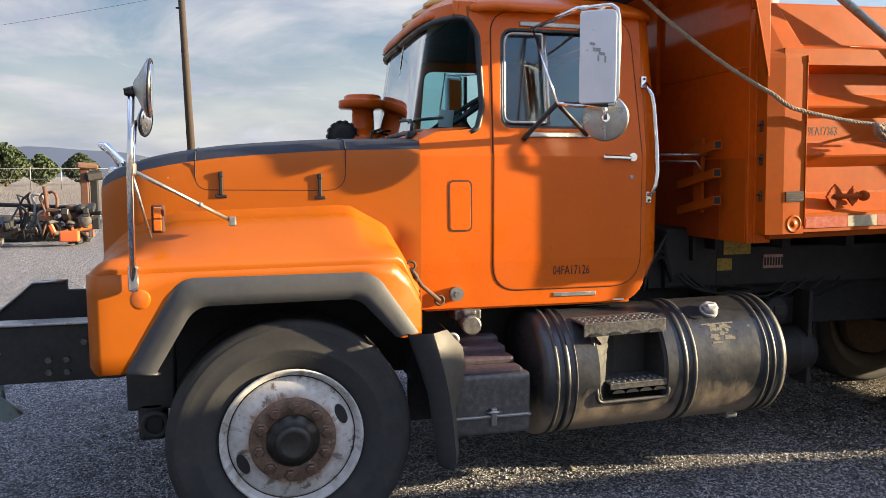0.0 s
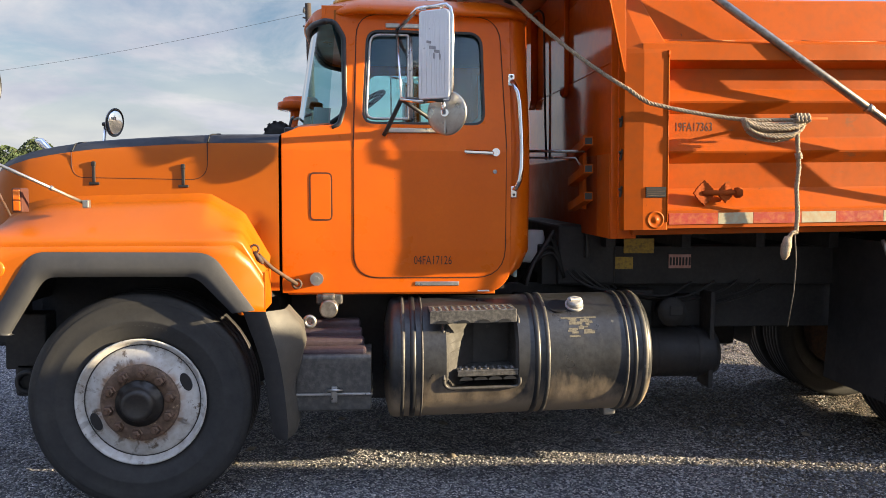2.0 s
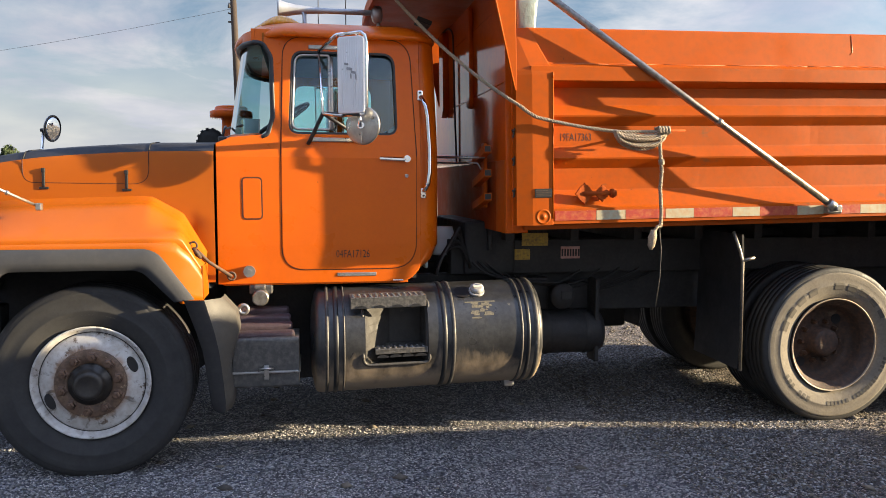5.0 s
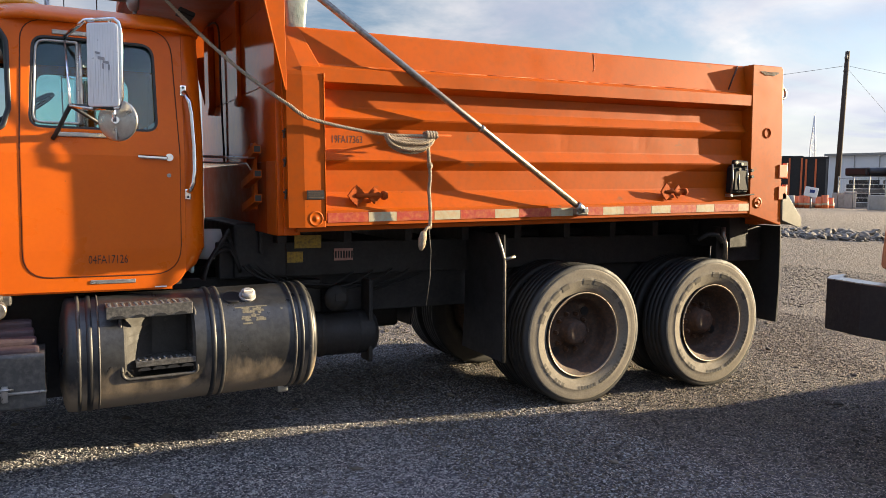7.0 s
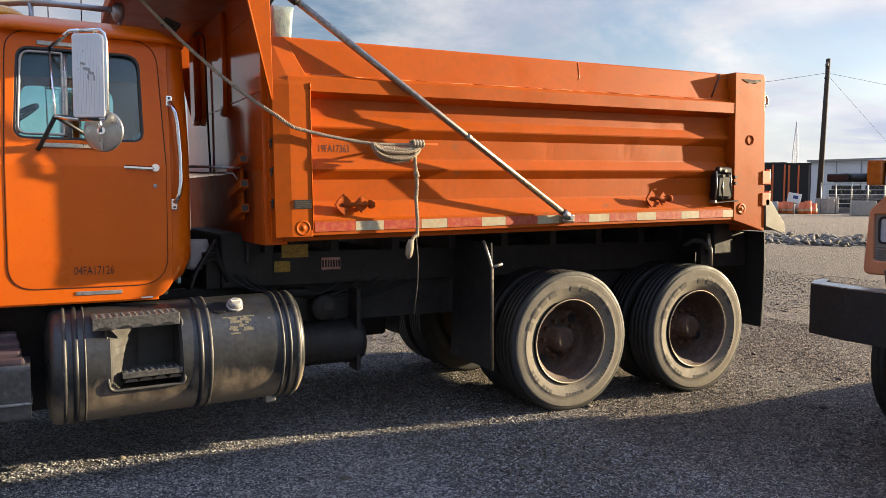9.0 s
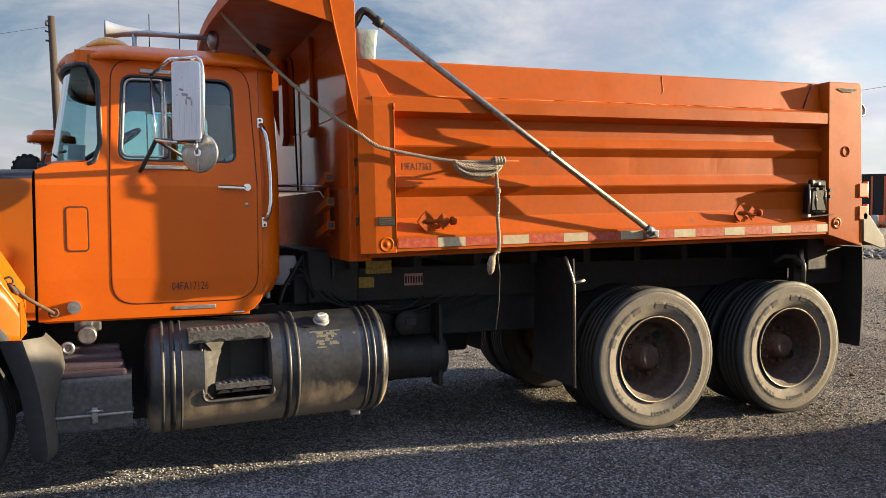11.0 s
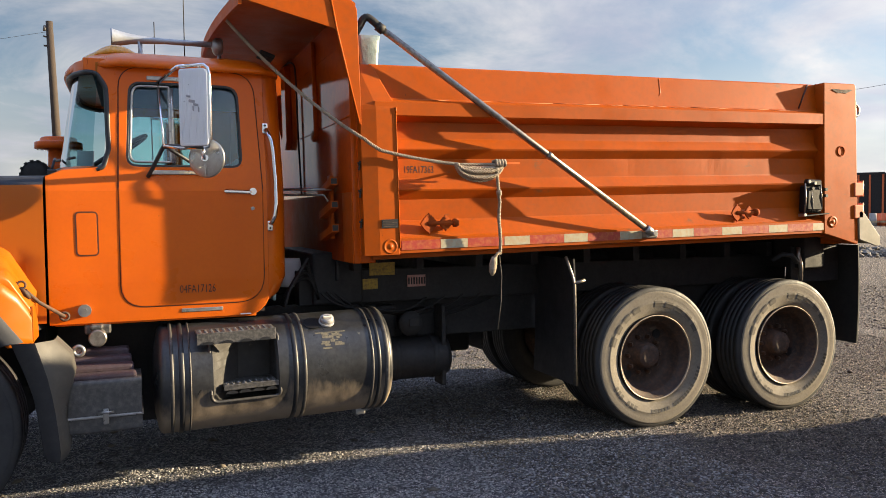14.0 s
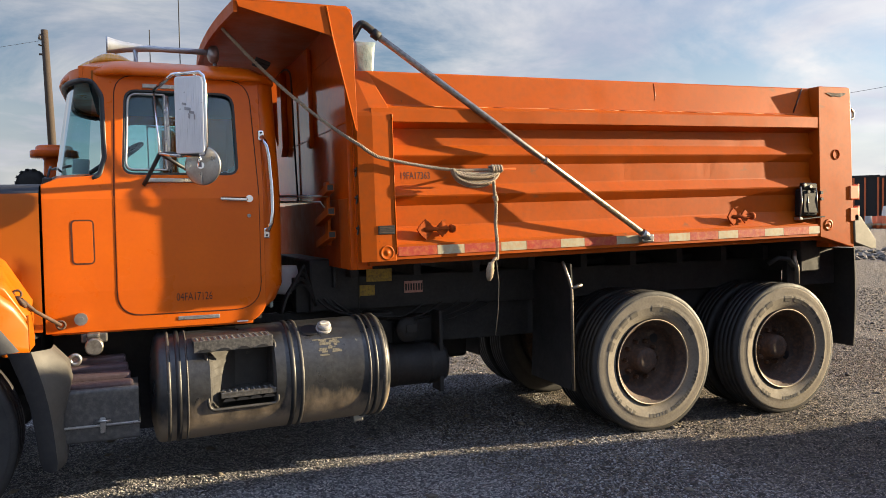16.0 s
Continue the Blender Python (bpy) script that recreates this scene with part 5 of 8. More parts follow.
def build_front_wheel(y_out, far):
    f = (lambda y: mirrored(y)) if far else (lambda y: y)
    c = (0.0, 0.0, 0.525)
    s = -1 if far else 1
    wheel = part("front_wheel", lathe(B(), [(0.28, f(0.12)), (0.28, f(0.30))], c, seg=40), BLACK, truck, "front wheel with a worn white rim")
    cy = f(y_out + 0.155)
    bm = lathe(B(), tyre_profile(0.538, 0.30, 0.31), (c[0], cy, c[2]) if not far else (c[0], cy, c[2]), seg=72, closed=True)
    tyre = part("tyre", bm, RUBBER, wheel, "black ribbed tyre")
    w, r, R = 0.155, 0.30, 0.538
    wall = [(r + 0.02, -w * 0.81), (r + 0.05, -w * 0.93), (r + 0.10, -w * 1.005), (r + 0.105, -w * 1.016), (r + 0.11, -w * 1.008), (R - 0.076, -w * 0.985), (R - 0.069, -w * 0.992), (R - 0.052, -w * 0.966), (R - 0.044, -w * 0.974), (R - 0.036, -w * 0.945)]
    part("sidewall", lathe(B(), [(q, f(y_out + w + d)) for q, d in wall], c, seg=72, ends=(False, False)), TYRE_DUST, tyre, "lightly dusty sidewall")
    if not far:
        side_marks(tyre, c, 0.385, y_out + 0.004, 112, 70, 16, 0.012, 0.007, RUBBER, (5, 11))
    # dished disc wheel
    o = y_out
    prof = [(0.298, o + 0.045), (0.314, o + 0.022), (0.316, o + 0.010), (0.310, o + 0.006), (0.300, o + 0.016), (0.286, o + 0.030), (0.280, o + 0.050), (0.276, o + 0.044), (0.262, o + 0.036), (0.225, o + 0.020), (0.192, o + 0.004), (0.184, o + 0.0)]
    bm = lathe(B(), [(r, f(y)) for r, y in prof], c, seg=72, ends=(False, True))
    rim = part("rim", bm, RIM_WHITE, wheel, "worn white steel rim with rust streaks")
    ring = [(0.2795 + 0.0035 * math.cos(radians(q)), f(o + 0.046 + 0.004 * math.sin(radians(q)))) for q in range(0, 360, 60)]
    part("rim_joint", lathe(B(), ring, c, seg=60, closed=True), HUB_DARK, rim, "dark grimy joint round the wheel disc")
    bm = B()
    for k in range(2):
        a = radians(24 + 180 * k)
        m = Matrix.Translation((0.236 * math.cos(a), f(o + 0.022), c[2] + 0.236 * math.sin(a))) @ Matrix.Rotation(math.pi / 2 - a, 4, "Y")
        t = B()
        lathe(t, [(0.030, -0.008), (0.030, 0.008)], (0, 0, 0), seg=20)
        bmesh.ops.transform(t, matrix=m @ Matrix.Diagonal((1.55, 1, 0.8, 1)), verts=t.verts[:])
        part("hand_hole", t, GASKET, wheel)
    bm = lathe(B(), [(r, f(y)) for r, y in [(0.192, o + 0.006), (0.188, o - 0.006), (0.180, o - 0.010), (0.10, o - 0.010), (0.098, o + 0.0)]], c, seg=56)
    part("hub_face", bm, RIM_BRONZE, wheel, "rust-brown wheel hub face")
    bm = lathe(B(), [(r, f(y)) for r, y in [(0.117, o - 0.008), (0.114, o - 0.018), (0.094, o - 0.022), (0.080, o - 0.050), (0.074, o - 0.064), (0.058, o - 0.070), (0.05, o - 0.066), (0.0, o - 0.066)]], c, seg=40)
    part("hub_cap", bm, HUB_DARK, wheel, "greasy dark hub cap")
    for k in range(10):
        a = radians(36 * k + 12)
        bm = B()
        cx, cz = 0.150 * math.cos(a), c[2] + 0.150 * math.sin(a)
        lathe(bm, [(r, f(y)) for r, y in [(0.030, o - 0.008), (0.030, o - 0.015), (0.024, o - 0.018), (0.023, o - 0.040), (0.018, o - 0.044)]], (cx, 0, cz), seg=6, smooth=False)
        lathe(bm, [(r, f(y)) for r, y in [(0.010, o - 0.03), (0.010, o - 0.056)]], (cx, 0, cz), seg=10)
        part("wheel_nut", bm, NUT, wheel)


build_front_wheel(-0.062, False)
build_front_wheel(-0.062, True)


def build_rear_wheels(x):
    for far in (False, True):
        f = (lambda y: mirrored(y)) if far else (lambda y: y)
        c = (x, 0.0, 0.53)
        o = 0.165
        wheel = part("rear_wheel", lathe(B(), [(0.29, f(o + 0.20)), (0.29, f(o + 0.62))], c, seg=32), RIM_RUST, truck, "dual rear wheel with a rusty deep-dish rim")
        bm = lathe(B(), tyre_profile(0.535, 0.312, 0.275, 5), (c[0], f(o + 0.1375), c[2]), seg=72, closed=True)
        tyre = part("tyre", bm, RUBBER, wheel, "rear tyre with a dust-coated sidewall")
        w, r, R = 0.1375, 0.312, 0.535
        wall = [(r + 0.002, -w * 0.70), (r + 0.02, -w * 0.82), (r + 0.05, -w * 0.94), (r + 0.10, -w * 1.015), (r + 0.105, -w * 1.03), (r + 0.11, -w * 1.018), (R - 0.076, -w * 0.995), (R - 0.069, -w * 1.003), (R - 0.052, -w * 0.975), (R - 0.044, -w * 0.983), (R - 0.036, -w * 0.955), (R - 0.034, -w * 0.93)]
        bm = lathe(B(), [(q, f(o + w + d)) for q, d in wall], c, seg=72, ends=(False, False))
        part("sidewall", bm, RUBBER_DUSTY, tyre, "tan dust-coated sidewall")
        bm = lathe(B(), tyre_profile(0.53, 0.312, 0.275, 5), (c[0], f(o + 0.1375 + 0.33), c[2]), seg=48, closed=True)
        part("inner_tyre", bm, RUBBER, wheel)
        if not far:
            wall_bars(tyre, c, o + w, wall, 0.386, 0.430, 164, 22, 10, 0.66, TYRE_MARK, (4,))
            wall_bars(tyre, c, o + w, wall, 0.392, 0.424, 244, 206, 7, 0.6, TYRE_MARK, (3,))
            wall_bars(tyre, c, o + w, wall, 0.392, 0.418, 346, 262, 20, 0.6, TYRE_MARK, (4, 13))
        prof = [(0.318, o + 0.030), (0.322, o + 0.016), (0.316, o + 0.012), (0.306, o + 0.022), (0.296, o + 0.045), (0.276, o + 0.060), (0.268, o + 0.10), (0.262, o + 0.14), (0.250, o + 0.165), (0.235, o + 0.185), (0.21, o + 0.190), (0.15, o + 0.185), (0.10, o + 0.18), (0.095, o + 0.10), (0.085, o + 0.085), (0.05, o + 0.080)]
        part("rim", lathe(B(), [(r, f(y)) for r, y in prof], c, seg=64, ends=(False, True)), RIM_RUST, wheel, "rusty deep-dish rim")
        bm = lathe(B(), [(r, f(y)) for r, y in [(0.320, o + 0.018), (0.323, o + 0.010), (0.320, o + 0.006), (0.314, o + 0.010), (0.311, o + 0.018)]], c, seg=64, closed=True)
        part("rim_lip", bm, BRIGHT_BEAD, wheel, "bare metal rim edge")
        for k in range(10):
            a = radians(36 * k)
            bm = lathe(B(), [(r, f(y)) for r, y in [(0.018, o + 0.185), (0.018, o + 0.155), (0.010, o + 0.14)]], (c[0] + 0.143 * math.cos(a), 0, c[2] + 0.143 * math.sin(a)), seg=6, smooth=False)
            part("wheel_nut", bm, NUT, wheel)
        bm = B()
        for k in range(2):
            a = radians((48 if x < 5.4 else -28) + 180 * k)
            t = lathe(B(), [(0.03, -0.006), (0.03, 0.006)], (0, 0, 0), seg=18)
            bmesh.ops.transform(t, matrix=Matrix.Translation((c[0] + 0.20 * math.cos(a), f(o + 0.186), c[2] + 0.20 * math.sin(a))) @ Matrix.Diagonal((1.2, 1, 1.2, 1)), verts=t.verts[:])
            part("hand_hole", t, GASKET, wheel)


build_rear_wheels(4.735)
build_rear_wheels(6.05)


# ---- chassis, tank, boxes ----
def build_chassis():
    bm = B()
    for y0, y1 in ((0.78, 0.86), (1.58, 1.66)):
        box(bm, -0.80, 6.70, y0, y1, 0.72, 1.00, 0.006)
    for x in (-0.6, 0.6, 1.9, 3.2, 4.0, 5.4, 6.6):
        box(bm, x - 0.06, x + 0.06, 0.86, 1.58, 0.76, 0.96, 0.006)
    chassis = part("chassis_frame", bm, BLACK, truck, "black steel chassis frame")
    bm = B()
    box(bm, 2.15, 6.55, 0.70, 0.84, 1.00, 1.24, 0.008)
    box(bm, 2.15, 6.55, 1.60, 1.74, 1.00, 1.24, 0.008)
    sub = part("hoist_subframe", bm, BLACK, truck, "black hoist frame under the dump body")
    for k in range(9):
        x = 2.5 + 0.46 * k
        part("cross_sill", box(B(), x, x + 0.06, 0.55, 1.89, 1.24, 1.36, 0.004), BLACK, sub)
    part("hoist", box(B(), 4.15, 6.65, 0.90, 1.55, 0.86, 1.30, 0.03), BLACK, sub)
    for x in (0.0, 4.735, 6.05):
        bm = B()
        rod(bm, (x, 0.30, 0.55), (x, 2.14, 0.55), 0.045, 12)
        if x > 1:
            lathe(bm, [(0.08, -0.22), (0.16, -0.12), (0.18, 0.0), (0.16, 0.12), (0.08, 0.22)], (x, MID - 0.36, 0.57), seg=20)
        part("axle", bm, BLACK, truck)
    for y in (0.82, 1.62):
        for x, ln in ((0.0, 0.62), (5.39, 0.85)):
            bm = B()
            for k in range(7):
                w = ln * (1 - 0.10 * k)
                tube(bm, [(x - w, y, 0.80 - 0.012 * k), (x - w / 2, y, 0.70 - 0.016 * k), (x, y, 0.665 - 0.018 * k), (x + w / 2, y, 0.70 - 0.016 * k), (x + w, y, 0.80 - 0.012 * k)], 0.014, 6)
            part("leaf_spring", bm, BLACK, truck)
    # engine block, gearbox and wheel-well walls close the view under the hood
    bm = B()
    box(bm, -0.62, 0.75, 0.86, 1.58, 0.72, 1.60, 0.05)
    box(bm, 0.75, 1.7, 0.98, 1.46, 0.62, 0.98, 0.05)
    part("engine", bm, BLACK, truck)
    for y in (0.33, mirrored(0.33)):
        bm = B()
        loft(bm, [[(-0.72, y, 0.95), (-0.60, y, 1.36), (0.40, y, 1.38), (0.62, y, 1.0), (0.64, y, 0.62)], [(-0.72, y + (0.4 if y < MID else -0.4), 0.95), (-0.60, y + (0.4 if y < MID else -0.4), 1.36), (0.40, y + (0.4 if y < MID else -0.4), 1.38), (0.62, y + (0.4 if y < MID else -0.4), 1.0), (0.64, y + (0.4 if y < MID else -0.4), 0.62)]], closed=False, smooth=False)
        s = -1 if y < MID else 1
        loft(bm, [[(-0.72, y, 0.95), (-0.60, y, 1.36), (0.40, y, 1.38), (0.62, y, 1.0)], [(-0.70, y + s * 0.40, 0.95), (-0.62, y + s * 0.44, 1.27), (0.36, y + s * 0.38, 1.28), (0.55, y + s * 0.32, 1.0)]], closed=False, smooth=False)
        box(bm, -0.74, 0.66, y + (0.40 if s < 0 else -0.42), y + (0.42 if s < 0 else -0.40), 0.60, 1.40)
        part("wheel_well", bm, BLACK, truck)
    # front frame horn and hook under the fender
    bm = B()
    box(bm, -0.70, -0.50, 0.10, 0.24, 0.66, 0.94, 0.01)
    box(bm, -0.66, -0.54, 0.10, 0.20, 0.52, 0.70, 0.02)
    lathe(bm, [(0.052 + 0.014 * math.cos(radians(a)), 0.014 * math.sin(radians(a))) for a in range(0, 360, 60)], (-0.585, 0.08, 0.60), seg=18, closed=True)
    part("tow_hook", bm, BLACK, truck)
    # plough hitch in front
    plow = part("plow_hitch", box(B(), -2.05, -0.78, 0.52, 0.62, 0.71, 0.985, 0.006), BLACK, truck, "black steel plough hitch beam")
    part("worn_edge", box(B(), -1.9, -0.90, 0.505, 0.635, 0.985, 0.998, 0.004), STEEL, plow, "worn bare-steel edge")
    outline = [(-2.2, 0.62), (-0.80, 0.62), (-0.80, 1.089), (-1.098, 1.089), (-1.098, 1.142), (-1.252, 1.139), (-1.31, 1.085), (-1.85, 0.63)]
    part("side_plate", plate(B(), outline, [], 0.05, lambda u, v, w: Vector((u, 0.95 + w, v)), 0.005), BLACK, plow)
    part("plate_edge", tube(B(), [(-1.82, 0.918, 0.655), (-1.31, 0.918, 1.086), (-1.252, 0.918, 1.14), (-1.10, 0.918, 1.144)], 0.008, 6), STEEL, plow, "worn bare-steel edge")
    for x, z in ((-1.10, 0.76), (-1.02, 0.76), (-1.10, 0.82), (-1.02, 0.82), (-1.32, 0.86), (-0.94, 0.90)):
        part("bolt", lathe(B(), [(0.016, 0.50), (0.016, 0.522)], (x, 0, z), seg=6, smooth=False), BOX_GREY, plow)
    bm = B()
    tube(bm, [(-1.43, 0.9, 0.72), (-1.41, 0.9, 0.54)], 0.010, 8)
    plate(bm, [(-1.425, 0.56), (-1.335, 0.46), (-1.40, 0.435), (-1.43, 0.44)], [], 0.06, lambda u, v, w: Vector((u, 0.9 + w, v)), 0.006)
    part("stand_foot", bm, PLASTIC, plow, "pale yellow stand foot")


build_chassis()


def build_tank():
    # the tank hangs a little lower at its front
    lean = Matrix.Identity(4)
    lean[2][0], lean[2][3], lean[0][3] = 0.0218, -0.0218 * 2.575 - 0.018, 0.025

    def tp(name, bm, material, parent, label=""):
        bmesh.ops.transform(bm, matrix=lean, verts=bm.verts[:])
        return part(name, bm, material, parent, label)
    cx, cy, cz, r = 0, 0.335, 0.70, 0.326
    x0, x1 = 1.20, 2.575
    prof = [(0.05, x0 - 0.035), (r * 0.6, x0 - 0.028), (r - 0.03, x0 - 0.008), (r - 0.008, x0 + 0.004), (r, x0 + 0.02), (r, x1 - 0.02), (r - 0.008, x1 - 0.004), (r - 0.03, x1 + 0.010), (r * 0.6, x1 + 0.03), (0.05, x1 + 0.036)]
    bm = B()
    # the shell, with an opening for the step
    seg, n = 96, 60
    xs = [x0 + 0.02 + (x1 - x0 - 0.04) * k / n for k in range(n + 1)]
    prof = prof[:4] + [(r, x) for x in xs] + prof[6:]
    rings = []
    for rr, d in prof:
        rings.append([bm.verts.new((d, cy + rr * math.cos(2 * math.pi * k / seg), cz + rr * math.sin(2 * math.pi * k / seg))) for k in range(seg)])

    def open_at(x, a):
        """Whether the step's recess takes this place; a: degrees, 180 faces out."""
        z = math.sin(radians(a)) * r
        return 1.488 < x < 1.862 and -0.10 < z < 0.246 and 90 < a < 270
    for i, (p, q) in enumerate(zip(rings, rings[1:])):
        for k in range(seg):
            a = 360 * (k + 0.5) / seg
            if open_at(0.5 * (prof[i][1] + prof[i + 1][1]), a):
                continue
            bm.faces.new((p[k], p[(k + 1) % seg], q[(k + 1) % seg], q[k])).smooth = True
    bm.faces.new(rings[0][::-1])
    bm.faces.new(rings[-1])
    tank = tp("fuel_tank", bm, TANK, truck, "round dusty aluminium fuel tank with a step cut in")
    # the recess: back, sides sloping in
    bm = B()
    za, zb = 0.70 + 0.256, 0.70 - 0.112
    xa, xb = 1.478, 1.872

    def ty(z, d=0.0):
        return cy - math.sqrt(max(r * r - (z - cz) ** 2, 0.0)) + d
    zs = [zb + (za - zb) * k / 8 for k in range(9)]
    loft(bm, [[(xa, ty(z), z) for z in zs], [(xa + 0.02, ty(z, 0.012), z) for z in zs], [(xa + 0.17, max(0.20, ty(z, 0.02)), z) for z in zs], [(xb - 0.03, max(0.22, ty(z, 0.02)), z) for z in zs], [(xb - 0.02, ty(z, 0.02), z) for z in zs], [(xb, ty(z), z) for z in zs]], closed=False, smooth=False)
    for z in (za, zb):
        bm.faces.new([bm.verts.new(p) for p in ((xa, ty(z), z), (xb, ty(z), z), (xb, 0.28, z), (xa, 0.28, z))])
    tp("step_recess", bm, RECESS, tank, "dusty hollow behind the step")
    rim = rounded([(xa - 0.005, zb, 0.05), (xb, zb, 0.03), (xb, za, 0.03), (xa - 0.005, za, 0.06)])
    bm = B()
    pts = [(x, ty(z) - 0.001, z) for x, z in rim]
    tube(bm, pts + [pts[0]], 0.010, 6, caps=False)
    tp("recess_lip", bm, TANK_BAND, tank, "scuffed bright recess edge")
    # what is left of a paper label, and scuffs
    random.seed(31)
    for k in range(26):
        u, v, w, h = 2.125 + 0.12 * random.random(), 0.835 + 0.085 * random.random(), 0.012 + 0.04 * random.random(), 0.004 + 0.012 * random.random()
        if k < 3:
            u, v, w, h = 2.10 + 0.06 * k, 0.925, 0.07, 0.006
        bm = B()
        loft(bm, [[(u, ty(z) - 0.0015, z), (u + w, ty(z) - 0.0015, z)] for z in (v, v + h * 0.5, v + h)], closed=False)
        tp("label_scrap", bm, LABEL_TAN, tank, "torn scrap of a tan paper label" if k == 0 else "")
    # bands: pairs of straps
    for x, w in ((1.262, 0.020), (1.315, 0.030), (1.362, 0.012), (1.965, 0.030), (2.02, 0.024), (2.445, 0.018), (2.487, 0.024), (2.54, 0.03)):
        wide = x in (1.315, 1.965, 2.487)
        bm = lathe(B(), [(r + 0.001, x - w / 2), (r + 0.007, x - w / 2 + 0.003), (r + 0.009, x), (r + 0.007, x + w / 2 - 0.003), (r + 0.001, x + w / 2)], (0, cy, cz), axis="x", seg=72, ends=(False, False))
        tp("tank_band", bm, GASKET if wide else TANK_BAND, tank, "black rubber strap pad" if wide else "worn steel tank strap")
    # treads: perforated top step and the lower one
    for xa, xb, y0, y1, z in ((1.40, 1.85, 0.02, 0.24, 0.985), (1.545, 1.862, 0.015, 0.20, 0.672)):
        bm = B()
        box(bm, xa, xb, y0, y1, z, z + 0.012, 0.003)
        box(bm, xa, xb, y0, y0 + 0.008, z - 0.055 if z > 0.9 else z - 0.02, z + 0.006, 0.002)
        nx = int((xb - xa) / 0.034)
        for i in range(nx):
            for j in range(3 if z > 0.9 else 2):
                lathe(bm, [(0.012, 0.0), (0.009, 0.006), (0.006, 0.006), (0.006, 0.0)], (xa + 0.02 + 0.034 * i, y0 + 0.03 + 0.045 * j, z + 0.011), axis="z", seg=8, ends=(False, False))
        step = tp("tank_step", bm, STEP_DARK, tank, "perforated grip-plate step")
        for i in range(4):
            cx2 = xa + (xb - xa) * (0.14 + 0.24 * i)
            zz = z - 0.055 if z > 0.9 else z - 0.04
            bm = B()
            plate(bm, [(cx2 - 0.035, zz)] + [(cx2 + 0.035 * math.cos(radians(180 - 18 * k)), zz + 0.018 * math.sin(radians(180 - 18 * k))) for k in range(11)], [], 0.004, lambda u, v, w, y0=y0: Vector((u, y0 - 0.002 + w, v)))
            tp("grip_hole", bm, GASKET, step)
    # filler
    bm = B()
    d = Vector((0, -0.50, 0.86)).normalized()
    p0 = Vector((2.19, cy, cz)) + d * (r - 0.005)
    tube(bm, [p0, p0 + d * 0.016], 0.050, 18)
    tube(bm, [p0 + d * 0.016, p0 + d * 0.040, p0 + d * 0.046], [0.043, 0.041, 0.030], 14, wobble=0.1)
    turned_box(bm, (0.075, 0.022, 0.016), Matrix.Translation(p0 + d * 0.050) @ pose(0, 0, 0, 30, 0, 20), 0.005)
    tp("filler_cap", bm, CAP, tank, "dull whitish filler cap")
    tp("filler_hollow", tube(B(), [Vector((2.10, cy, cz)) + d * (r + 0.001), Vector((2.10, cy, cz)) + d * (r + 0.003)], 0.055, 18), GASKET, tank)
    for x in (1.34, 2.0, 2.5):
        bm = B()
        box(bm, x - 0.04, x + 0.04, 0.34, 0.78, 0.36, 0.40, 0.008)
        box(bm, x - 0.04, x + 0.04, 0.66, 0.78, 0.40, 0.98, 0.008)
        tp("tank_bracket", bm, BLACK, tank)
    tp("drain", box(B(), 2.40, 2.47, 0.28, 0.36, 0.335, 0.385, 0.01), STEEL, tank)


build_tank()


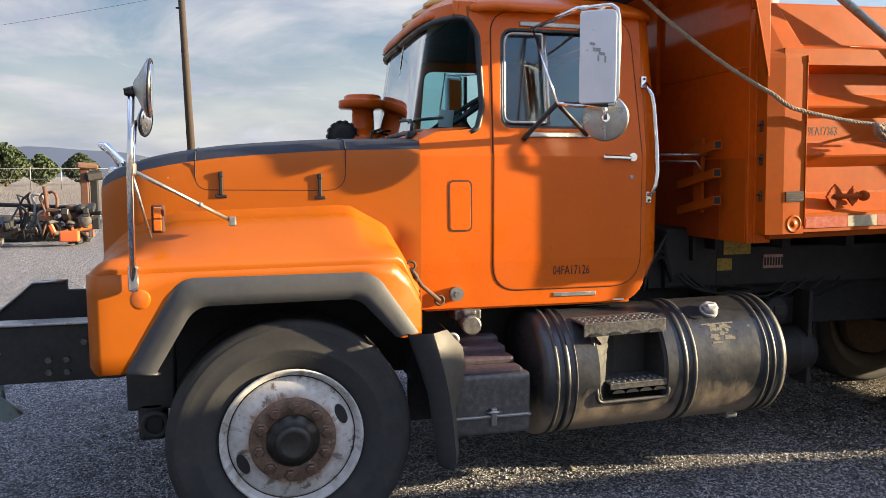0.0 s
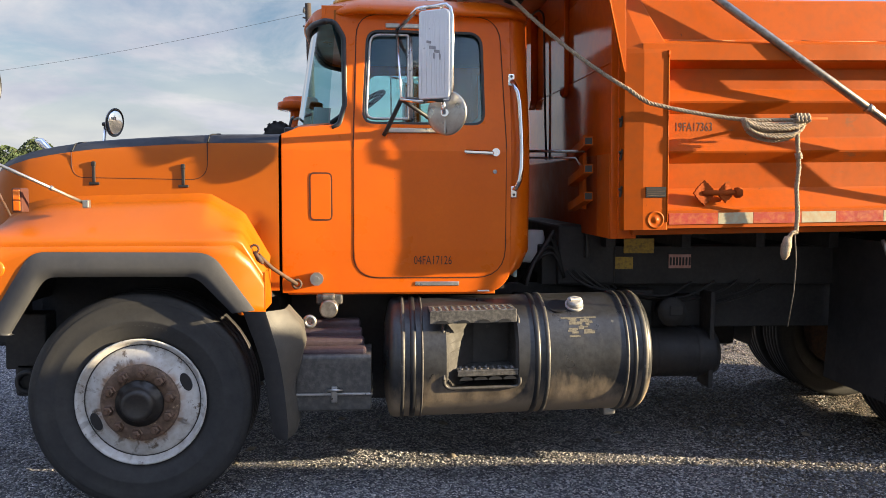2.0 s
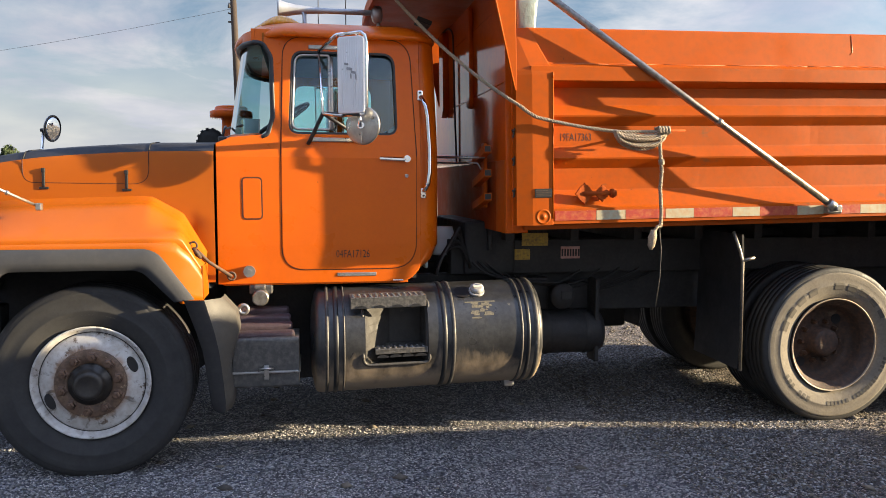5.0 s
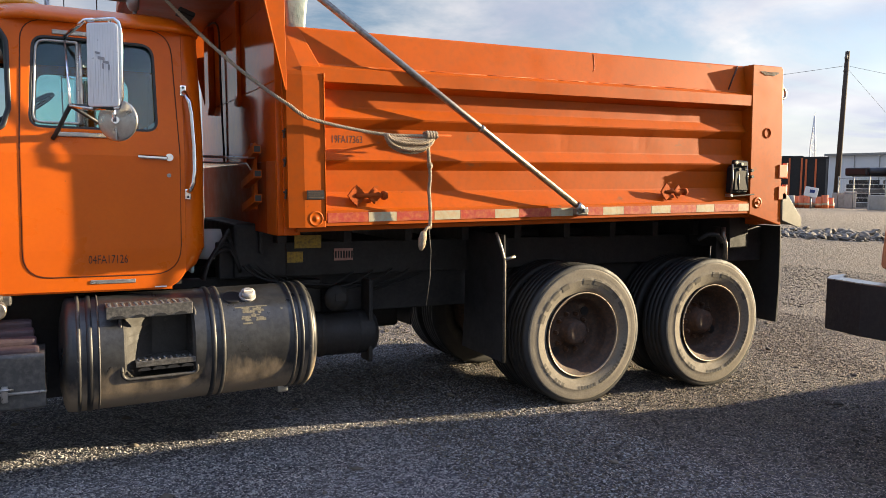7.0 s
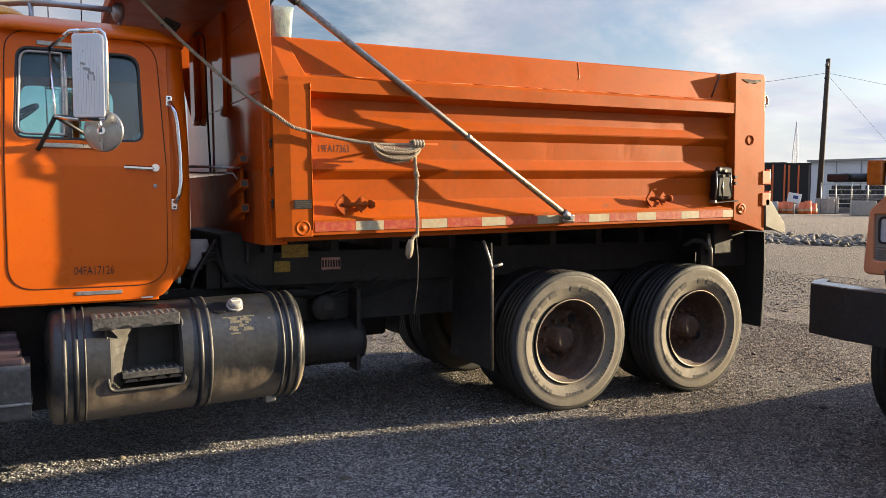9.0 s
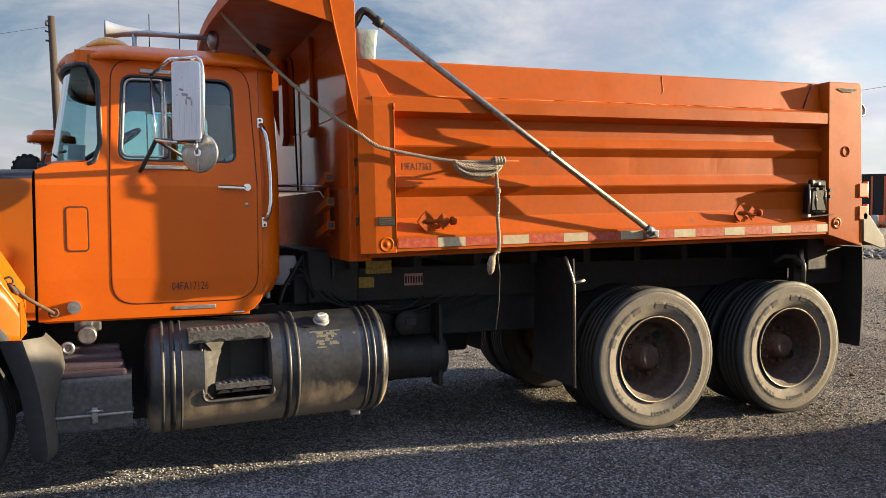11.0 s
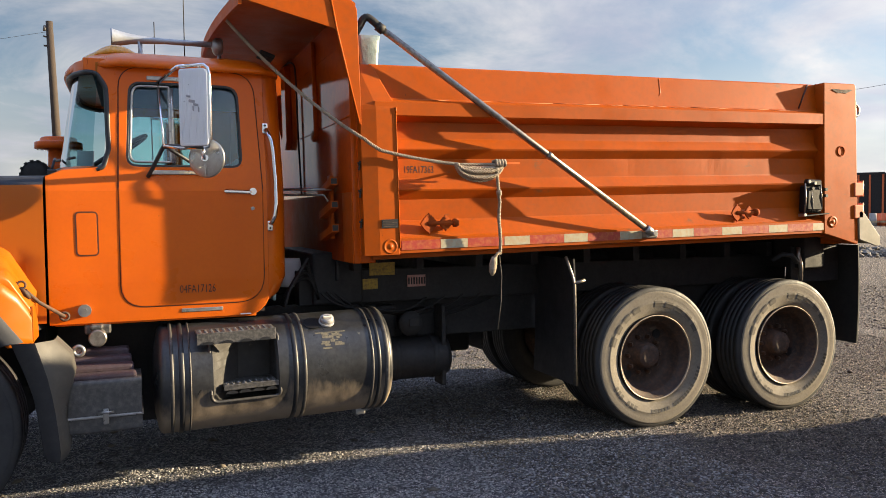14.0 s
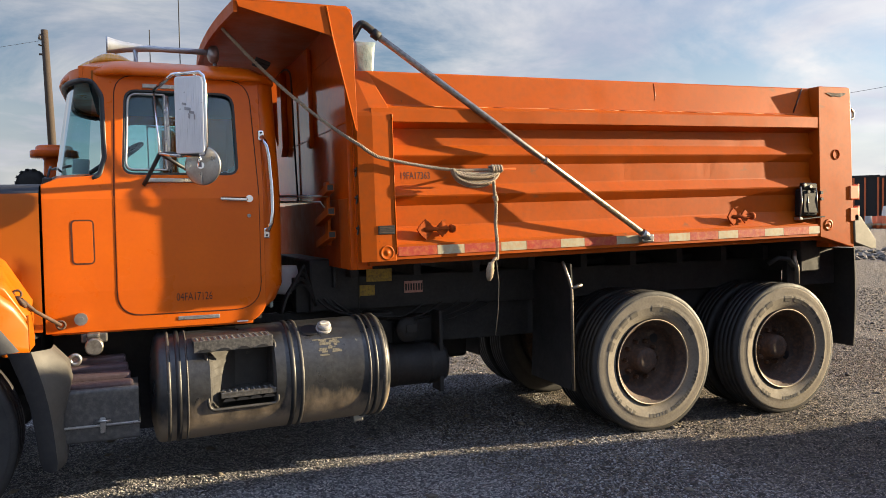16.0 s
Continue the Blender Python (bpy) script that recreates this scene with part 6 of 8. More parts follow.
def build_boxes():
    bm = B()
    outline = rounded([(0.0, 0.45, 0.02), (0.0, 0.745, 0.03), (0.40, 0.72, 0.10), (0.42, 0.66, 0.03), (0.42, 0.45, 0.02)])
    loft(bm, [[(x, -0.02 + u, v) for u, v in outline] for x in (0.752, 0.76, 1.115, 1.125)], caps=True, smooth=False)
    bb = part("battery_box", bm, BOX_GREY, truck, "dirty grey battery box behind the front wheel")
    part("lid_edge", box(B(), 0.745, 1.132, -0.032, 0.40, 0.535, 0.548, 0.004), STEEL, bb, "worn steel lid edge")
    bm = B()
    box(bm, 0.925, 0.955, -0.045, -0.02, 0.50, 0.585, 0.006)
    tube(bm, [(0.90, -0.04, 0.565), (0.94, -0.055, 0.57), (0.98, -0.04, 0.565)], 0.008, 6)
    part("latch", bm, STEEL, bb)
    for k in range(4):
        bm = B()
        box(bm, 0.735 + 0.004 * k, 1.10 - 0.012 * k, 0.0 + 0.09 * k, 0.105 + 0.09 * k, 0.725 + 0.03 * k, 0.768 + 0.033 * k, 0.016)
        part("lid_step", bm, HOSE, bb, "worn maroon stepped lid")
    part("back_plate", box(B(), 0.66, 1.34, 0.62, 0.64, 0.34, 1.02, 0.004), BLACK, truck)
    # valve, cap and horn under the cowl's edge
    bm = B()
    rod(bm, (0.90, 0.20, 0.945), (0.90, 0.34, 0.945), 0.046, 18)
    box(bm, 0.83, 0.97, 0.26, 0.40, 0.955, 1.01, 0.01)
    box(bm, 0.86, 0.93, 0.21, 0.30, 0.985, 1.015, 0.01)
    valve = part("brake_valve", bm, STEP_DARK, truck, "grimy steel air valve under the cab sill")
    part("valve_cap", lathe(B(), [(0.050, 0.215), (0.050, 0.195), (0.042, 0.188)], (0.90, 0, 0.94), seg=16), PIPE, valve)
    bm = lathe(B(), [(0.026 + 0.012 * math.cos(radians(a)), 0.012 * math.sin(radians(a))) for a in range(0, 360, 45)], (0.80, 0.20, 0.875), seg=20, closed=True)
    part("hose_ring", bm, STEEL, valve)
    # hood strap
    bm = B()
    tube(bm, [(0.565, 0.02, 1.245), (0.62, 0.10, 1.17), (0.735, 0.20, 1.075)], 0.010, 8)
    tube(bm, [(0.545, 0.0, 1.26), (0.575, -0.005, 1.225), (0.58, 0.03, 1.205)], 0.012, 8)
    lathe(bm, [(0.022 + 0.007 * math.cos(radians(a)), 0.007 * math.sin(radians(a))) for a in range(0, 360, 60)], (0.735, 0.20, 1.075), seg=14, closed=True)
    lathe(bm, [(0.020 + 0.006 * math.cos(radians(a)), 0.006 * math.sin(radians(a))) for a in range(0, 360, 60)], (0.55, -0.005, 1.275), seg=14, closed=True)
    part("hood_strap", bm, RIM_RUST, truck, "rusty hood hold-down hook")
    # air tanks and gear in the dark behind the fuel tank
    bm = B()
    lathe(bm, [(0.03, 2.66), (0.14, 2.68), (0.15, 2.72), (0.15, 3.16), (0.13, 3.20), (0.03, 3.22)], (0, 0.62, 0.60), axis="x", seg=32)
    for x in (2.80, 3.08):
        lathe(bm, [(0.152, x - 0.02), (0.158, x), (0.152, x + 0.02)], (0, 0.62, 0.60), axis="x", seg=32, ends=(False, False))
    box(bm, 3.13, 3.16, 0.50, 0.66, 0.40, 0.98, 0.006)
    part("air_tank", bm, BLACK, truck, "grimy black air tank on a bracket")
    bm = B()
    lathe(bm, [(0.02, 0.50), (0.085, 0.505), (0.09, 0.53), (0.06, 0.56), (0.06, 0.64)], (2.90, 0, 0.86), seg=24)
    box(bm, 2.88, 2.96, 0.492, 0.502, 0.84, 0.90, 0.004)
    part("relay_valve", bm, BLACK, truck, "round black relay valve")
    bm = B()
    box(bm, 2.62, 2.84, 0.64, 0.76, 0.74, 0.98, 0.02)
    part("valve_block", box(B(), 2.98, 3.14, 0.64, 0.78, 0.74, 0.94, 0.02), BLACK, truck)
    gear = part("valve_gear", bm, BLACK, truck, "grimy black air valves")
    for k in range(5):
        y, bm = 0.60 + 0.035 * k, B()
        x1 = 3.05 + 0.16 * k
        tube(bm, eased([(2.28 + 0.05 * k, y, 1.10), (2.36 + 0.05 * k, y - 0.02, 1.03), (2.5 + 0.05 * k, y - 0.03, 0.985 - 0.012 * k), (0.5 * (2.6 + x1), y - 0.03, 0.95 - 0.022 * k), (x1 - 0.12, y - 0.02, 0.965), (x1, y, 1.03)], 5), 0.008, 8)
        part("air_hose", bm, BLACK, gear)
    for x, z, w, h, m in ((2.615, 1.135, 0.20, 0.075, LABEL_YELLOW), (2.75, 1.24, 0.19, 0.09, LABEL_YELLOW), (3.01, 1.145, 0.14, 0.085, LABEL_PINK)):
        part("warning_label", box(B(), x - w / 2, x + w / 2, 0.690, 0.697, z - h / 2, z + h / 2, 0.001), m, truck, "faded warning label")
    bm = B()
    for k in range(7):
        box(bm, 2.945 + 0.02 * k, 2.957 + 0.02 * k, 0.6875, 0.6895, 1.12, 1.17)
    part("label_bars", bm, LABEL_DARK, truck)
    # the far side's tank and boxes close the view below the frame
    bm = B()
    lathe(bm, [(0.05, 1.2), (0.30, 1.22), (0.31, 1.25), (0.31, 2.5), (0.30, 2.53), (0.05, 2.55)], (0, 2.08, 0.70), axis="x", seg=28)
    part("far_fuel_tank", bm, BLACK, truck)
    part("far_battery_box", box(B(), 2.62, 3.9, 1.75, 2.35, 0.40, 1.0, 0.03), BLACK, truck)
    part("hoist_valve_box", box(B(), 2.24, 2.60, 0.66, 1.80, 1.0, 1.37, 0.02), BLACK, truck, "black hoist valve housing")
    bm = B()
    for k in range(4):
        tube(bm, eased([(2.02, 0.52 + 0.06 * k, 1.02), (2.08 + 0.03 * k, 0.56, 1.16 + 0.05 * k), (2.20, 0.62, 1.20 + 0.03 * k), (2.28, 0.66, 1.05)]), 0.011, 6)
    part("air_line", bm, BLACK, truck)
    # white cylinder stands in for the bright background showing through this gap
    part("filter_can", lathe(B(), [(0.075, 1.12), (0.08, 1.14), (0.08, 1.28), (0.07, 1.32)], (2.14, 0.95, 0), axis="z", seg=20), PAPER, truck, "white cylinder in place of the bright gap behind the cab")
    # exhaust and driveline shapes in the gap
    bm = B()
    lathe(bm, [(0.07, 1.0), (0.07, 2.26), (0.062, 2.31), (0.04, 2.345), (0.01, 2.355)], (2.08, 2.02, 0), axis="z", seg=20)
    box(bm, 2.02, 2.20, 1.90, 2.16, 1.02, 1.62, 0.03)
    part("exhaust_stack", bm, BLACK, truck, "dark exhaust stack behind the cab")
    # mud flaps, with a bent rod at the front pair's edge
    for x, z0, z1, y0 in ((3.967, 0.405, 1.30, 0.11), (6.80, 0.49, 1.33, 0.17)):
        for far in (False, True):
            f = (lambda y: mirrored(y)) if far else (lambda y: y)
            bm, rings = B(), []
            for k in range(9):
                z = z0 + (z1 - z0) * k / 8
                bend = 0.03 * math.sin(2.2 * k / 8 + 0.4)
                rings.append([(x + bend - 0.006, f(y0), z), (x + bend + 0.006, f(y0), z), (x + bend + 0.006 + 0.02, f(y0 + 0.62), z), (x + bend - 0.006 + 0.02, f(y0 + 0.62), z)])
            loft(bm, rings, caps=True, smooth=False)
            flap = part("mud_flap", bm, FLAP, truck, "black rubber mud flap")
            if x < 5 and not far:
                bm = B()
                tube(bm, [(x - 0.055, y0 - 0.005, 1.32), (x - 0.01, y0 - 0.01, 1.20), (x + 0.012, y0 - 0.012, 1.12), (x + 0.02, y0 - 0.012, 0.40)], 0.011, 8)
                tube(bm, [(x + 0.012, y0 - 0.012, 1.13), (x + 0.09, y0 - 0.02, 1.15)], 0.012, 8)
                part("flap_rod", bm, PIPE, flap, "pale bent steel rod")
    bm = B()
    tube(bm, [(6.19, 0.22, 1.32), (6.17, 0.20, 1.26), (6.20, 0.20, 1.18), (6.20, 0.20, 1.05)], 0.018, 8)
    part("hose_end", bm, PIPE, truck)
    # unseen plate added between the rear flaps, bounds the sun under the truck
    part("tow_plate", box(B(), 6.72, 6.76, 0.80, 1.64, 0.51, 1.02, 0.01), BLACK, truck, "unseen black plate blocking low sun between the rear flaps")
    bm = B()
    box(bm, 6.24, 6.78, 0.34, 0.40, 1.02, 1.32, 0.006)
    tube(bm, [(5.95, 0.26, 1.22), (6.02, 0.22, 1.27), (6.10, 0.20, 1.26), (6.16, 0.20, 1.20)], 0.020, 8)
    part("flap_hanger", bm, BLACK, truck, "black hanger plate and hose over the rear wheel")


build_boxes()

# ---- the dump body ----
TILT = Matrix.Translation((2.44, 0, 1.372)) @ Matrix.Rotation(radians(-1.06), 4, "Y")


def tilt(bm):
    bmesh.ops.transform(bm, matrix=TILT, verts=bm.verts[:])
    return bm


def dump_part(name, bm, material, parent, label=""):
    return part(name, tilt(bm), material, parent, label)


def build_dump():
    L = 4.13
    floor = box(B(), 0.05, L - 0.02, 0.06, 2.38, -0.03, 0.03, 0.004)
    dump = dump_part("dump_body", floor, ORANGE_BODY, truck, "orange steel dump body with horizontal ribs")
    # pressed sides: the section runs up, each rib leaning out over a dark undercut
    prof = [(0.02, 0.0), (0.005, 0.006), (0.005, 0.098), (0.020, 0.107), (0.092, 0.200), (0.098, 0.212), (0.100, 0.343), (0.060, 0.397), (0.057, 0.407), (0.096, 0.472), (0.098, 0.480), (0.100, 0.602), (0.060, 0.656), (0.057, 0.666), (0.096, 0.727), (0.098, 0.735), (0.100, 0.836),
            (0.010, 0.862), (0.002, 0.869), (0.003, 0.950), (0.062, 0.974), (0.070, 0.985), (0.098, 1.186), (0.105, 1.195), (0.16, 1.195), (0.17, 0.0)]
    for far in (False, True):
        f = (lambda y: mirrored(y)) if far else (lambda y: y)
        bm, rings = B(), []
        xs = [0.08 + 0.06 * k for k in range(63)]
        for x in xs:
            ring = []
            for y, z in prof:
                dent = 0.0
                if 0.1 < z < 0.9 and y < 0.12:
                    dent = 0.003 * noise.noise((x * 1.2, z * 3, 0.3)) + 0.0015 * noise.noise((x * 5, z * 9, 1.3))
                    for dx, dz, k in ((2.02, 0.55, 0.005), (2.74, 0.57, 0.004), (3.05, 0.78, 0.004)):
                        dent += k * math.exp(-((x - dx) / 0.07) ** 2 - ((z - dz) / 0.06) ** 2)
                if x < 0.62 and 0.45 < z < 0.62:
                    dent = 0.0
                ring.append((x, f(y + dent), z))
            rings.append(ring)
        loft(bm, rings, caps=True, smooth=False)
        wall = dump_part("side_wall", bm, ORANGE_BODY, dump, "dented orange side wall with pressed ribs")
        # front corner post with chamfered edge and leaning top
        bm = B()
        out = [(-0.012, 0.012), (0.085, 0.0), (0.21, 0.0), (0.215, 0.006), (0.215, 0.12), (-0.012, 0.12)]
        top = [(0.0, 0.10), (0.0, 0.095), (0.085, 0.095), (0.095, 0.097), (0.095, 0.14), (0.0, 0.14)]
        loft(bm, [[(x, f(y), 0.0) for x, y in out], [(x, f(y), 0.90) for x, y in out], [(x + 0.0, f(y + 0.003), 0.925) for x, y in out], [(x, f(y), 1.190) for x, y in top]], caps=True, smooth=False)
        post = dump_part("front_post", bm, ORANGE_BODY, dump, "orange front corner post")
        # rear post
        bm = B()
        plate(bm, rounded([(3.80, 0.0), (3.83, -0.005), (4.155, -0.095), (4.16, -0.09), (4.135, 1.19, 0.03), (3.80, 1.19, 0.004)]), [], 0.20, lambda u, v, w: Vector((u, f(0.10 + w), v)), 0.006)
        rear = dump_part("rear_post", bm, ORANGE_BODY, dump, "orange rear corner post")
        bm = B()
        lathe(bm, [(0.042, 0.004), (0.042, -0.004), (0.034, -0.006), (0.032, 0.0)], (3.975, f(0.0), 0.655), seg=26, ends=(False, False))
        dump_part("post_hole", bm, RED_STEEL, rear)
        if not far:
            rust = [(3.985 + 0.085 * math.cos(a) * (1 + 0.4 * math.sin(3 * a)), 1.132 + 0.024 * math.sin(a) * (1 + 0.5 * math.cos(2 * a))) for a in [2 * math.pi * k / 20 for k in range(20)]]
            dump_part("rust_hole", plate(B(), rust, [], 0.003, lambda u, v, w: Vector((u, -0.0025 + w, v))), RIM_RUST, rear, "rusted-through patch")
        bm = B()
        lathe(bm, [(0.048, f(0.002)), (0.046, f(-0.004)), (0.030, f(-0.005)), (0.028, f(-0.002)), (0.012, f(-0.010)), (0.0, f(-0.012))], (3.885, 0, 0.09), seg=24)
        dump_part("post_marker", bm, ORANGE_BODY, rear)
        if far:
            continue
        # marker, data plate and clamps of the near front post
        bm = B()
        lathe(bm, [(0.046, 0.002), (0.046, -0.002), (0.038, -0.003), (0.036, -0.001), (0.014, -0.001), (0.012, -0.004), (0.0, -0.005)], (0.152, 0, 0.052), seg=26)
        dump_part("post_marker", bm, ORANGE_BODY, post, "orange painted round marker light")
        dump_part("data_plate", box(B(), 0.098, 0.205, -0.004, 0.002, 0.168, 0.222, 0.001), LABEL_DARK, post, "small dark data plate")
        bm = B()
        for k in range(4):
            box(bm, 0.106, 0.20 - 0.02 * (k % 2), -0.0052, -0.0042, 0.176 + 0.011 * k, 0.180 + 0.011 * k)
        dump_part("plate_bars", bm, RIM_RUST, post)
        for z in (0.08, 0.27, 0.44):
            bm = B()
            turned_box(bm, (0.010, 0.016, 0.06), pose(-0.018, 0.045, z + 0.12, 0, 10, 0), 0.003)
            turned_box(bm, (0.05, 0.014, 0.010), pose(-0.022, 0.050, z + 0.13, 0, 10, 70), 0.002)
            dump_part("clamp", bm, HUB_DARK, post)
        bm = B()
        tube(bm, [(0.213, -0.002, z) for z in (0.88, 0.90, 0.915)], 0.006, 6)
        tube(bm, [(0.213, -0.002, z) for z in (0.04, 0.5, 0.88)], 0.004, 6)
        dump_part("weld_bead", bm, ORANGE_BODY, post)
        # reflective tape along the bottom rail
        x, k = 0.225, 0
        while x < 3.79:
            w = (0.265 if k % 2 == 0 else 0.19)
            x2 = min(x + w, 3.79)
            dump_part("tape", box(B(), x, x2 - 0.002, 0.0005, 0.0045, 0.026, 0.084), TAPE_RED if k % 2 == 0 else TAPE_WHITE, wall, "red reflective tape" if k % 2 == 0 else "white reflective tape")
            x, k = x2, k + 1
        bm = B()
        lettering(bm, "19FA17363", 0.066, lambda u, v, w: Vector((0.284 + u, 0.0980 + 0.0164 * v - w, 0.513 + v)), 0.69, 0.0004)
        dump_part("fleet_number", bm, INK, wall, "dark stencilled fleet number")
        # lugs
        for x in (0.42, 2.925):
            bm = B()
            for dx, half, teeth, yaw in ((0.0, 0.064, 8, -80), (0.115, 0.050, 6, -80)):
                turn = Matrix.Rotation(radians(yaw), 3, "Z")
                edge = []
                for k in range(4 * teeth):
                    a = math.pi / 2 + 2 * math.pi * k / (4 * teeth)
                    rr = half / (0.35 + 0.65 * (abs(math.cos(a)) + abs(math.sin(a)))) * (0.91 if k % 2 else 1.0)
                    edge.append((rr * math.cos(a), rr * math.sin(a)))
                hole = [(0.017 * math.cos(2 * math.pi * k / 12), 0.017 * math.sin(2 * math.pi * k / 12)) for k in range(12)]
                plate(bm, edge, [hole], 0.012, lambda u, v, w, dx=dx, turn=turn: Vector((x + dx, 0.022, 0.187)) + turn @ Vector((w, u, 0)) + Vector((0, 0, v)), 0.002)
            rod(bm, (x - 0.01, 0.018, 0.187), (x + 0.185, 0.018, 0.187), 0.014, 10)
            lathe(bm, [(0.016, x + 0.165), (0.027, x + 0.168), (0.029, x + 0.182), (0.026, x + 0.198), (0.010, x + 0.204)], (0, 0.018, 0.187), axis="x", seg=14)
            turned_box(bm, (0.10, 0.014, 0.03), pose(x + 0.06, 0.05, 0.125, 0, -8, 0), 0.004)
            dump_part("chain_lug", bm, RED_STEEL, wall, "rusty orange tie-down lug")
        # black tail light box
        bm = B()
        turned_box(bm, (0.185, 0.07, 0.215), pose(3.668, 0.02, 0.275, 0, 3, 0), 0.014)
        turned_box(bm, (0.15, 0.05, 0.05), pose(3.672, 0.0, 0.405, 0, 3, 0), 0.01)
        turned_box(bm, (0.26, 0.04, 0.010), pose(3.70, 0.0, 0.152, 0, -3, 0), 0.002)
        turned_box(bm, (0.15, 0.012, 0.16), pose(3.672, -0.020, 0.272, 0, 3, 0), 0.004)
        lamp = dump_part("work_lamp", bm, LAMP_SHADED_BLACK, wall, "black boxed work lamp on the side wall")
        for dx, dz in ((-0.060, 0.115), (0.0, 0.10), (-0.025, 0.06), (0.115, 0.05), (0.118, 0.0)):
            dump_part("lamp_bolt", lathe(B(), [(0.013, -0.012), (0.013, 0.012)], (3.668 + dx, -0.022, 0.30 + dz), seg=10), STEEL if dz > 0.09 else HUB_DARK, lamp)
        for x0, x1, za, zb, r in ((3.572, 3.560, 0.40, 0.16, 0.007), (3.640, 3.645, 0.36, 0.17, 0.005), (3.735, 3.745, 0.40, 0.19, 0.005)):
            dump_part("lamp_bracket", tube(B(), [(x0, -0.020, za), (x0, -0.027, 0.5 * (za + zb)), (x1, -0.022, zb)], r, 6), PIPE, lamp)
        dump_part("lamp_foot", box(B(), 3.548, 3.575, -0.03, 0.03, 0.140, 0.165, 0.004), STEEL, lamp)
        bm = B()
        tube(bm, [(2.28, 0.097, 1.185), (2.28, 0.082, 1.075), (2.265, 0.080, 1.06)], 0.0025, 5)
        dump_part("weld_seam", bm, ORANGE_OLD, wall)
        random.seed(77)
        x = 0.24
        while x < 3.55:
            ln = random.uniform(0.10, 0.42)
            dump_part("worn_crease", tube(B(), [(x + ln * q, 0.064 + random.uniform(-0.002, 0.001), 0.977 + random.uniform(-0.003, 0.004)) for q in (0, 0.3, 0.6, 1)], [0.002, random.uniform(0.0015, 0.003), random.uniform(0.0015, 0.003), 0.001], 6), CREASE, wall)
            x += ln + random.uniform(0.0, 0.06)
        dump_part("gusset_edge", tube(B(), [(3.60, 0.070, 0.995), (3.72, 0.094, 1.188)], 0.007, 6), SEAM, wall)
    dump_part("rear_bolster", box(B(), 3.84, 4.06, 0.24, 2.20, -0.30, -0.03, 0.01), BLACK, dump, "black rear hinge bolster")
    dump_part("rear_apron", box(B(), 4.02, 4.12, 0.12, 2.32, -0.10, -0.03, 0.004), ORANGE_BODY, dump)
    # front wall with its uprights
    bm = B()
    box(bm, -0.055, -0.015, 0.10, 2.58, -0.05, 1.34, 0.004)
    box(bm, -0.02, 0.08, 0.09, 0.12, -0.05, 1.16, 0.004)
    box(bm, -0.02, 0.08, 2.32, 2.35, -0.05, 1.16, 0.004)
    front = dump_part("front_wall", bm, ORANGE_GLOSS, dump, "glossy dark orange front bulkhead")
    # shallow channel uprights, the far one ending in a point
    for y, w, z0, tip, d in ((2.02, 0.08, 0.82, 0.07, 0.050), (1.04, 0.055, 0.80, 0.02, 0.030)):
        bm = B()
        plate(bm, [(y - w, z0 + tip), (y, z0), (y + w, z0 + tip), (y + w, 1.50), (y - w, 1.50)], [], d, lambda u, v, w, d=d: Vector((-0.056 - 0.5 * d + w, u, v)), 0.005)
        dump_part("upright", bm, ORANGE_GLOSS, front)
    dump_part("conduit", tube(B(), eased([(-0.075, 2.30, 1.52), (-0.075, 1.95, 1.53), (-0.075, 1.70, 1.48), (-0.075, 1.62, 1.36), (-0.075, 1.60, 0.9), (-0.068, 1.585, 0.42)]), 0.008, 8), SEAM, front, "dark conduit down the bulkhead")
    # lower wall in two tones: darker orange inboard, brighter body orange at the corner
    dump_part("lower_panel", box(B(), -0.060, -0.054, 0.345, 2.57, -0.05, 0.40, 0.003), MAROON, front, "darker orange sheet over the lower bulkhead")
    dump_part("corner_panel", box(B(), -0.061, -0.054, 0.11, 0.34, -0.05, 0.40, 0.003), ORANGE_BODY, front, "brighter orange sheet at the bulkhead's corner")
    dump_part("weld_seam", tube(B(), [(-0.057, 0.12 + 0.22 * k, 0.87 + 0.002 * math.sin(2.0 * k)) for k in range(11)], 0.005, 6), ORANGE_GLOSS, front)
    dump_part("sill_leg", box(B(), -0.045, -0.020, 0.62, 0.70, -0.20, -0.052, 0.006), BLACK, front)
    # ladder rungs: square tubes with open ends
    for z in (0.475, 0.325, 0.175):
        bm = B()
        y0, y1, h = 0.26, 0.62, 0.024
        ring_o = [(-0.13 - h, z - h), (-0.13 + h, z - h), (-0.13 + h, z + h), (-0.13 - h, z + h)]
        ring_i = [(-0.13 + (x + 0.13) * 0.75, z + (zz - z) * 0.75) for x, zz in ring_o]
        dip = 0.07      # each rung runs down towards its far end
        loft(bm, [[(x, y1, zz - dip) for x, zz in ring_o], [(x, y0, zz) for x, zz in ring_o], [(x, y0, zz) for x, zz in ring_i], [(x, y1, zz - dip) for x, zz in ring_i]], smooth=False)
        rung = dump_part("rung", bm, ORANGE_BODY, front, "square tube rung with an open end")
        dump_part("open_end", box(B(), -0.149, -0.111, 0.2595, 0.266, z - 0.017, z + 0.017), GASKET, rung)
    dump_part("rung_bar", box(B(), -0.112, -0.09, 0.44, 0.52, 0.10, 0.52, 0.003), ORANGE_BODY, front)
    bm = B()
    tube(bm, [(-0.40, 0.55, 0.435), (-0.12, 0.38, 0.425)], 0.008, 6)
    tube(bm, [(-0.40, 0.60, 0.40), (-0.16, 0.42, 0.39), (-0.14, 0.40, 0.35)], 0.006, 6)
    dump_part("steel_line", bm, STEEL, front)
    # cab guard: roof sheet with folded front and side flanges
    bm = B()
    zt = 1.56
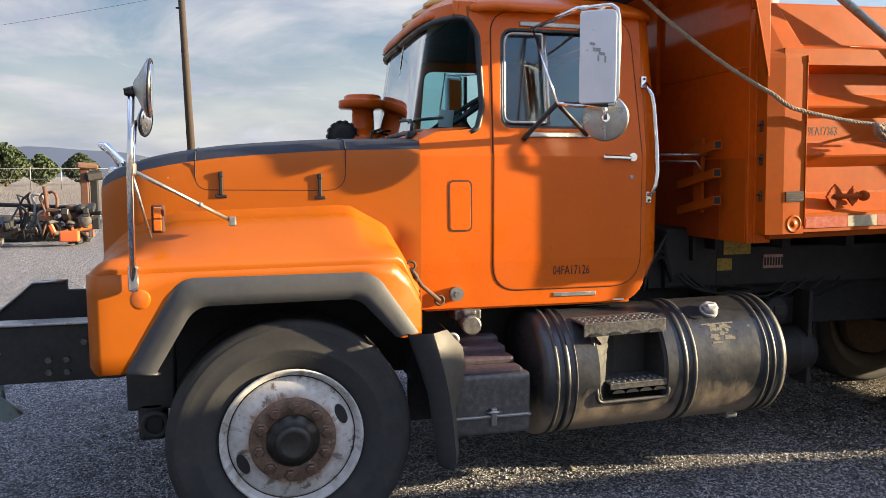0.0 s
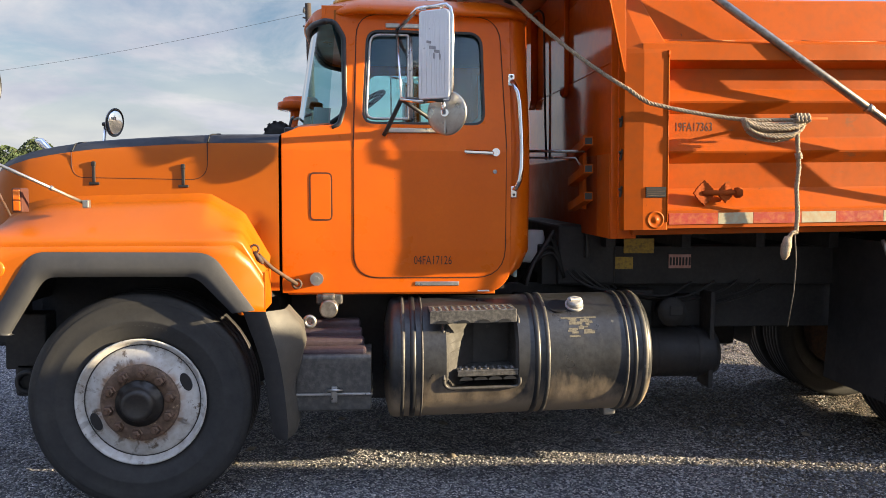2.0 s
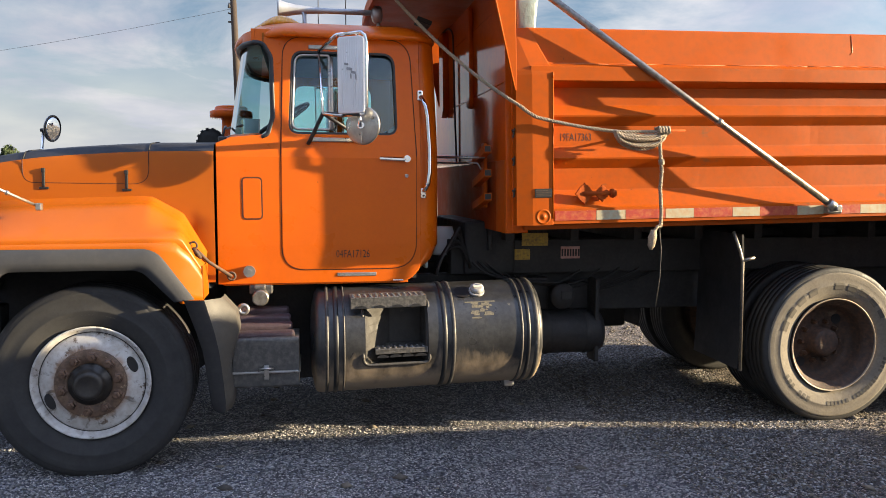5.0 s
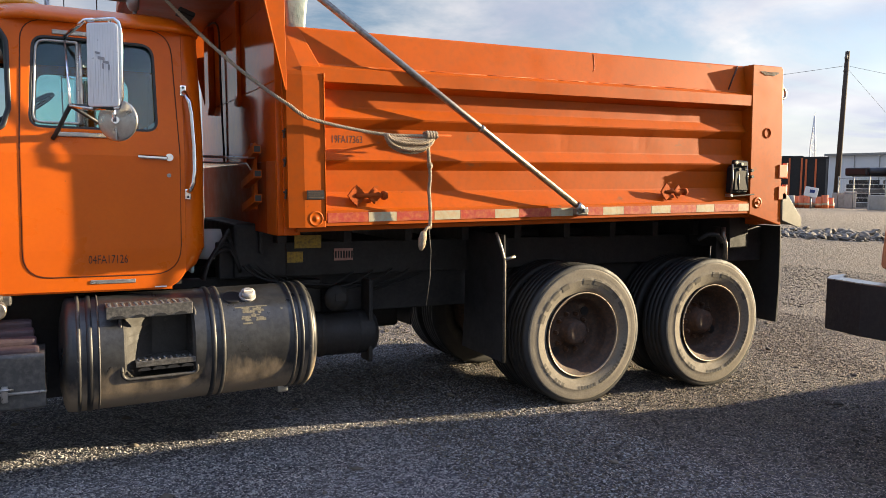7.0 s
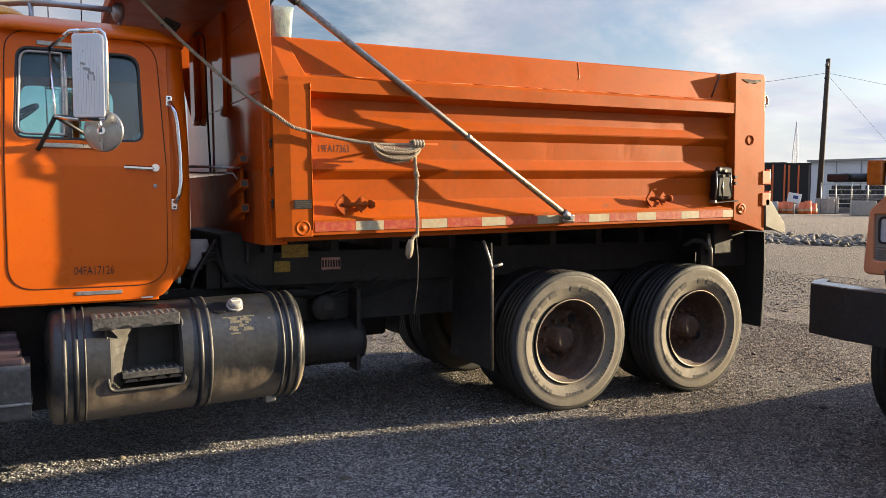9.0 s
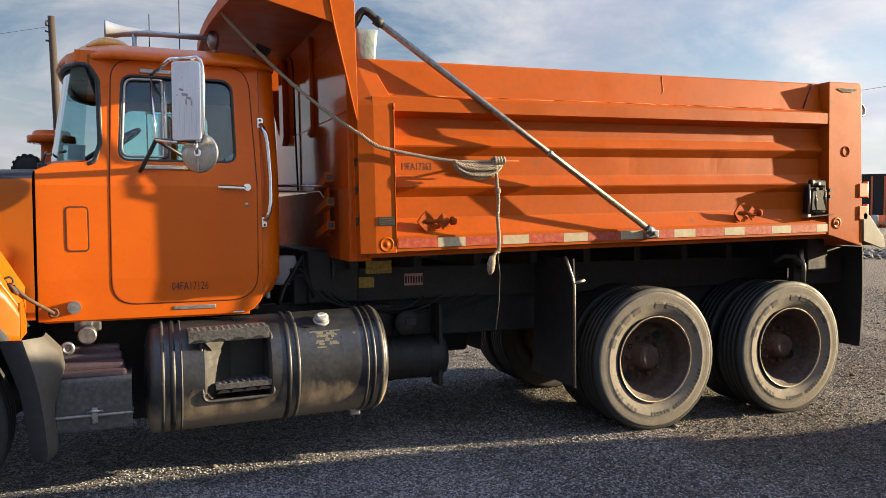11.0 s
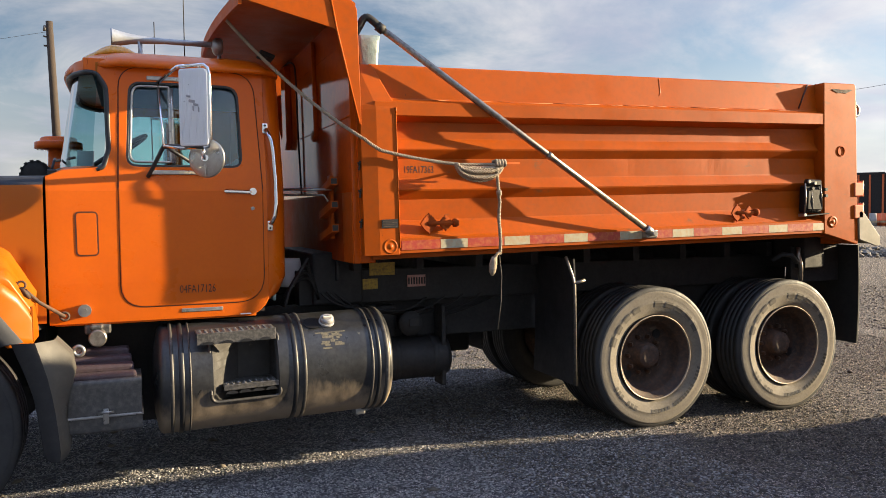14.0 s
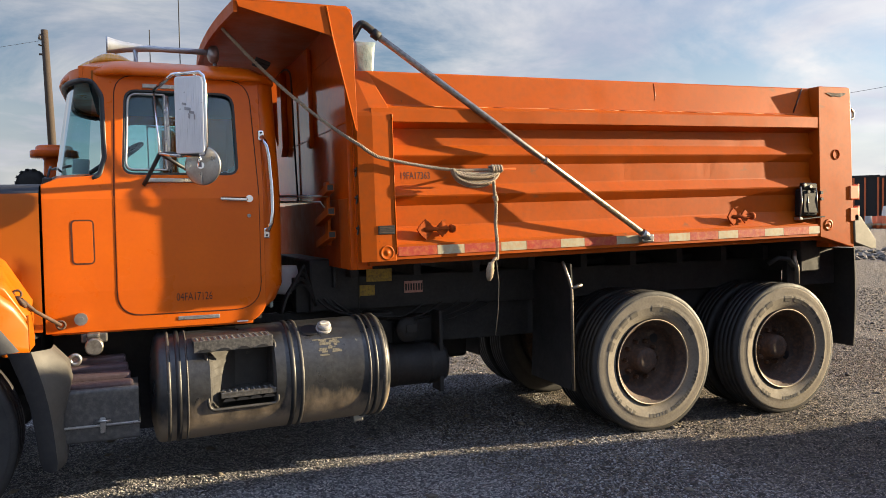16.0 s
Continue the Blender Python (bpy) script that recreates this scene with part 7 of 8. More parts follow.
    sheet = [(-0.70, zt - 0.015), (-0.66, zt + 0.005), (-0.05, zt + 0.0), (-0.02, zt - 0.02)]

    def bow(x, y):
        """The guard's front edge bows forward in the middle."""
        return x - (0.08 * (1 - ((y - MID) / MID) ** 2) if x < -0.5 else 0.0)
    ys = [0.012 + 2.416 * k / 12 for k in range(13)]
    loft(bm, [[(bow(x, y), y, z) for x, z in sheet] + [(bow(x, y), y, z - 0.014) for x, z in sheet[::-1]] for y in ys], caps=True, smooth=False)
    guard = dump_part("cab_guard", bm, ORANGE_BODY, dump, "orange cab guard over the cab's rear")
    bm = B()
    loft(bm, [[(bow(-0.715, y), y, zt - 0.075), (bow(-0.695, y), y, zt - 0.075), (bow(-0.695, y), y, zt - 0.004), (bow(-0.715, y), y, zt - 0.004)] for y in ys], caps=True, smooth=False)
    dump_part("front_lip", bm, ORANGE_BODY, guard)
    for y in (0.0, 2.432):
        bm = B()
        plate(bm, rounded([(-0.70, zt - 0.01), (-0.69, zt - 0.045), (-0.165, zt - 0.178), (-0.145, zt - 0.19), (-0.02, zt - 0.75), (-0.012, zt - 0.75), (-0.018, zt - 0.06, 0.05), (-0.045, zt - 0.008, 0.04)]), [], 0.010, lambda u, v, w, y=y: Vector((u, y + 0.004 + w, v)), 0.003)
        dump_part("side_flange", bm, ORANGE_BODY, guard, "folded side flange")
        bm = B()
        tube(bm, [(-0.175, y - 0.004, zt - 0.01), (-0.145, y - 0.004, zt - 0.19), (-0.025, y - 0.004, zt - 0.74)], 0.006, 6)
        dump_part("flange_weld", bm, ORANGE_BODY, guard)
    dump_part("guard_back", box(B(), -0.05, -0.03, 0.03, 2.40, 1.16, zt - 0.012, 0.003), ORANGE_GLOSS, guard)
    dump_part("guard_bracket", turned_box(B(), (0.10, 0.16, 0.03), pose(-0.45, 0.75, zt - 0.22, 0, 20, 0), 0.004), BLACK, guard)
    # tailgate, its hooks and the pale chute
    gate = dump_part("tailgate", box(B(), 4.10, 4.16, 0.10, 2.34, -0.05, 1.10, 0.006), ORANGE_BODY, dump, "orange tailgate")
    for y in (0.03, 2.35):
        bm = B()
        box(bm, 4.125, 4.185, y, y + 0.06, 0.90, 1.06, 0.006)
        tube(bm, [(4.18, y + 0.03, 1.03), (4.22, y + 0.03, 1.035), (4.245, y + 0.03, 1.005), (4.242, y + 0.03, 0.96), (4.21, y + 0.03, 0.945), (4.19, y + 0.03, 0.95)], 0.012, 8)
        dump_part("gate_hook", bm, PIPE, gate, "grey steel gate hook")
    for z in (0.345, 0.165):
        bm = B()
        box(bm, 4.12, 4.215, -0.01, 0.05, z - 0.055, z + 0.055, 0.006)
        rod(bm, (4.225, 0.02, z - 0.06), (4.225, 0.02, z + 0.07), 0.020, 8)
        dump_part("gate_hinge", bm, ORANGE_OLD, gate)
    bm = B()
    plate(bm, [(4.17, 0.155), (4.19, 0.165), (4.235, 0.14), (4.40, -0.05), (4.405, -0.115), (4.36, -0.12), (4.175, -0.06)], [], 0.02, lambda u, v, w: Vector((u, 0.0 + w, v)), 0.004)
    plate(bm, [(4.17, 0.155), (4.19, 0.165), (4.235, 0.14), (4.40, -0.05), (4.405, -0.115), (4.36, -0.12), (4.175, -0.06)], [], 0.02, lambda u, v, w: Vector((u, 2.44 + w, v)), 0.004)
    loft(bm, [[(4.20, y, 0.16), (4.40, y, -0.06), (4.39, y, -0.11), (4.19, y, 0.10)] for y in (0.01, 2.43)], caps=True, smooth=False)
    dump_part("spreader_chute", bm, CHUTE, gate, "pale tailgate chute")
    # tarp arm: pipe from the front corner down to a pivot on the rail
    bm = B()
    a, b = Vector((2.470, 0.03, 2.832)), Vector((4.52, -0.055, 1.478))
    tube(bm, [a + (b - a) * s for s in (0.03, 0.5, 0.985)], 0.0215, 14)
    arm = part("tarp_arm", bm, PIPE, truck, "dull galvanised tarp arm")
    bm = B()
    tube(bm, eased([Vector((2.395, 0.05, 2.735)), Vector((2.425, 0.045, 2.785)), Vector((2.450, 0.035, 2.830)), Vector((2.485, 0.03, 2.832)), a + (b - a) * 0.045]), 0.024, 12)
    tube(bm, [a + (b - a) * 0.03, a + (b - a) * 0.05], 0.030, 12)
    part("elbow", bm, BLACK, arm, "dark elbow joint")
    bm = B()
    tube(bm, [a + (b - a) * 0.975, a + (b - a) * 0.995], 0.032, 12)
    box(bm, 4.48, 4.58, -0.05, 0.02, 1.44, 1.50, 0.012)
    rod(bm, (4.53, -0.09, 1.475), (4.53, 0.02, 1.475), 0.018, 12)
    part("pivot", bm, STEEL, arm)
    bm = B()
    tube(bm, [a + (b - a) * 0.60, a + (b - a) * 0.612], 0.026, 12)
    part("joint_collar", bm, PIPE, arm)
    # crumpled plastic at the corner
    bm = B()
    rings = []
    for k in range(7):
        z = 1.17 + 0.036 * k
        ring = []
        for j in range(16):
            t = 2 * math.pi * j / 16
            r = 1 + 0.18 * noise.noise((math.cos(t) * 2, math.sin(t) * 2, k * 0.6))
            ring.append((0.100 + 0.062 * r * math.copysign(abs(math.cos(t)) ** 0.5, math.cos(t)) * (1 + 0.05 * k), 0.20 + 0.05 * r * math.copysign(abs(math.sin(t)) ** 0.5, math.sin(t)), z + 0.02 * noise.noise((j * 0.7, k, 2))))
        rings.append(ring)
    loft(bm, rings, caps=True)
    dump_part("tarp_housing", bm, PLASTIC, dump, "cloudy white plastic housing")


build_dump()


# ---- rope ----
def twisted(bm, pts, r, per=0.06):
    """A two-strand laid rope along a line."""
    pts = [Vector(p) for p in pts]
    fine, dist = [], [0.0]
    for a, b in zip(pts, pts[1:]):
        n = max(2, int((b - a).length / 0.012))
        for k in range(n):
            fine.append(a + (b - a) * k / n)
    fine.append(pts[-1])
    for a, b in zip(fine, fine[1:]):
        dist.append(dist[-1] + (b - a).length)
    for s in range(3):
        line = []
        for i, p in enumerate(fine):
            d = (fine[min(i + 1, len(fine) - 1)] - fine[max(i - 1, 0)]).normalized()
            u = d.cross(Vector((0.3, 0.9, 0.2))).normalized()
            v = d.cross(u)
            a = 2 * math.pi * (dist[i] / per + s / 3)
            line.append(p + (u * math.cos(a) + v * math.sin(a)) * r * 0.52)
        tube(bm, line, r * 0.56, 6)


def sag(a, b, drop, n=14):
    a, b = Vector(a), Vector(b)
    return [a + (b - a) * k / n - Vector((0, 0, drop * 4 * (k / n) * (1 - k / n))) for k in range(n + 1)]


def build_rope():
    rope = thing("rope", (3.30, -0.06, 1.93), "weathered rope tied from the cab guard to the dump body's side", "rope")
    bm = B()
    start = (1.655, 0.47, 2.885)
    twisted(bm, sag(start, (2.43, -0.014, 2.087), 0.059, 20) + sag((2.43, -0.014, 2.087), (2.53, -0.032, 2.02), 0.004)[1:] + sag((2.53, -0.03, 2.02), (3.06, -0.045, 1.94), 0.01)[1:] + [(3.32, -0.05, 1.945)], 0.0115)
    part("line", bm, ROPE, rope)
    s = -0.08
    for k in range(7):
        d = 0.025 + 0.014 * k
        y = -0.045 - 0.014 * (k % 3)
        loop = []
        for j in range(13):
            t = math.pi * j / 12
            loop.append((3.255 + s - (0.165 - 0.006 * (k % 4)) * math.cos(t), y - 0.02 * math.sin(t), 1.945 - d * math.sin(t) ** 0.8 + 0.003 * (k % 2)))
        twisted(bm := B(), loop, 0.0105)
        part("loop", bm, ROPE, rope, "hanging loop of the rope hank")
    for k in range(4):
        x = 3.36 + s + 0.02 * k
        twisted(bm := B(), [(x, -0.03, 1.92), (x + 0.01, -0.09, 1.94), (x + 0.015, -0.07, 1.97), (x + 0.01, -0.02, 1.965)], 0.0105)
        part("turn", bm, ROPE, rope, "rope turn round the cleat")
    bm = B()
    twisted(bm, [(3.37 + s, -0.085, 1.92), (3.375 + s, -0.08, 1.85), (3.385 + s, -0.075, 1.77), (3.395 + s, -0.07, 1.70), (3.39 + s, -0.065, 1.60), (3.405 + s, -0.06, 1.45), (3.40 + s, -0.06, 1.36)], 0.0125)
    twisted(bm, [(3.40 + s, -0.06, 1.37), (3.375 + s, -0.07, 1.365), (3.35 + s, -0.07, 1.33)], 0.012)
    part("tail", bm, ROPE, rope, "frayed rope tail")
    part("knot", tube(B(), [(3.385 + s, -0.075, 1.775), (3.39 + s, -0.073, 1.76), (3.392 + s, -0.072, 1.745)], 0.019, 8), ROPE, rope)
    random.seed(5)
    part("frayed_end", tube(B(), [(3.355 + s, -0.07, 1.345), (3.345 + s, -0.07, 1.30), (3.338 + s, -0.072, 1.25), (3.335 + s, -0.072, 1.225)], [0.018, 0.026, 0.022, 0.008], 8, wobble=0.3), ROPE, rope, "frayed rope end")
    bm = B()
    tube(bm, [(3.395 + s, -0.06, 1.36), (3.42 + s, -0.04, 1.22), (3.425 + s, -0.02, 1.05), (3.41 + s, 0.0, 0.86)], 0.0035, 5)
    part("cord", bm, SCRAP_GREY, rope)
    bm = B()
    rod(bm, (3.05, -0.025, 1.945), (3.48, -0.03, 1.956), 0.007, 8)
    rod(bm, (3.30, -0.02, 1.952), (3.30, 0.06, 1.952), 0.008, 8)
    part("cleat", bm, RED_STEEL, truck, "thin steel rope cleat")


build_rope()


# ---- the truck standing opposite, of which the nose shows ----
def build_neighbour():
    y1, yc = -1.22, -2.45      # near its right side, and its middle line
    t2 = thing("plow_truck", (8.0, yc, 0), "faded orange plough truck parked nose-in with a heavy black bumper", "truck")

    def m(y):
        return 2 * yc - y
    # bumper
    bm = B()
    plan = [(5.86, y1 + 0.18), (5.66, y1 + 0.06), (5.60, y1 - 0.22), (5.60, m(y1 - 0.22)), (5.66, m(y1 + 0.06)), (5.86, m(y1 + 0.18))]
    back = [(x + 0.16, y) for x, y in plan]
    loft(bm, [[(x, y, z) for x, y in plan + back[::-1]] for z in (0.74, 0.745, 1.055, 1.06)], caps=True, smooth=False)
    bumper = part("bumper", bm, BLACK, t2, "heavy black steel bumper")
    bm = B()
    loft(bm, [[(x, y, z) for x, y in plan] + [(x + 0.15, y, z) for x, y in plan[::-1]] for z in (1.061, 1.068)], caps=True, smooth=False)
    part("bumper_top", bm, STEEL, bumper, "pale worn bumper top")
    bm = B()
    box(bm, 5.588, 5.60, -1.95, -1.75, 0.90, 1.0, 0.008)
    part("fog_lamp", bm, RIM_BRONZE, bumper)
    # nose with a recessed headlamp
    nose_y0 = y1 - 0.02
    out = rounded([(nose_y0, 1.13, 0.03), (nose_y0 - 0.03, 1.54, 0.07), (nose_y0 - 0.16, 1.66, 0.10), (m(nose_y0) + 0.16, 1.66, 0.10), (m(nose_y0) + 0.03, 1.54, 0.07), (m(nose_y0), 1.13, 0.03)])
    lamp_r = rounded([(nose_y0 - 0.045, 1.20, 0.03), (nose_y0 - 0.040, 1.53, 0.03), (nose_y0 - 0.36, 1.53, 0.03), (nose_y0 - 0.36, 1.20, 0.03)])
    lamp_l = [(m(y), z) for y, z in lamp_r[::-1]]
    grille = rounded([(nose_y0 - 0.45, 1.18, 0.03), (nose_y0 - 0.45, 1.56, 0.03), (m(nose_y0) + 0.45, 1.56, 0.03), (m(nose_y0) + 0.45, 1.18, 0.03)])
    nose = part("nose", plate(B(), out, [lamp_r, lamp_l, grille], 0.05, lambda u, v, w: Vector((6.115 + w, u, v)), 0.012), FADED, t2, "faded orange nose panel")
    for lp, sy in ((lamp_r, nose_y0 - 0.205), (lamp_l, m(nose_y0 - 0.205))):
        hole = rounded([(sy + 0.125, 1.33, 0.03), (sy + 0.125, 1.50, 0.03), (sy - 0.125, 1.50, 0.03), (sy - 0.125, 1.33, 0.03)])
        part("bezel", plate(B(), grow(lp, 0.004), [hole], 0.03, lambda u, v, w: Vector((6.125 + w, u, v)), 0.004), BEZEL, nose, "grey headlamp bezel")
        part("headlamp", plate(B(), grow(hole, 0.004), [], 0.02, lambda u, v, w: Vector((6.128 + w, u, v)), 0.004), PALE_LENS, nose, "clear rectangular headlamp")
        part("lamp_rim", plate(B(), grow(hole, 0.003), [grow(hole, -0.006)], 0.012, lambda u, v, w: Vector((6.110 + w, u, v)), 0.002), GASKET, nose)
        for k in range(6):
            part("bezel_slat", box(B(), 6.100, 6.122, sy - 0.13, sy + 0.13, 1.215 + 0.017 * k, 1.223 + 0.017 * k, 0.002), BEZEL, nose)
    for k in range(8):
        z = 1.20 + 0.04 * k
        part("grille_bar", box(B(), 6.11, 6.14, m(nose_y0) + 0.45, nose_y0 - 0.45, z, z + 0.018, 0.004), HOOD_BLACK, nose)
    part("grille_back", box(B(), 6.18, 6.20, m(nose_y0) + 0.02, nose_y0 - 0.02, 1.14, 1.56), BLACK, nose)
    # hood and fender
    bm = B()
    loft(bm, [[(x, nose_y0 - 0.03 * k0, z0), (x, nose_y0 - 0.03 * k0, 1.43 + dz), (x, nose_y0 - 0.15, 1.59 + dz), (x, nose_y0 - 0.5, 1.63 + dz), (x, m(nose_y0) + 0.5, 1.63 + dz), (x, m(nose_y0) + 0.15, 1.59 + dz), (x, m(nose_y0) + 0.03 * k0, 1.43 + dz), (x, m(nose_y0) + 0.03 * k0, z0)]
              for x, dz, k0, z0 in ((6.14, 0.0, 0, 1.13), (6.4, 0.03, 1, 1.12), (7.2, 0.10, 3, 1.10), (7.65, 0.13, 4, 0.9))], closed=False)
    part("hood", bm, FADED, t2)
    # plough lamps on brackets
    for s2 in (1, -1):
        ys = (lambda y: y) if s2 == 1 else (lambda y: m(y))

        def lamp_box(x0, x1, ya, yb, z0, z1, bev):
            a, b = sorted((ys(ya), ys(yb)))
            return box(B(), x0, x1, a, b, z0, z1, bev)
        pl = part("plow_lamp", lamp_box(6.0, 6.14, -1.72, -1.41, 1.70, 1.88, 0.015), GASKET, t2, "black plough lamp with amber marker")
        part("lens", lamp_box(5.985, 6.002, -1.70, -1.425, 1.712, 1.868, 0.006), PALE_LENS, pl)
        part("turn_lens", lamp_box(5.982, 6.12, -1.408, -1.298, 1.708, 1.875, 0.012), AMBER_BROWN, pl, "amber marker lens")
        part("lamp_post", rod(B(), (6.07, ys(-1.55), 1.60), (6.07, ys(-1.55), 1.71), 0.02, 8), FADED, pl)
        part("lamp_foot", lamp_box(6.02, 6.14, -1.62, -1.46, 1.635, 1.665, 0.008), FADED, pl)
    bm = B()
    tube(bm, [(6.0, y1 + 0.16, 1.76), (6.05, y1 - 0.10, 1.76)], 0.03, 8)
    box(bm, 5.97, 6.03, y1 + 0.04, y1 + 0.20, 1.735, 1.79, 0.01)
    part("side_marker_arm", bm, GASKET, t2)
    bm = B()
    tube(bm, [(5.95, y1 - 0.26, 1.16), (5.90, y1 - 0.30, 1.10), (5.93, y1 - 0.38, 1.07)], 0.012, 6)
    part("cable", bm, GASKET, t2)
    # front wheels
    for sy in (y1 - 0.20, m(y1 - 0.20)):
        bm = lathe(B(), tyre_profile(0.53, 0.30, 0.32, 6), (6.66, sy, 0.53), seg=64, closed=True)
        wh = part("front_wheel", bm, RUBBER, t2, "black ribbed front tyre")
        part("rim", lathe(B(), [(0.30, sy + 0.10), (0.28, sy + 0.06), (0.1, sy + 0.05)], (6.66, 0, 0.53), seg=40), RIM_WHITE, wh)
    bm = B()
    box(bm, 5.9, 13.0, yc - 0.45, yc - 0.36, 0.72, 1.0)
    box(bm, 5.9, 13.0, yc + 0.36, yc + 0.45, 0.72, 1.0)
    box(bm, 6.3, 7.9, yc - 0.5, yc + 0.5, 0.62, 1.3, 0.05)
    rod(bm, (6.66, y1 - 0.2, 0.53), (6.66, m(y1 - 0.2), 0.53), 0.06, 10)
    part("frame", bm, BLACK, t2)
    # cab with its windows; behind it the bare frame
    # the cab is unseen; its size is set by the shade it throws
    bm = B()
    w2 = 0.95

    def ring2(xa, xb, w, z):
        return [(xa, yc - w + 0.06, z), (xa + 0.06, yc - w, z), (xb - 0.06, yc - w, z), (xb, yc - w + 0.06, z), (xb, yc + w - 0.06, z), (xb - 0.06, yc + w, z), (xa + 0.06, yc + w, z), (xa, yc + w - 0.06, z)]
    rings = [ring2(7.34, 8.65, w2, 0.95), ring2(7.34, 8.65, w2, 1.80), ring2(7.55, 8.65, w2 - 0.02, 2.10), ring2(7.75, 8.62, w2 - 0.06, 2.42), ring2(7.9, 8.5, w2 - 0.2, 2.50)]
    loft(bm, rings, caps=True, smooth=False)
    cab2 = part("cab", bm, FADED, t2)
    bm = B()
    loft(bm, [[(7.355, yc - 0.8, 1.83), (7.355, yc + 0.8, 1.83)], [(7.525, yc - 0.78, 2.07), (7.525, yc + 0.78, 2.07)]], closed=False)
    part("windscreen", bm, GASKET, cab2)
    # behind the cab a wide box, then a low flat bed
    # box is unseen, its outline drawn to shape the shadow on the gravel
    half = [(1.48, 0.95), (1.48, 1.33), (1.40, 1.48), (1.34, 1.58), (1.17, 1.76), (1.10, 1.88), (1.04, 2.0)]
    ring = half + [(-a, b) for a, b in half[::-1]]
    part("headboard_box", loft(B(), [[(x, yc + a, b) for a, b in ring] for x in (8.78, 9.25)], caps=True, smooth=False), FADED, t2)
    part("flat_bed", box(B(), 9.25, 13.0, yc - 1.05, yc + 1.05, 1.02, 1.16, 0.02), BLACK, t2)
    # unseen low boxes added to block sun close to the ground
    for sy in (1, -1):
        ya, yb = sorted((yc + sy * 0.75, yc + sy * 1.40))
        part("side_tank", box(B(), 7.75, 9.25, ya, yb, 0.25, 0.93, 0.06), BLACK, t2)
    for x in (11.0, 12.3):
        for sy in (yc + 0.75, yc - 0.75):
            part("rear_wheel", lathe(B(), tyre_profile(0.53, 0.30, 0.30, 4), (x, sy, 0.53), seg=48, closed=True), RUBBER, t2)


build_neighbour()


# ---- the yard around ----
def aim(px_deg, dist):
    """A place on the ground at an angle (degrees right of +y) and distance from the camera's last stand."""
    a = radians(px_deg)
    return Vector((1.15 + dist * math.sin(a), -4.5 + dist * math.cos(a), 0))


def build_pole(x, y, h, r, lean, label):
    p = thing("utility_pole", (x, y, 0), label, "utility pole")
    bm = B()
    tube(bm, [(x, y, 0), (x + lean * 0.5, y, h * 0.5), (x + lean, y, h)], [r, r * 0.9, r * 0.75], 12)
    part("shaft", bm, WOOD, p)
    bm = B()
    box(bm, x + lean - 0.5, x + lean + 0.15, y - 0.1, y + 0.1, h - 2.3, h - 2.15, 0.01)
    part("crossarm", bm, WOOD, p)
    part("bracket", tube(B(), [(x + lean, y, h - 1.5), (x + lean - 0.5, y - 0.2, h - 1.4)], 0.07, 6), WOOD, p)
    bm = B()
    lathe(bm, [(0.16, 0), (0.18, 0.2), (0.1, 0.5)], (x + lean - 0.35, y - 0.1, h - 0.9), axis="z", seg=12)
    part("fitting", bm, SCRAP_GREY, p)
    return p


build_pole(-4.9, 75, 19.7, 0.40, -0.6, "tall weathered wooden utility pole")
rp = aim(53.77, 100)
build_pole(rp.x, rp.y, 17.8, 0.32, 0.80, "dark wooden utility pole with fittings at its top")


def wire(a, b, drop, r=0.02):
    return single("overhead_wire", tube(B(), sag(a, b, drop, 24), r, 5), WIRE, "thin dark grey overhead wire between poles", "wire")


wire((-5.5, 75, 18.8), (-75, 110, 14.5), 1.2, 0.016)
wire((rp.x + 0.7, rp.y, 16.2), (rp.x + 70, rp.y - 25, 9.0), 1.2, 0.018)
wire((rp.x + 0.7, rp.y, 16.2), (rp.x - 45, rp.y + 50, 15.0), 1.8, 0.022)
wire((rp.x + 0.7, rp.y, 16.0), (rp.x + 12.5, rp.y - 8.0, 0.0), 0.05, 0.016)

# thin radio mast far off
# bright cladding colour stands in for haze over the backlit mast
def build_mast():
    p = aim(52.3, 300)
    mast = thing("radio_mast", tuple(p), "lattice radio mast far away, haze put in its pale colour", "mast")
    bm = B()
    for k in range(3):
        a = 2 * math.pi * k / 3
        tube(bm, [p + Vector((1.6 * math.cos(a), 1.6 * math.sin(a), 0)), p + Vector((1.0 * math.cos(a), 1.0 * math.sin(a), 18)), p + Vector((0.1 * math.cos(a), 0.1 * math.sin(a), 28.5))], 0.2, 5)
    part("leg", bm, BUILDING, mast)
    bm = B()
    for k in range(14):
        z = 1.5 + 2 * k
        w = 1.5 * (1 - z / 34)
        tube(bm, [p + Vector((w, 0, z)), p + Vector((-0.5 * w, 0.87 * w, z + 1)), p + Vector((-0.5 * w, -0.87 * w, z + 2))], 0.10, 4)
    part("bracing", bm, BUILDING, mast)


build_mast()


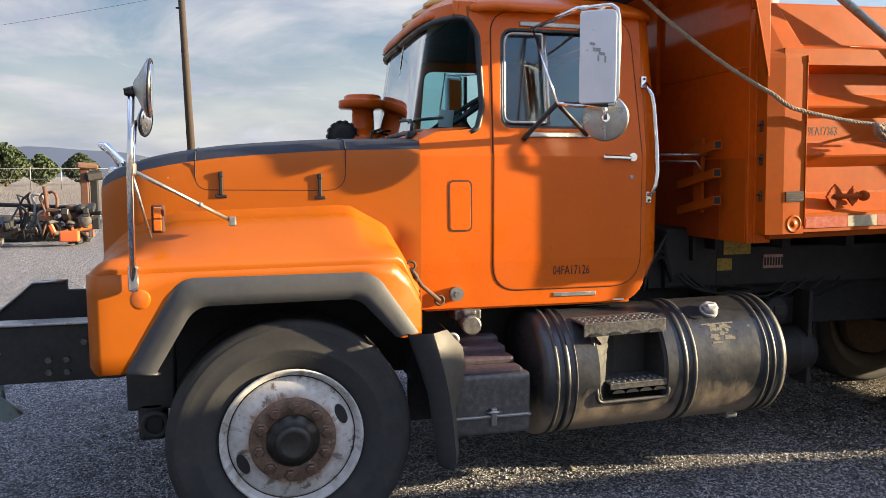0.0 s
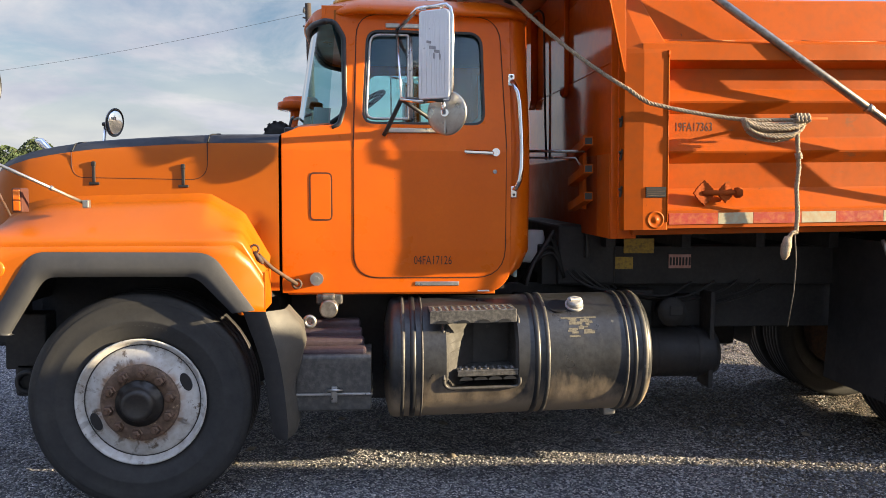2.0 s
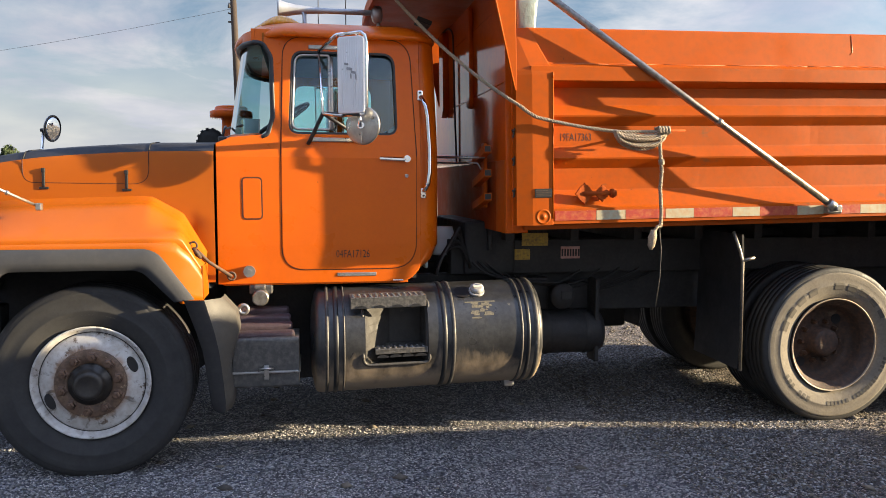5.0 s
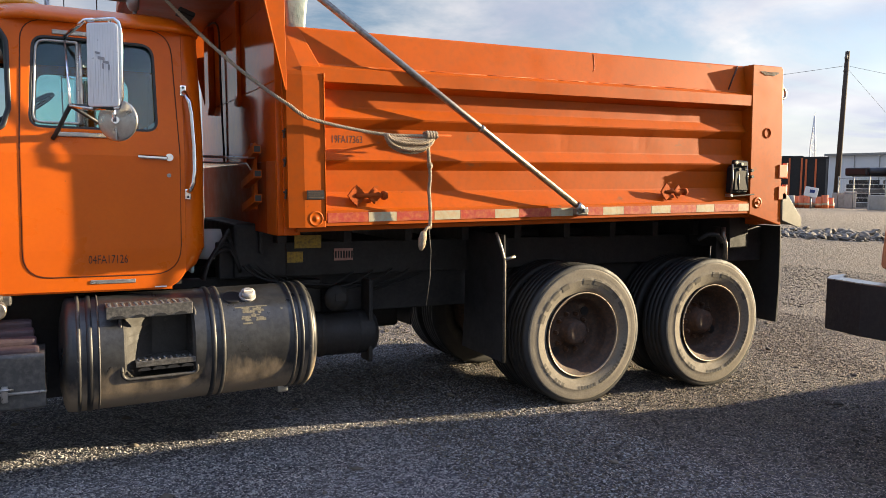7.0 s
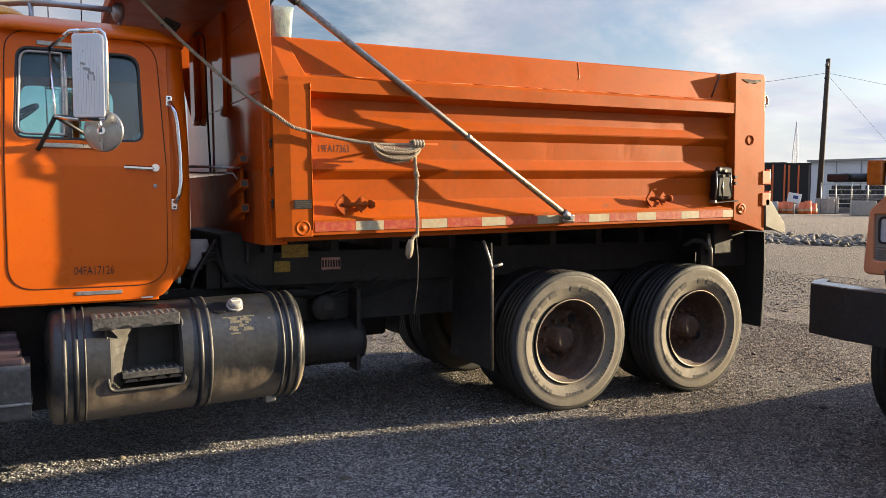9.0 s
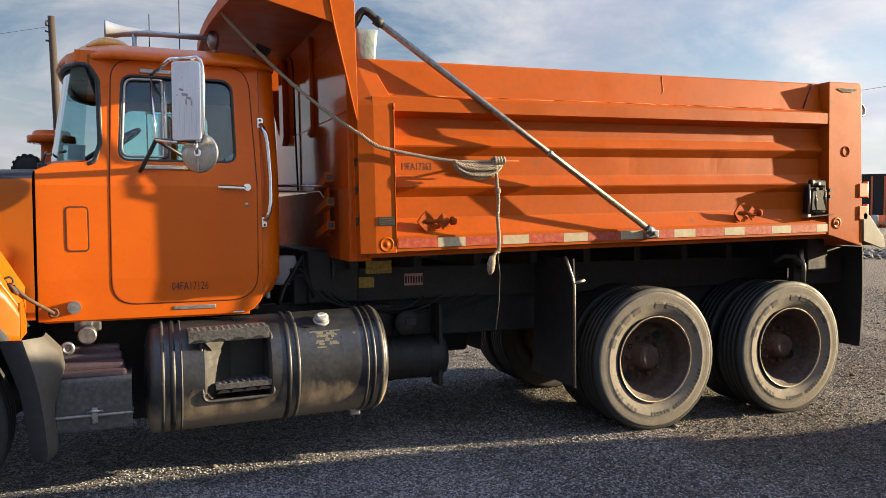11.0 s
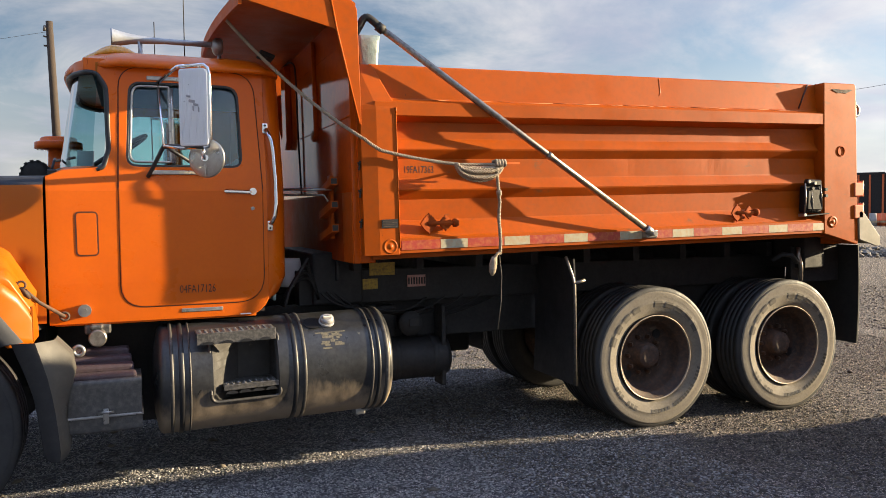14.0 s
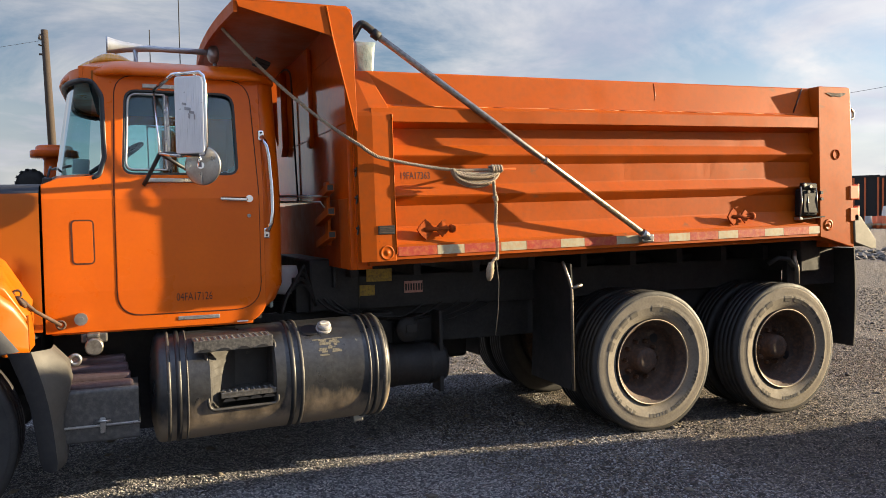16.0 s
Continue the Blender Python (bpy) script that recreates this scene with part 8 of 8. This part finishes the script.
def build_far_building():
    for a0, a1, dist, h in ((53.2, 68.0, 135, 7.4),):
        p0, p1 = aim(a0, dist), aim(a1, dist * 0.92)
        d = (p1 - p0).normalized()
        n = Vector((-d.y, d.x, 0))
        b = thing("warehouse", tuple(p0), "long pale metal-clad warehouse beyond the fence", "building")
        bm = B()
        loft(bm, [[p0 + Vector((0, 0, z)), p1 + Vector((0, 0, z)), p1 + n * 20 + Vector((0, 0, z)), p0 + n * 20 + Vector((0, 0, z))] for z in (0, h)], caps=True, smooth=False)
        part("wall", bm, BUILDING, b)
        bm = B()
        loft(bm, [[p0 - n * 0.4 - d * 0.4 + Vector((0, 0, h + z)), p1 - n * 0.4 + Vector((0, 0, h + z)), p1 + n * 20 + Vector((0, 0, h + 0.6 + z)), p0 + n * 20 - d * 0.4 + Vector((0, 0, h + 0.6 + z))] for z in (0, 0.35)], caps=True, smooth=False)
        part("roof", bm, FENCE, b)
        for k in range(9):
            q = p0 + d * (4 + 3.6 * k) - n * 0.06
            bm = B()
            loft(bm, [[q + Vector((0, 0, z)), q + d * 0.12 + Vector((0, 0, z)), q + d * 0.12 - n * 0.05 + Vector((0, 0, z)), q - n * 0.05 + Vector((0, 0, z))] for z in (0, h)], caps=True, smooth=False)
            part("wall_rib", bm, FENCE, b)


build_far_building()


def build_fence(p0, p1, h, step, label, top=True):
    """Chain-link: posts, rails and a wire mesh of real strands."""
    p0, p1 = Vector(p0), Vector(p1)
    f = thing("fence", tuple(p0), label, "fence")
    d = p1 - p0
    n = int(d.length / step)
    bm = B()
    tube(bm, [p0 + Vector((0, 0, h)), p1 + Vector((0, 0, h))], 0.035, 6)
    tube(bm, [p0 + Vector((0, 0, h * 0.5)), p1 + Vector((0, 0, h * 0.5))], 0.03, 6)
    part("rail", bm, FENCE, f)
    for k in range(n + 1):
        q = p0 + d * k / n
        part("post", tube(B(), [q, q + Vector((0, 0, h + 0.2))], 0.07, 6), FENCE, f)
    bm = B()
    m = int(d.length / 0.55)
    for k in range(m):
        q, q2 = p0 + d * k / m, p0 + d * min(1.0, (k + 2.0) / m)
        for a, b in ((q, q2 + Vector((0, 0, h))), (q + Vector((0, 0, h)), q2)):
            tube(bm, [a, b], 0.006, 3, caps=False)
    part("chain_link", bm, FENCE, f, "grey chain-link mesh")


build_fence((-75, 96, 0), (8, 112, 0), 2.7, 3.4, "long grey chain-link fence across the yard")
pf0, pf1 = aim(53.9, 96), aim(66, 84)
build_fence(pf0, pf1, 3.3, 1.75, "grey chain-link fence before the warehouse")


def build_containers():
    """Black dump bodies stored on end, with orange frames."""
    for k, (a, dist, w, h) in enumerate(((50.9, 108, 3.2, 6.2), (52.5, 108, 2.9, 6.1))):
        p = aim(a, dist)
        c = thing("stored_truck_body", tuple(p), "black stored truck body with orange framing", "truck body", "stored bodies")
        right = Vector((math.cos(radians(a)), -math.sin(radians(a)), 0))
        back = Vector((math.sin(radians(a)), math.cos(radians(a)), 0))

        def bx(u0, u1, v0, v1, z0, z1):
            bm = B()
            loft(bm, [[p + right * u + back * v + Vector((0, 0, z)) for u, v in ((u0, v0), (u1, v0), (u1, v1), (u0, v1))] for z in (z0, z1)], caps=True, smooth=False)
            return bm
        part("shell", bx(-w / 2, w / 2, 0, 2.0, 0.25, h), BLACK, c)
        for u in (-w / 2 + 0.25, -0.1, w / 2 - 0.3):
            part("upright", bx(u, u + 0.22, -0.14, -0.002, 0.2, h * 0.97), ORANGE_OLD if k == 0 or u < 0 else SCRAP_GREY, c)
        part("top_rail", bx(-w / 2, w / 2, -0.1, -0.002, h * 0.97, h + 0.1), BLACK, c)
        part("base", bx(-w / 2, w / 2, -0.1, 1.9, 0.0, 0.25), SCRAP_GREY, c)
    random.seed(11)
    for k in range(8):
        a, dist = 51.1 + 0.34 * k, 93 + 2 * random.random()
        p = aim(a, dist)
        c = thing("traffic_barrel", tuple(p), "orange traffic barrel with a pale band", "barrel", "orange barrels")
        hgt = 1.15 + 0.35 * random.random()
        part("body", lathe(B(), [(0.40, 0.0), (0.40, hgt * 0.5), (0.36, hgt * 0.52), (0.34, hgt)], tuple(p), axis="z", seg=12), ORANGE_OLD if k % 4 else CONCRETE, c)
        part("band", lathe(B(), [(0.405, hgt * 0.25), (0.405, hgt * 0.40)], tuple(p), axis="z", seg=12, ends=(False, False)), TAPE_WHITE, c)
    p = aim(52.3, 90)
    c = thing("controller_cabinet", tuple(p), "white controller cabinet with a blue panel on a post", "cabinet")
    part("post", tube(B(), [p, p + Vector((0, 0, 1.4))], 0.09, 8), FENCE, c)
    m = Matrix.Translation(p + Vector((0, 0, 1.75))) @ pose(0, 0, 0, 0, 10, -52)
    part("case", turned_box(B(), (1.3, 0.6, 1.0), m, 0.05), PAPER, c)
    part("panel", turned_box(B(), (0.5, 0.62, 0.36), m @ Matrix.Translation((0.1, 0, 0.08)), 0.02), BLUE, c)
    for k, (a, dist, w, h) in enumerate(((53.95, 97, 1.3, 1.7), (54.6, 97, 1.2, 1.9), (56.4, 88, 2.2, 1.5), (58.2, 86, 2.2, 1.4))):
        p = aim(a, dist)
        m = Matrix.Translation(p + Vector((0, 0, h / 2))) @ pose(0, 0, 0, 0, 0, -52 + 4 * k)
        single("concrete_block", turned_box(B(), (w, 1.0, h), m, 0.06), CONCRETE, "pale cast concrete barrier block", "concrete block", "concrete blocks")
    random.seed(21)
    for k in range(4):
        p = aim(55.3 + 2.0 * k, 106)
        st = thing("beam_stack", tuple(p), "stack of dark steel beams behind the fence", "steel beams", "beam stacks")
        for j in range(6):
            m = Matrix.Translation(p + Vector((0, 0, 0.30 + 0.55 * j))) @ pose(0, 0, 0, 0, 0, -54 + 2 * k)
            part("beam", turned_box(B(), (3.2 + 0.9 * random.random(), 1.6, 0.48), m @ Matrix.Translation((0.4 * random.random(), 0, 0)), 0.03), BLACK if j % 3 else SCRAP_GREY, st)


build_containers()


def build_rubble():
    random.seed(3)
    for heap in range(3):
        a0, a1, dist, n = ((49.5, 52.2, 33.5, 90), (52.2, 54.8, 33, 110), (54.8, 57.6, 32.5, 90))[heap]
        bm = B()
        for k in range(n):
            p = aim(a0 + (a1 - a0) * random.random(), dist + 6.5 * (random.random() - 0.5))
            s = 0.05 + 0.13 * random.random() ** 2
            t = B()
            bmesh.ops.create_icosphere(t, subdivisions=1, radius=1.0)
            for v in t.verts:
                v.co *= 0.75 + 0.5 * random.random()
            bmesh.ops.transform(t, matrix=Matrix.Translation(p + Vector((0, 0, s * 0.45))) @ pose(0, 0, 0, 40 * random.random(), 40 * random.random(), 360 * random.random()) @ Matrix.Diagonal((s * 1.4, s, s * 0.7, 1)), verts=t.verts[:])
            put_in(bm, t)
        single("rubble_heap", bm, RUBBLE, "low heap of broken pale concrete rubble", "rubble", "rubble heaps", "stuff")


build_rubble()


def build_scrap():
    """Plough frames and scrap in the yard behind the truck's nose."""
    random.seed(8)
    # a low implement frame lying flat
    fr = thing("implement_frame", (-6.2, 19.4, 0), "low rusty implement frame lying on the gravel", "farm implement")
    for k in range(4):
        part("beam", turned_box(B(), (3.9, 0.16, 0.20), pose(-6.2, 18.7 + 0.45 * k, 0.10, 0, 0, -8), 0.02), RUSTY if k % 2 else BLACK, fr)
    for k in range(6):
        part("crossbar", turned_box(B(), (0.14, 1.7, 0.14), pose(-7.9 + 0.68 * k, 19.4 - 0.09 * k, 0.30, 0, 0, -8 + 6 * random.random()), 0.02), random.choice((RUSTY, RED_STEEL, BLACK)), fr)
    for k in range(5):
        x = -6.9 + 0.45 * k
        part("slat", turned_box(B(), (1.1, 0.10, 0.05), pose(x, 18.9 + 0.1 * k, 0.52 + 0.06 * k, 0, 14 - 5 * k, -20 + 8 * k), 0.01), random.choice((CONCRETE, SCRAP_GREY, RUSTY)), fr)
    part("winch", lathe(B(), [(0.10, 18.4), (0.24, 18.42), (0.26, 18.6), (0.24, 18.8), (0.1, 18.82)], (-6.15, 0, 0.42), seg=18), BLACK, fr)
    part("jack", tube(B(), [(-7.5, 19.0, 0.3), (-7.5, 19.0, 0.62), (-7.3, 19.0, 0.66), (-7.28, 19.0, 0.85)], 0.05, 8), BLACK, fr)
    # hoses and motors heaped in front of it
    hp = thing("hose_heap", (-4.95, 17.2, 0), "tangled hydraulic hoses, valves and small plough parts", "scrap")
    for k in range(14):
        x, y = -5.3 + 0.75 * random.random(), 16.9 + 0.5 * random.random()
        z = 0.55 + 0.75 * random.random()
        line = []
        lean, wv = random.uniform(-0.45, 0.5), random.uniform(2, 5)
        for n in range(12):
            s = n / 11
            line.append((x + lean * s + 0.08 * math.sin(wv * s * 3 + k), y + 0.15 * math.sin(2 * s + k), 0.05 + z * math.sin(math.pi * min(1.0, s * 0.85 + 0.05))))
        part("hose", tube(B(), line, 0.022 + 0.018 * random.random(), 6), random.choice((SCRAP_GREY, BLACK, CONCRETE, FENCE, RUSTY)), hp)
    part("bar", tube(B(), [(-4.75, 17.0, 0.2), (-4.85, 17.0, 1.45)], 0.05, 6), RUSTY, hp)
    part("long_bar", tube(B(), [(-6.0, 17.2, 1.02), (-4.2, 17.3, 0.92)], 0.05, 8), BLACK, hp)
    for k in range(54):
        px = -6.3 + 2.5 * random.random()
        m = pose(px, 16.7 + 1.0 * random.random(), 0.10 + (0.55 + 0.3 * (px > -5.2)) * random.random(), 30 * random.random() - 15, 50 * random.random() - 25, 180 * random.random())
        part("plow_part", turned_box(B(), (0.2 + 0.45 * random.random(), 0.08 + 0.12 * random.random(), 0.07 + 0.1 * random.random()), m, 0.02), random.choice((BLACK, BLACK, RUSTY, SCRAP_GREY, HUB_DARK, RIM_RUST)), hp)
    part("pulley", lathe(B(), [(0.05, 16.9), (0.15, 16.92), (0.16, 16.98), (0.05, 17.0)], (-3.98, 0, 0.62), seg=18), SCRAP_GREY, hp)
    part("motor", lathe(B(), [(0.05, 17.0), (0.12, 17.05), (0.13, 17.3), (0.06, 17.36)], (-4.1, 0, 0.88), seg=16), BLACK, hp)
    part("orange_bracket", box(B(), -4.50, -4.08, 16.65, 16.9, 0.12, 0.38, 0.03), ORANGE_OLD, hp)
    part("orange_arm", turned_box(B(), (0.10, 0.12, 0.55), pose(-4.72, 16.75, 0.58, 0, -22, 0), 0.02), ORANGE_OLD, hp)
    # upright column
    c = thing("steel_column", (-5.05, 23.2, 0), "rust-brown upright steel column with a battered cap", "column")
    part("shaft", box(B(), -5.20, -4.98, 23.1, 23.35, 0, 2.05, 0.02), RUSTY, c)
    part("rear_shaft", box(B(), -4.93, -4.72, 23.2, 23.45, 0, 1.75, 0.02), BLACK, c)
    part("cap", turned_box(B(), (0.62, 0.5, 0.16), pose(-5.0, 23.25, 2.02, 6, 5, 15), 0.04), RUSTY, c)
    part("collar", turned_box(B(), (0.55, 0.45, 0.30), pose(-4.85, 23.3, 1.70, 4, -10, 25), 0.06), BLACK, c)
    # crumpled blades standing on end
    p2 = thing("stacked_plates", (-9.0, 22.4, 0), "crumpled rust-brown steel plates standing on end", "steel plates")
    for k in range(5):
        bm, rings = B(), []
        for n in range(10):
            z = 2.1 * n / 9 * (0.92 + 0.04 * (k % 3))
            w = 0.20 + 0.08 * math.sin(1.1 * n + 2 * k)
            cx = -9.28 + 0.12 * k + 0.10 * noise.noise((z * 2.1, k * 3.0, 0.0)) - 0.05 * (2.0 - z)
            cy = 22.2 + 0.12 * k + 0.08 * noise.noise((z * 2.7, k, 5.0))
            rings.append([(cx - w * 0.5, cy, z), (cx - 0.02, cy - 0.10, z), (cx + w * 0.5, cy + 0.05, z), (cx + w * 0.4, cy + 0.09, z), (cx, cy + 0.0, z), (cx - w * 0.45, cy + 0.05, z)])
        loft(bm, rings, caps=True, smooth=False)
        part("plate", bm, (RUSTY, RIM_RUST, RIM_BRONZE, RUSTY, RIM_RUST)[k], p2)
    single("blue_drum", lathe(B(), [(0.30, 0), (0.32, 0.3), (0.30, 0.6), (0.32, 0.75), (0.28, 0.95)], (-10.75, 25.2, 0.25), axis="z", seg=18), BLUE, "blue plastic drum standing among scrap", "drum")
    single("timber_block", box(B(), -11.2, -10.3, 24.9, 25.5, 0.0, 0.25, 0.02), WOOD, "dark timber block under a drum", "timber")
    o = thing("spreader_frame", (-10.2, 20.6, 0), "faded orange salt spreader frame resting on the gravel", "spreader")
    for k in range(6):
        part("rail", turned_box(B(), (1.7, 0.13, 0.13), pose(-10.4 + 0.12 * k, 20.3 + 0.25 * k, 0.22 + 0.18 * k, 0, 24 - 12 * k, 10 * k - 20), 0.015), (FADED, CONCRETE, ORANGE_OLD)[k % 3], o)
    part("roller", tube(B(), [(-10.1, 20.2, 0.42), (-9.3, 20.5, 0.40)], 0.17, 12), FADED, o)
    part("hopper", turned_box(B(), (0.9, 0.7, 0.45), pose(-10.8, 20.9, 0.85, 0, 8, 10), 0.05), FADED, o)
    for k in range(3):
        single("timber_post", turned_box(B(), (0.20, 0.22, 1.7), pose(-11.9 + 0.33 * k, 25.6, 0.85, 0, 2 * k - 3, 10 * k), 0.02), (CONCRETE, RIM_BRONZE, BLACK)[k], "weathered upright timber post among scrap", "post", "scrap posts")
    single("leaning_bar", tube(B(), [(-12.6, 26.0, 0), (-13.6, 26.5, 2.5)], 0.09, 8), BLACK, "dark steel bar leaning at an angle", "bar")
    for x, y, w, h in ((-53.0, 114, 23, 4.3),):
        s = thing("shed", (x, y, 0), "low pale metal shed with a shallow roof", "shed")
        part("wall", box(B(), x - w / 2, x + w / 2, y, y + 5, 0, h * 0.9, 0.02), BUILDING, s)
        bm = B()
        loft(bm, [[(x - w / 2 - 0.3, y - 0.4, h * 0.88), (x - w / 2 - 0.3, y + 2.5, h), (x - w / 2 - 0.3, y + 5.4, h * 0.88)], [(x + w / 2 + 0.3, y - 0.4, h * 0.88), (x + w / 2 + 0.3, y + 2.5, h), (x + w / 2 + 0.3, y + 5.4, h * 0.88)]], closed=False, smooth=False)
        part("roof", bm, FENCE, s)
        for k in range(12):
            part("wall_rib", box(B(), x - w / 2 + 0.5 + k, x - w / 2 + 0.56 + k, y - 0.03, y - 0.002, 0, h * 0.86), FENCE, s)
    # a parked pale vehicle beyond the hood
    v = thing("parked_truck", (-2.6, 26, 0), "white truck cab parked far behind the hood", "truck")
    part("body", box(B(), -3.9, -1.3, 26, 28, 0.9, 2.25, 0.12), PAPER, v)
    part("window", box(B(), -3.6, -1.7, 25.985, 26.0, 1.7, 2.12, 0.004), GASKET, v)
    part("roof_rail", box(B(), -3.8, -1.2, 26.1, 27.8, 2.27, 2.34, 0.02), FENCE, v)
    part("wheel", lathe(B(), [(0.45, 25.95), (0.45, 26.25)], (-2.0, 0, 0.45), seg=20), RUBBER, v)
    part("wheel", lathe(B(), [(0.45, 25.95), (0.45, 26.25)], (-3.4, 0, 0.45), seg=20), RUBBER, v)
    part("frame", box(B(), -3.9, -1.3, 26.1, 27.9, 0.5, 0.95), BLACK, v)


build_scrap()


def build_tree(x, y, h, seed, w):
    random.seed(seed)
    t = thing("tree", (x, y, 0), "green broad-crowned tree behind the fence", "tree", "far trees")
    bm = B()
    tube(bm, [(x, y, 0), (x + 0.1, y, h * 0.3), (x - 0.1, y, h * 0.6), (x, y, h * 0.9)], [0.35, 0.28, 0.18, 0.05], 8)
    for k in range(6):
        a = 2 * math.pi * k / 6 + random.random()
        z = h * (0.3 + 0.08 * k)
        tube(bm, [(x, y, z), (x + w * 0.5 * math.cos(a), y + w * 0.5 * math.sin(a), z + h * 0.18)], [0.12, 0.03], 6)
    part("trunk", bm, BARK, t)
    verts, faces = [], []
    for k in range(9000):
        while True:
            u, v, s = (random.uniform(-1, 1) for _ in range(3))
            if u * u + v * v + s * s < 1:
                break
        clump = noise.noise((u * 2.2 + seed, v * 2.2, s * 2.2))
        if clump < -0.16:
            continue
        c = Vector((x + u * w * (1 - 0.3 * max(0.0, s)), y + v * w, h * 0.52 + s * h * 0.48 * (1 - 0.25 * abs(u))))
        n = Vector((random.uniform(-1, 1), random.uniform(-1, 1), random.uniform(-0.2, 1))).normalized()
        a = n.orthogonal().normalized() * (0.13 + 0.20 * random.random())
        b = n.cross(a) * 0.8
        i = len(verts)
        verts += [c - a, c + b, c + a, c - b]
        faces.append((i, i + 1, i + 2, i + 3))
    me = bpy.data.meshes.new("crown")
    me.from_pydata([tuple(v - Vector((x, y, 0))) for v in verts], [], faces)
    me.materials.append(LEAF)
    ob = new("crown", me)
    ob.parent = t


random.seed(14)
for k, (px, h, w) in enumerate(((-27.0, 6.5, 3.5), (-24.2, 7.5, 4.2), (-22.4, 9.5, 4.6), (-20.6, 5.5, 3.0), (-18.9, 7.5, 3.0), (-17.0, 7.0, 3.6), (-15.2, 6.2, 3.2), (-30.0, 7.5, 4.0), (-33.0, 8.5, 4.6), (-36.0, 7.0, 4.0), (-13.2, 5.0, 2.6), (-10.8, 5.5, 3.0), (-39.0, 8.0, 4.4))):
    dd = 150 + 14 * (k % 3)
    build_tree(0.3 + dd * math.sin(radians(px)), -3.5 + dd * math.cos(radians(px)), h * 1.2, 40 + k, w * 1.25)


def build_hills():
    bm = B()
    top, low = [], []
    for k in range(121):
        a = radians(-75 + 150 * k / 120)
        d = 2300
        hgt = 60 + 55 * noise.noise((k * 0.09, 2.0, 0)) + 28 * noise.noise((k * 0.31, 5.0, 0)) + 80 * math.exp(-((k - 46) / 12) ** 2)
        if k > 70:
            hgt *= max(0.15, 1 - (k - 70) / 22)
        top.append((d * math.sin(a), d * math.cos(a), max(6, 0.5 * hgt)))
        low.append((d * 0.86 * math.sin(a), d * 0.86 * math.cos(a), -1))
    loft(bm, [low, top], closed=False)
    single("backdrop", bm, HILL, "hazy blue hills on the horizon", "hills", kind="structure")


build_hills()


def scatter(name, label, count, area, small, large, power, seed, flat=0.6, material=None):
    """Loose angular stones lying on the ground over an area x0, x1, y0, y1."""
    rng = np.random.default_rng(seed)
    n = count
    base = np.array([(1, 0, 0), (-0.9, 0.2, 0), (0.1, 1, 0), (-0.1, -1, 0), (0.15, 0.1, 1), (0, 0, -0.6)])
    tri = np.array([(0, 2, 4), (2, 1, 4), (1, 3, 4), (3, 0, 4), (2, 0, 5), (1, 2, 5), (3, 1, 5), (0, 3, 5)])
    size = small + (large - small) * rng.random(n) ** power
    verts = base[None] * (1 + 0.5 * (rng.random((n, 6, 3)) - 0.5)) + 0.25 * (rng.random((n, 6, 3)) - 0.5)
    ang = rng.random(n) * 2 * math.pi
    c, s = np.cos(ang)[:, None], np.sin(ang)[:, None]
    v = verts * size[:, None, None] * np.array([1.15, 0.9, flat])
    x = v[..., 0] * c - v[..., 1] * s + (area[0] + (area[1] - area[0]) * rng.random(n))[:, None]
    y = v[..., 0] * s + v[..., 1] * c + (area[2] + (area[3] - area[2]) * rng.random(n))[:, None]
    z = v[..., 2] + (size * flat * 0.35)[:, None]
    co = np.stack([x, y, z], -1).reshape(-1, 3).astype(np.float32)
    faces = (tri[None] + 6 * np.arange(n)[:, None, None]).reshape(-1).astype(np.int32)
    me = bpy.data.meshes.new(name)
    me.vertices.add(len(co))
    me.vertices.foreach_set("co", co.ravel())
    me.loops.add(len(faces))
    me.loops.foreach_set("vertex_index", faces)
    me.polygons.add(len(faces) // 3)
    me.polygons.foreach_set("loop_start", np.arange(0, len(faces), 3, dtype=np.int32))
    me.update(calc_edges=True)
    me.materials.append(material or STONE)
    tagged(new(name, me), label, "gravel", kind="stuff")


scatter("loose_stones", "loose pale grey crushed stones on the ground", 85000, (-3.2, 4.6, -2.6, 3.0), 0.003, 0.013, 1.6, 77, 0.6, STONE_PALE)
scatter("brown_stones", "loose brown and grey stones on trampled soil", 62000, (3.2, 10.0, -2.6, 3.0), 0.003, 0.014, 1.6, 76)
scatter("yard_stones", "coarser loose stones out in the yard", 30000, (4.0, 16.0, 3.0, 16.0), 0.006, 0.026, 2.5, 78)
scatter("scattered_clods", "dark clods and stones on the gravel", 1500, (-3.0, 14.0, -2.4, 14.0), 0.014, 0.045, 2.2, 79, 0.5)
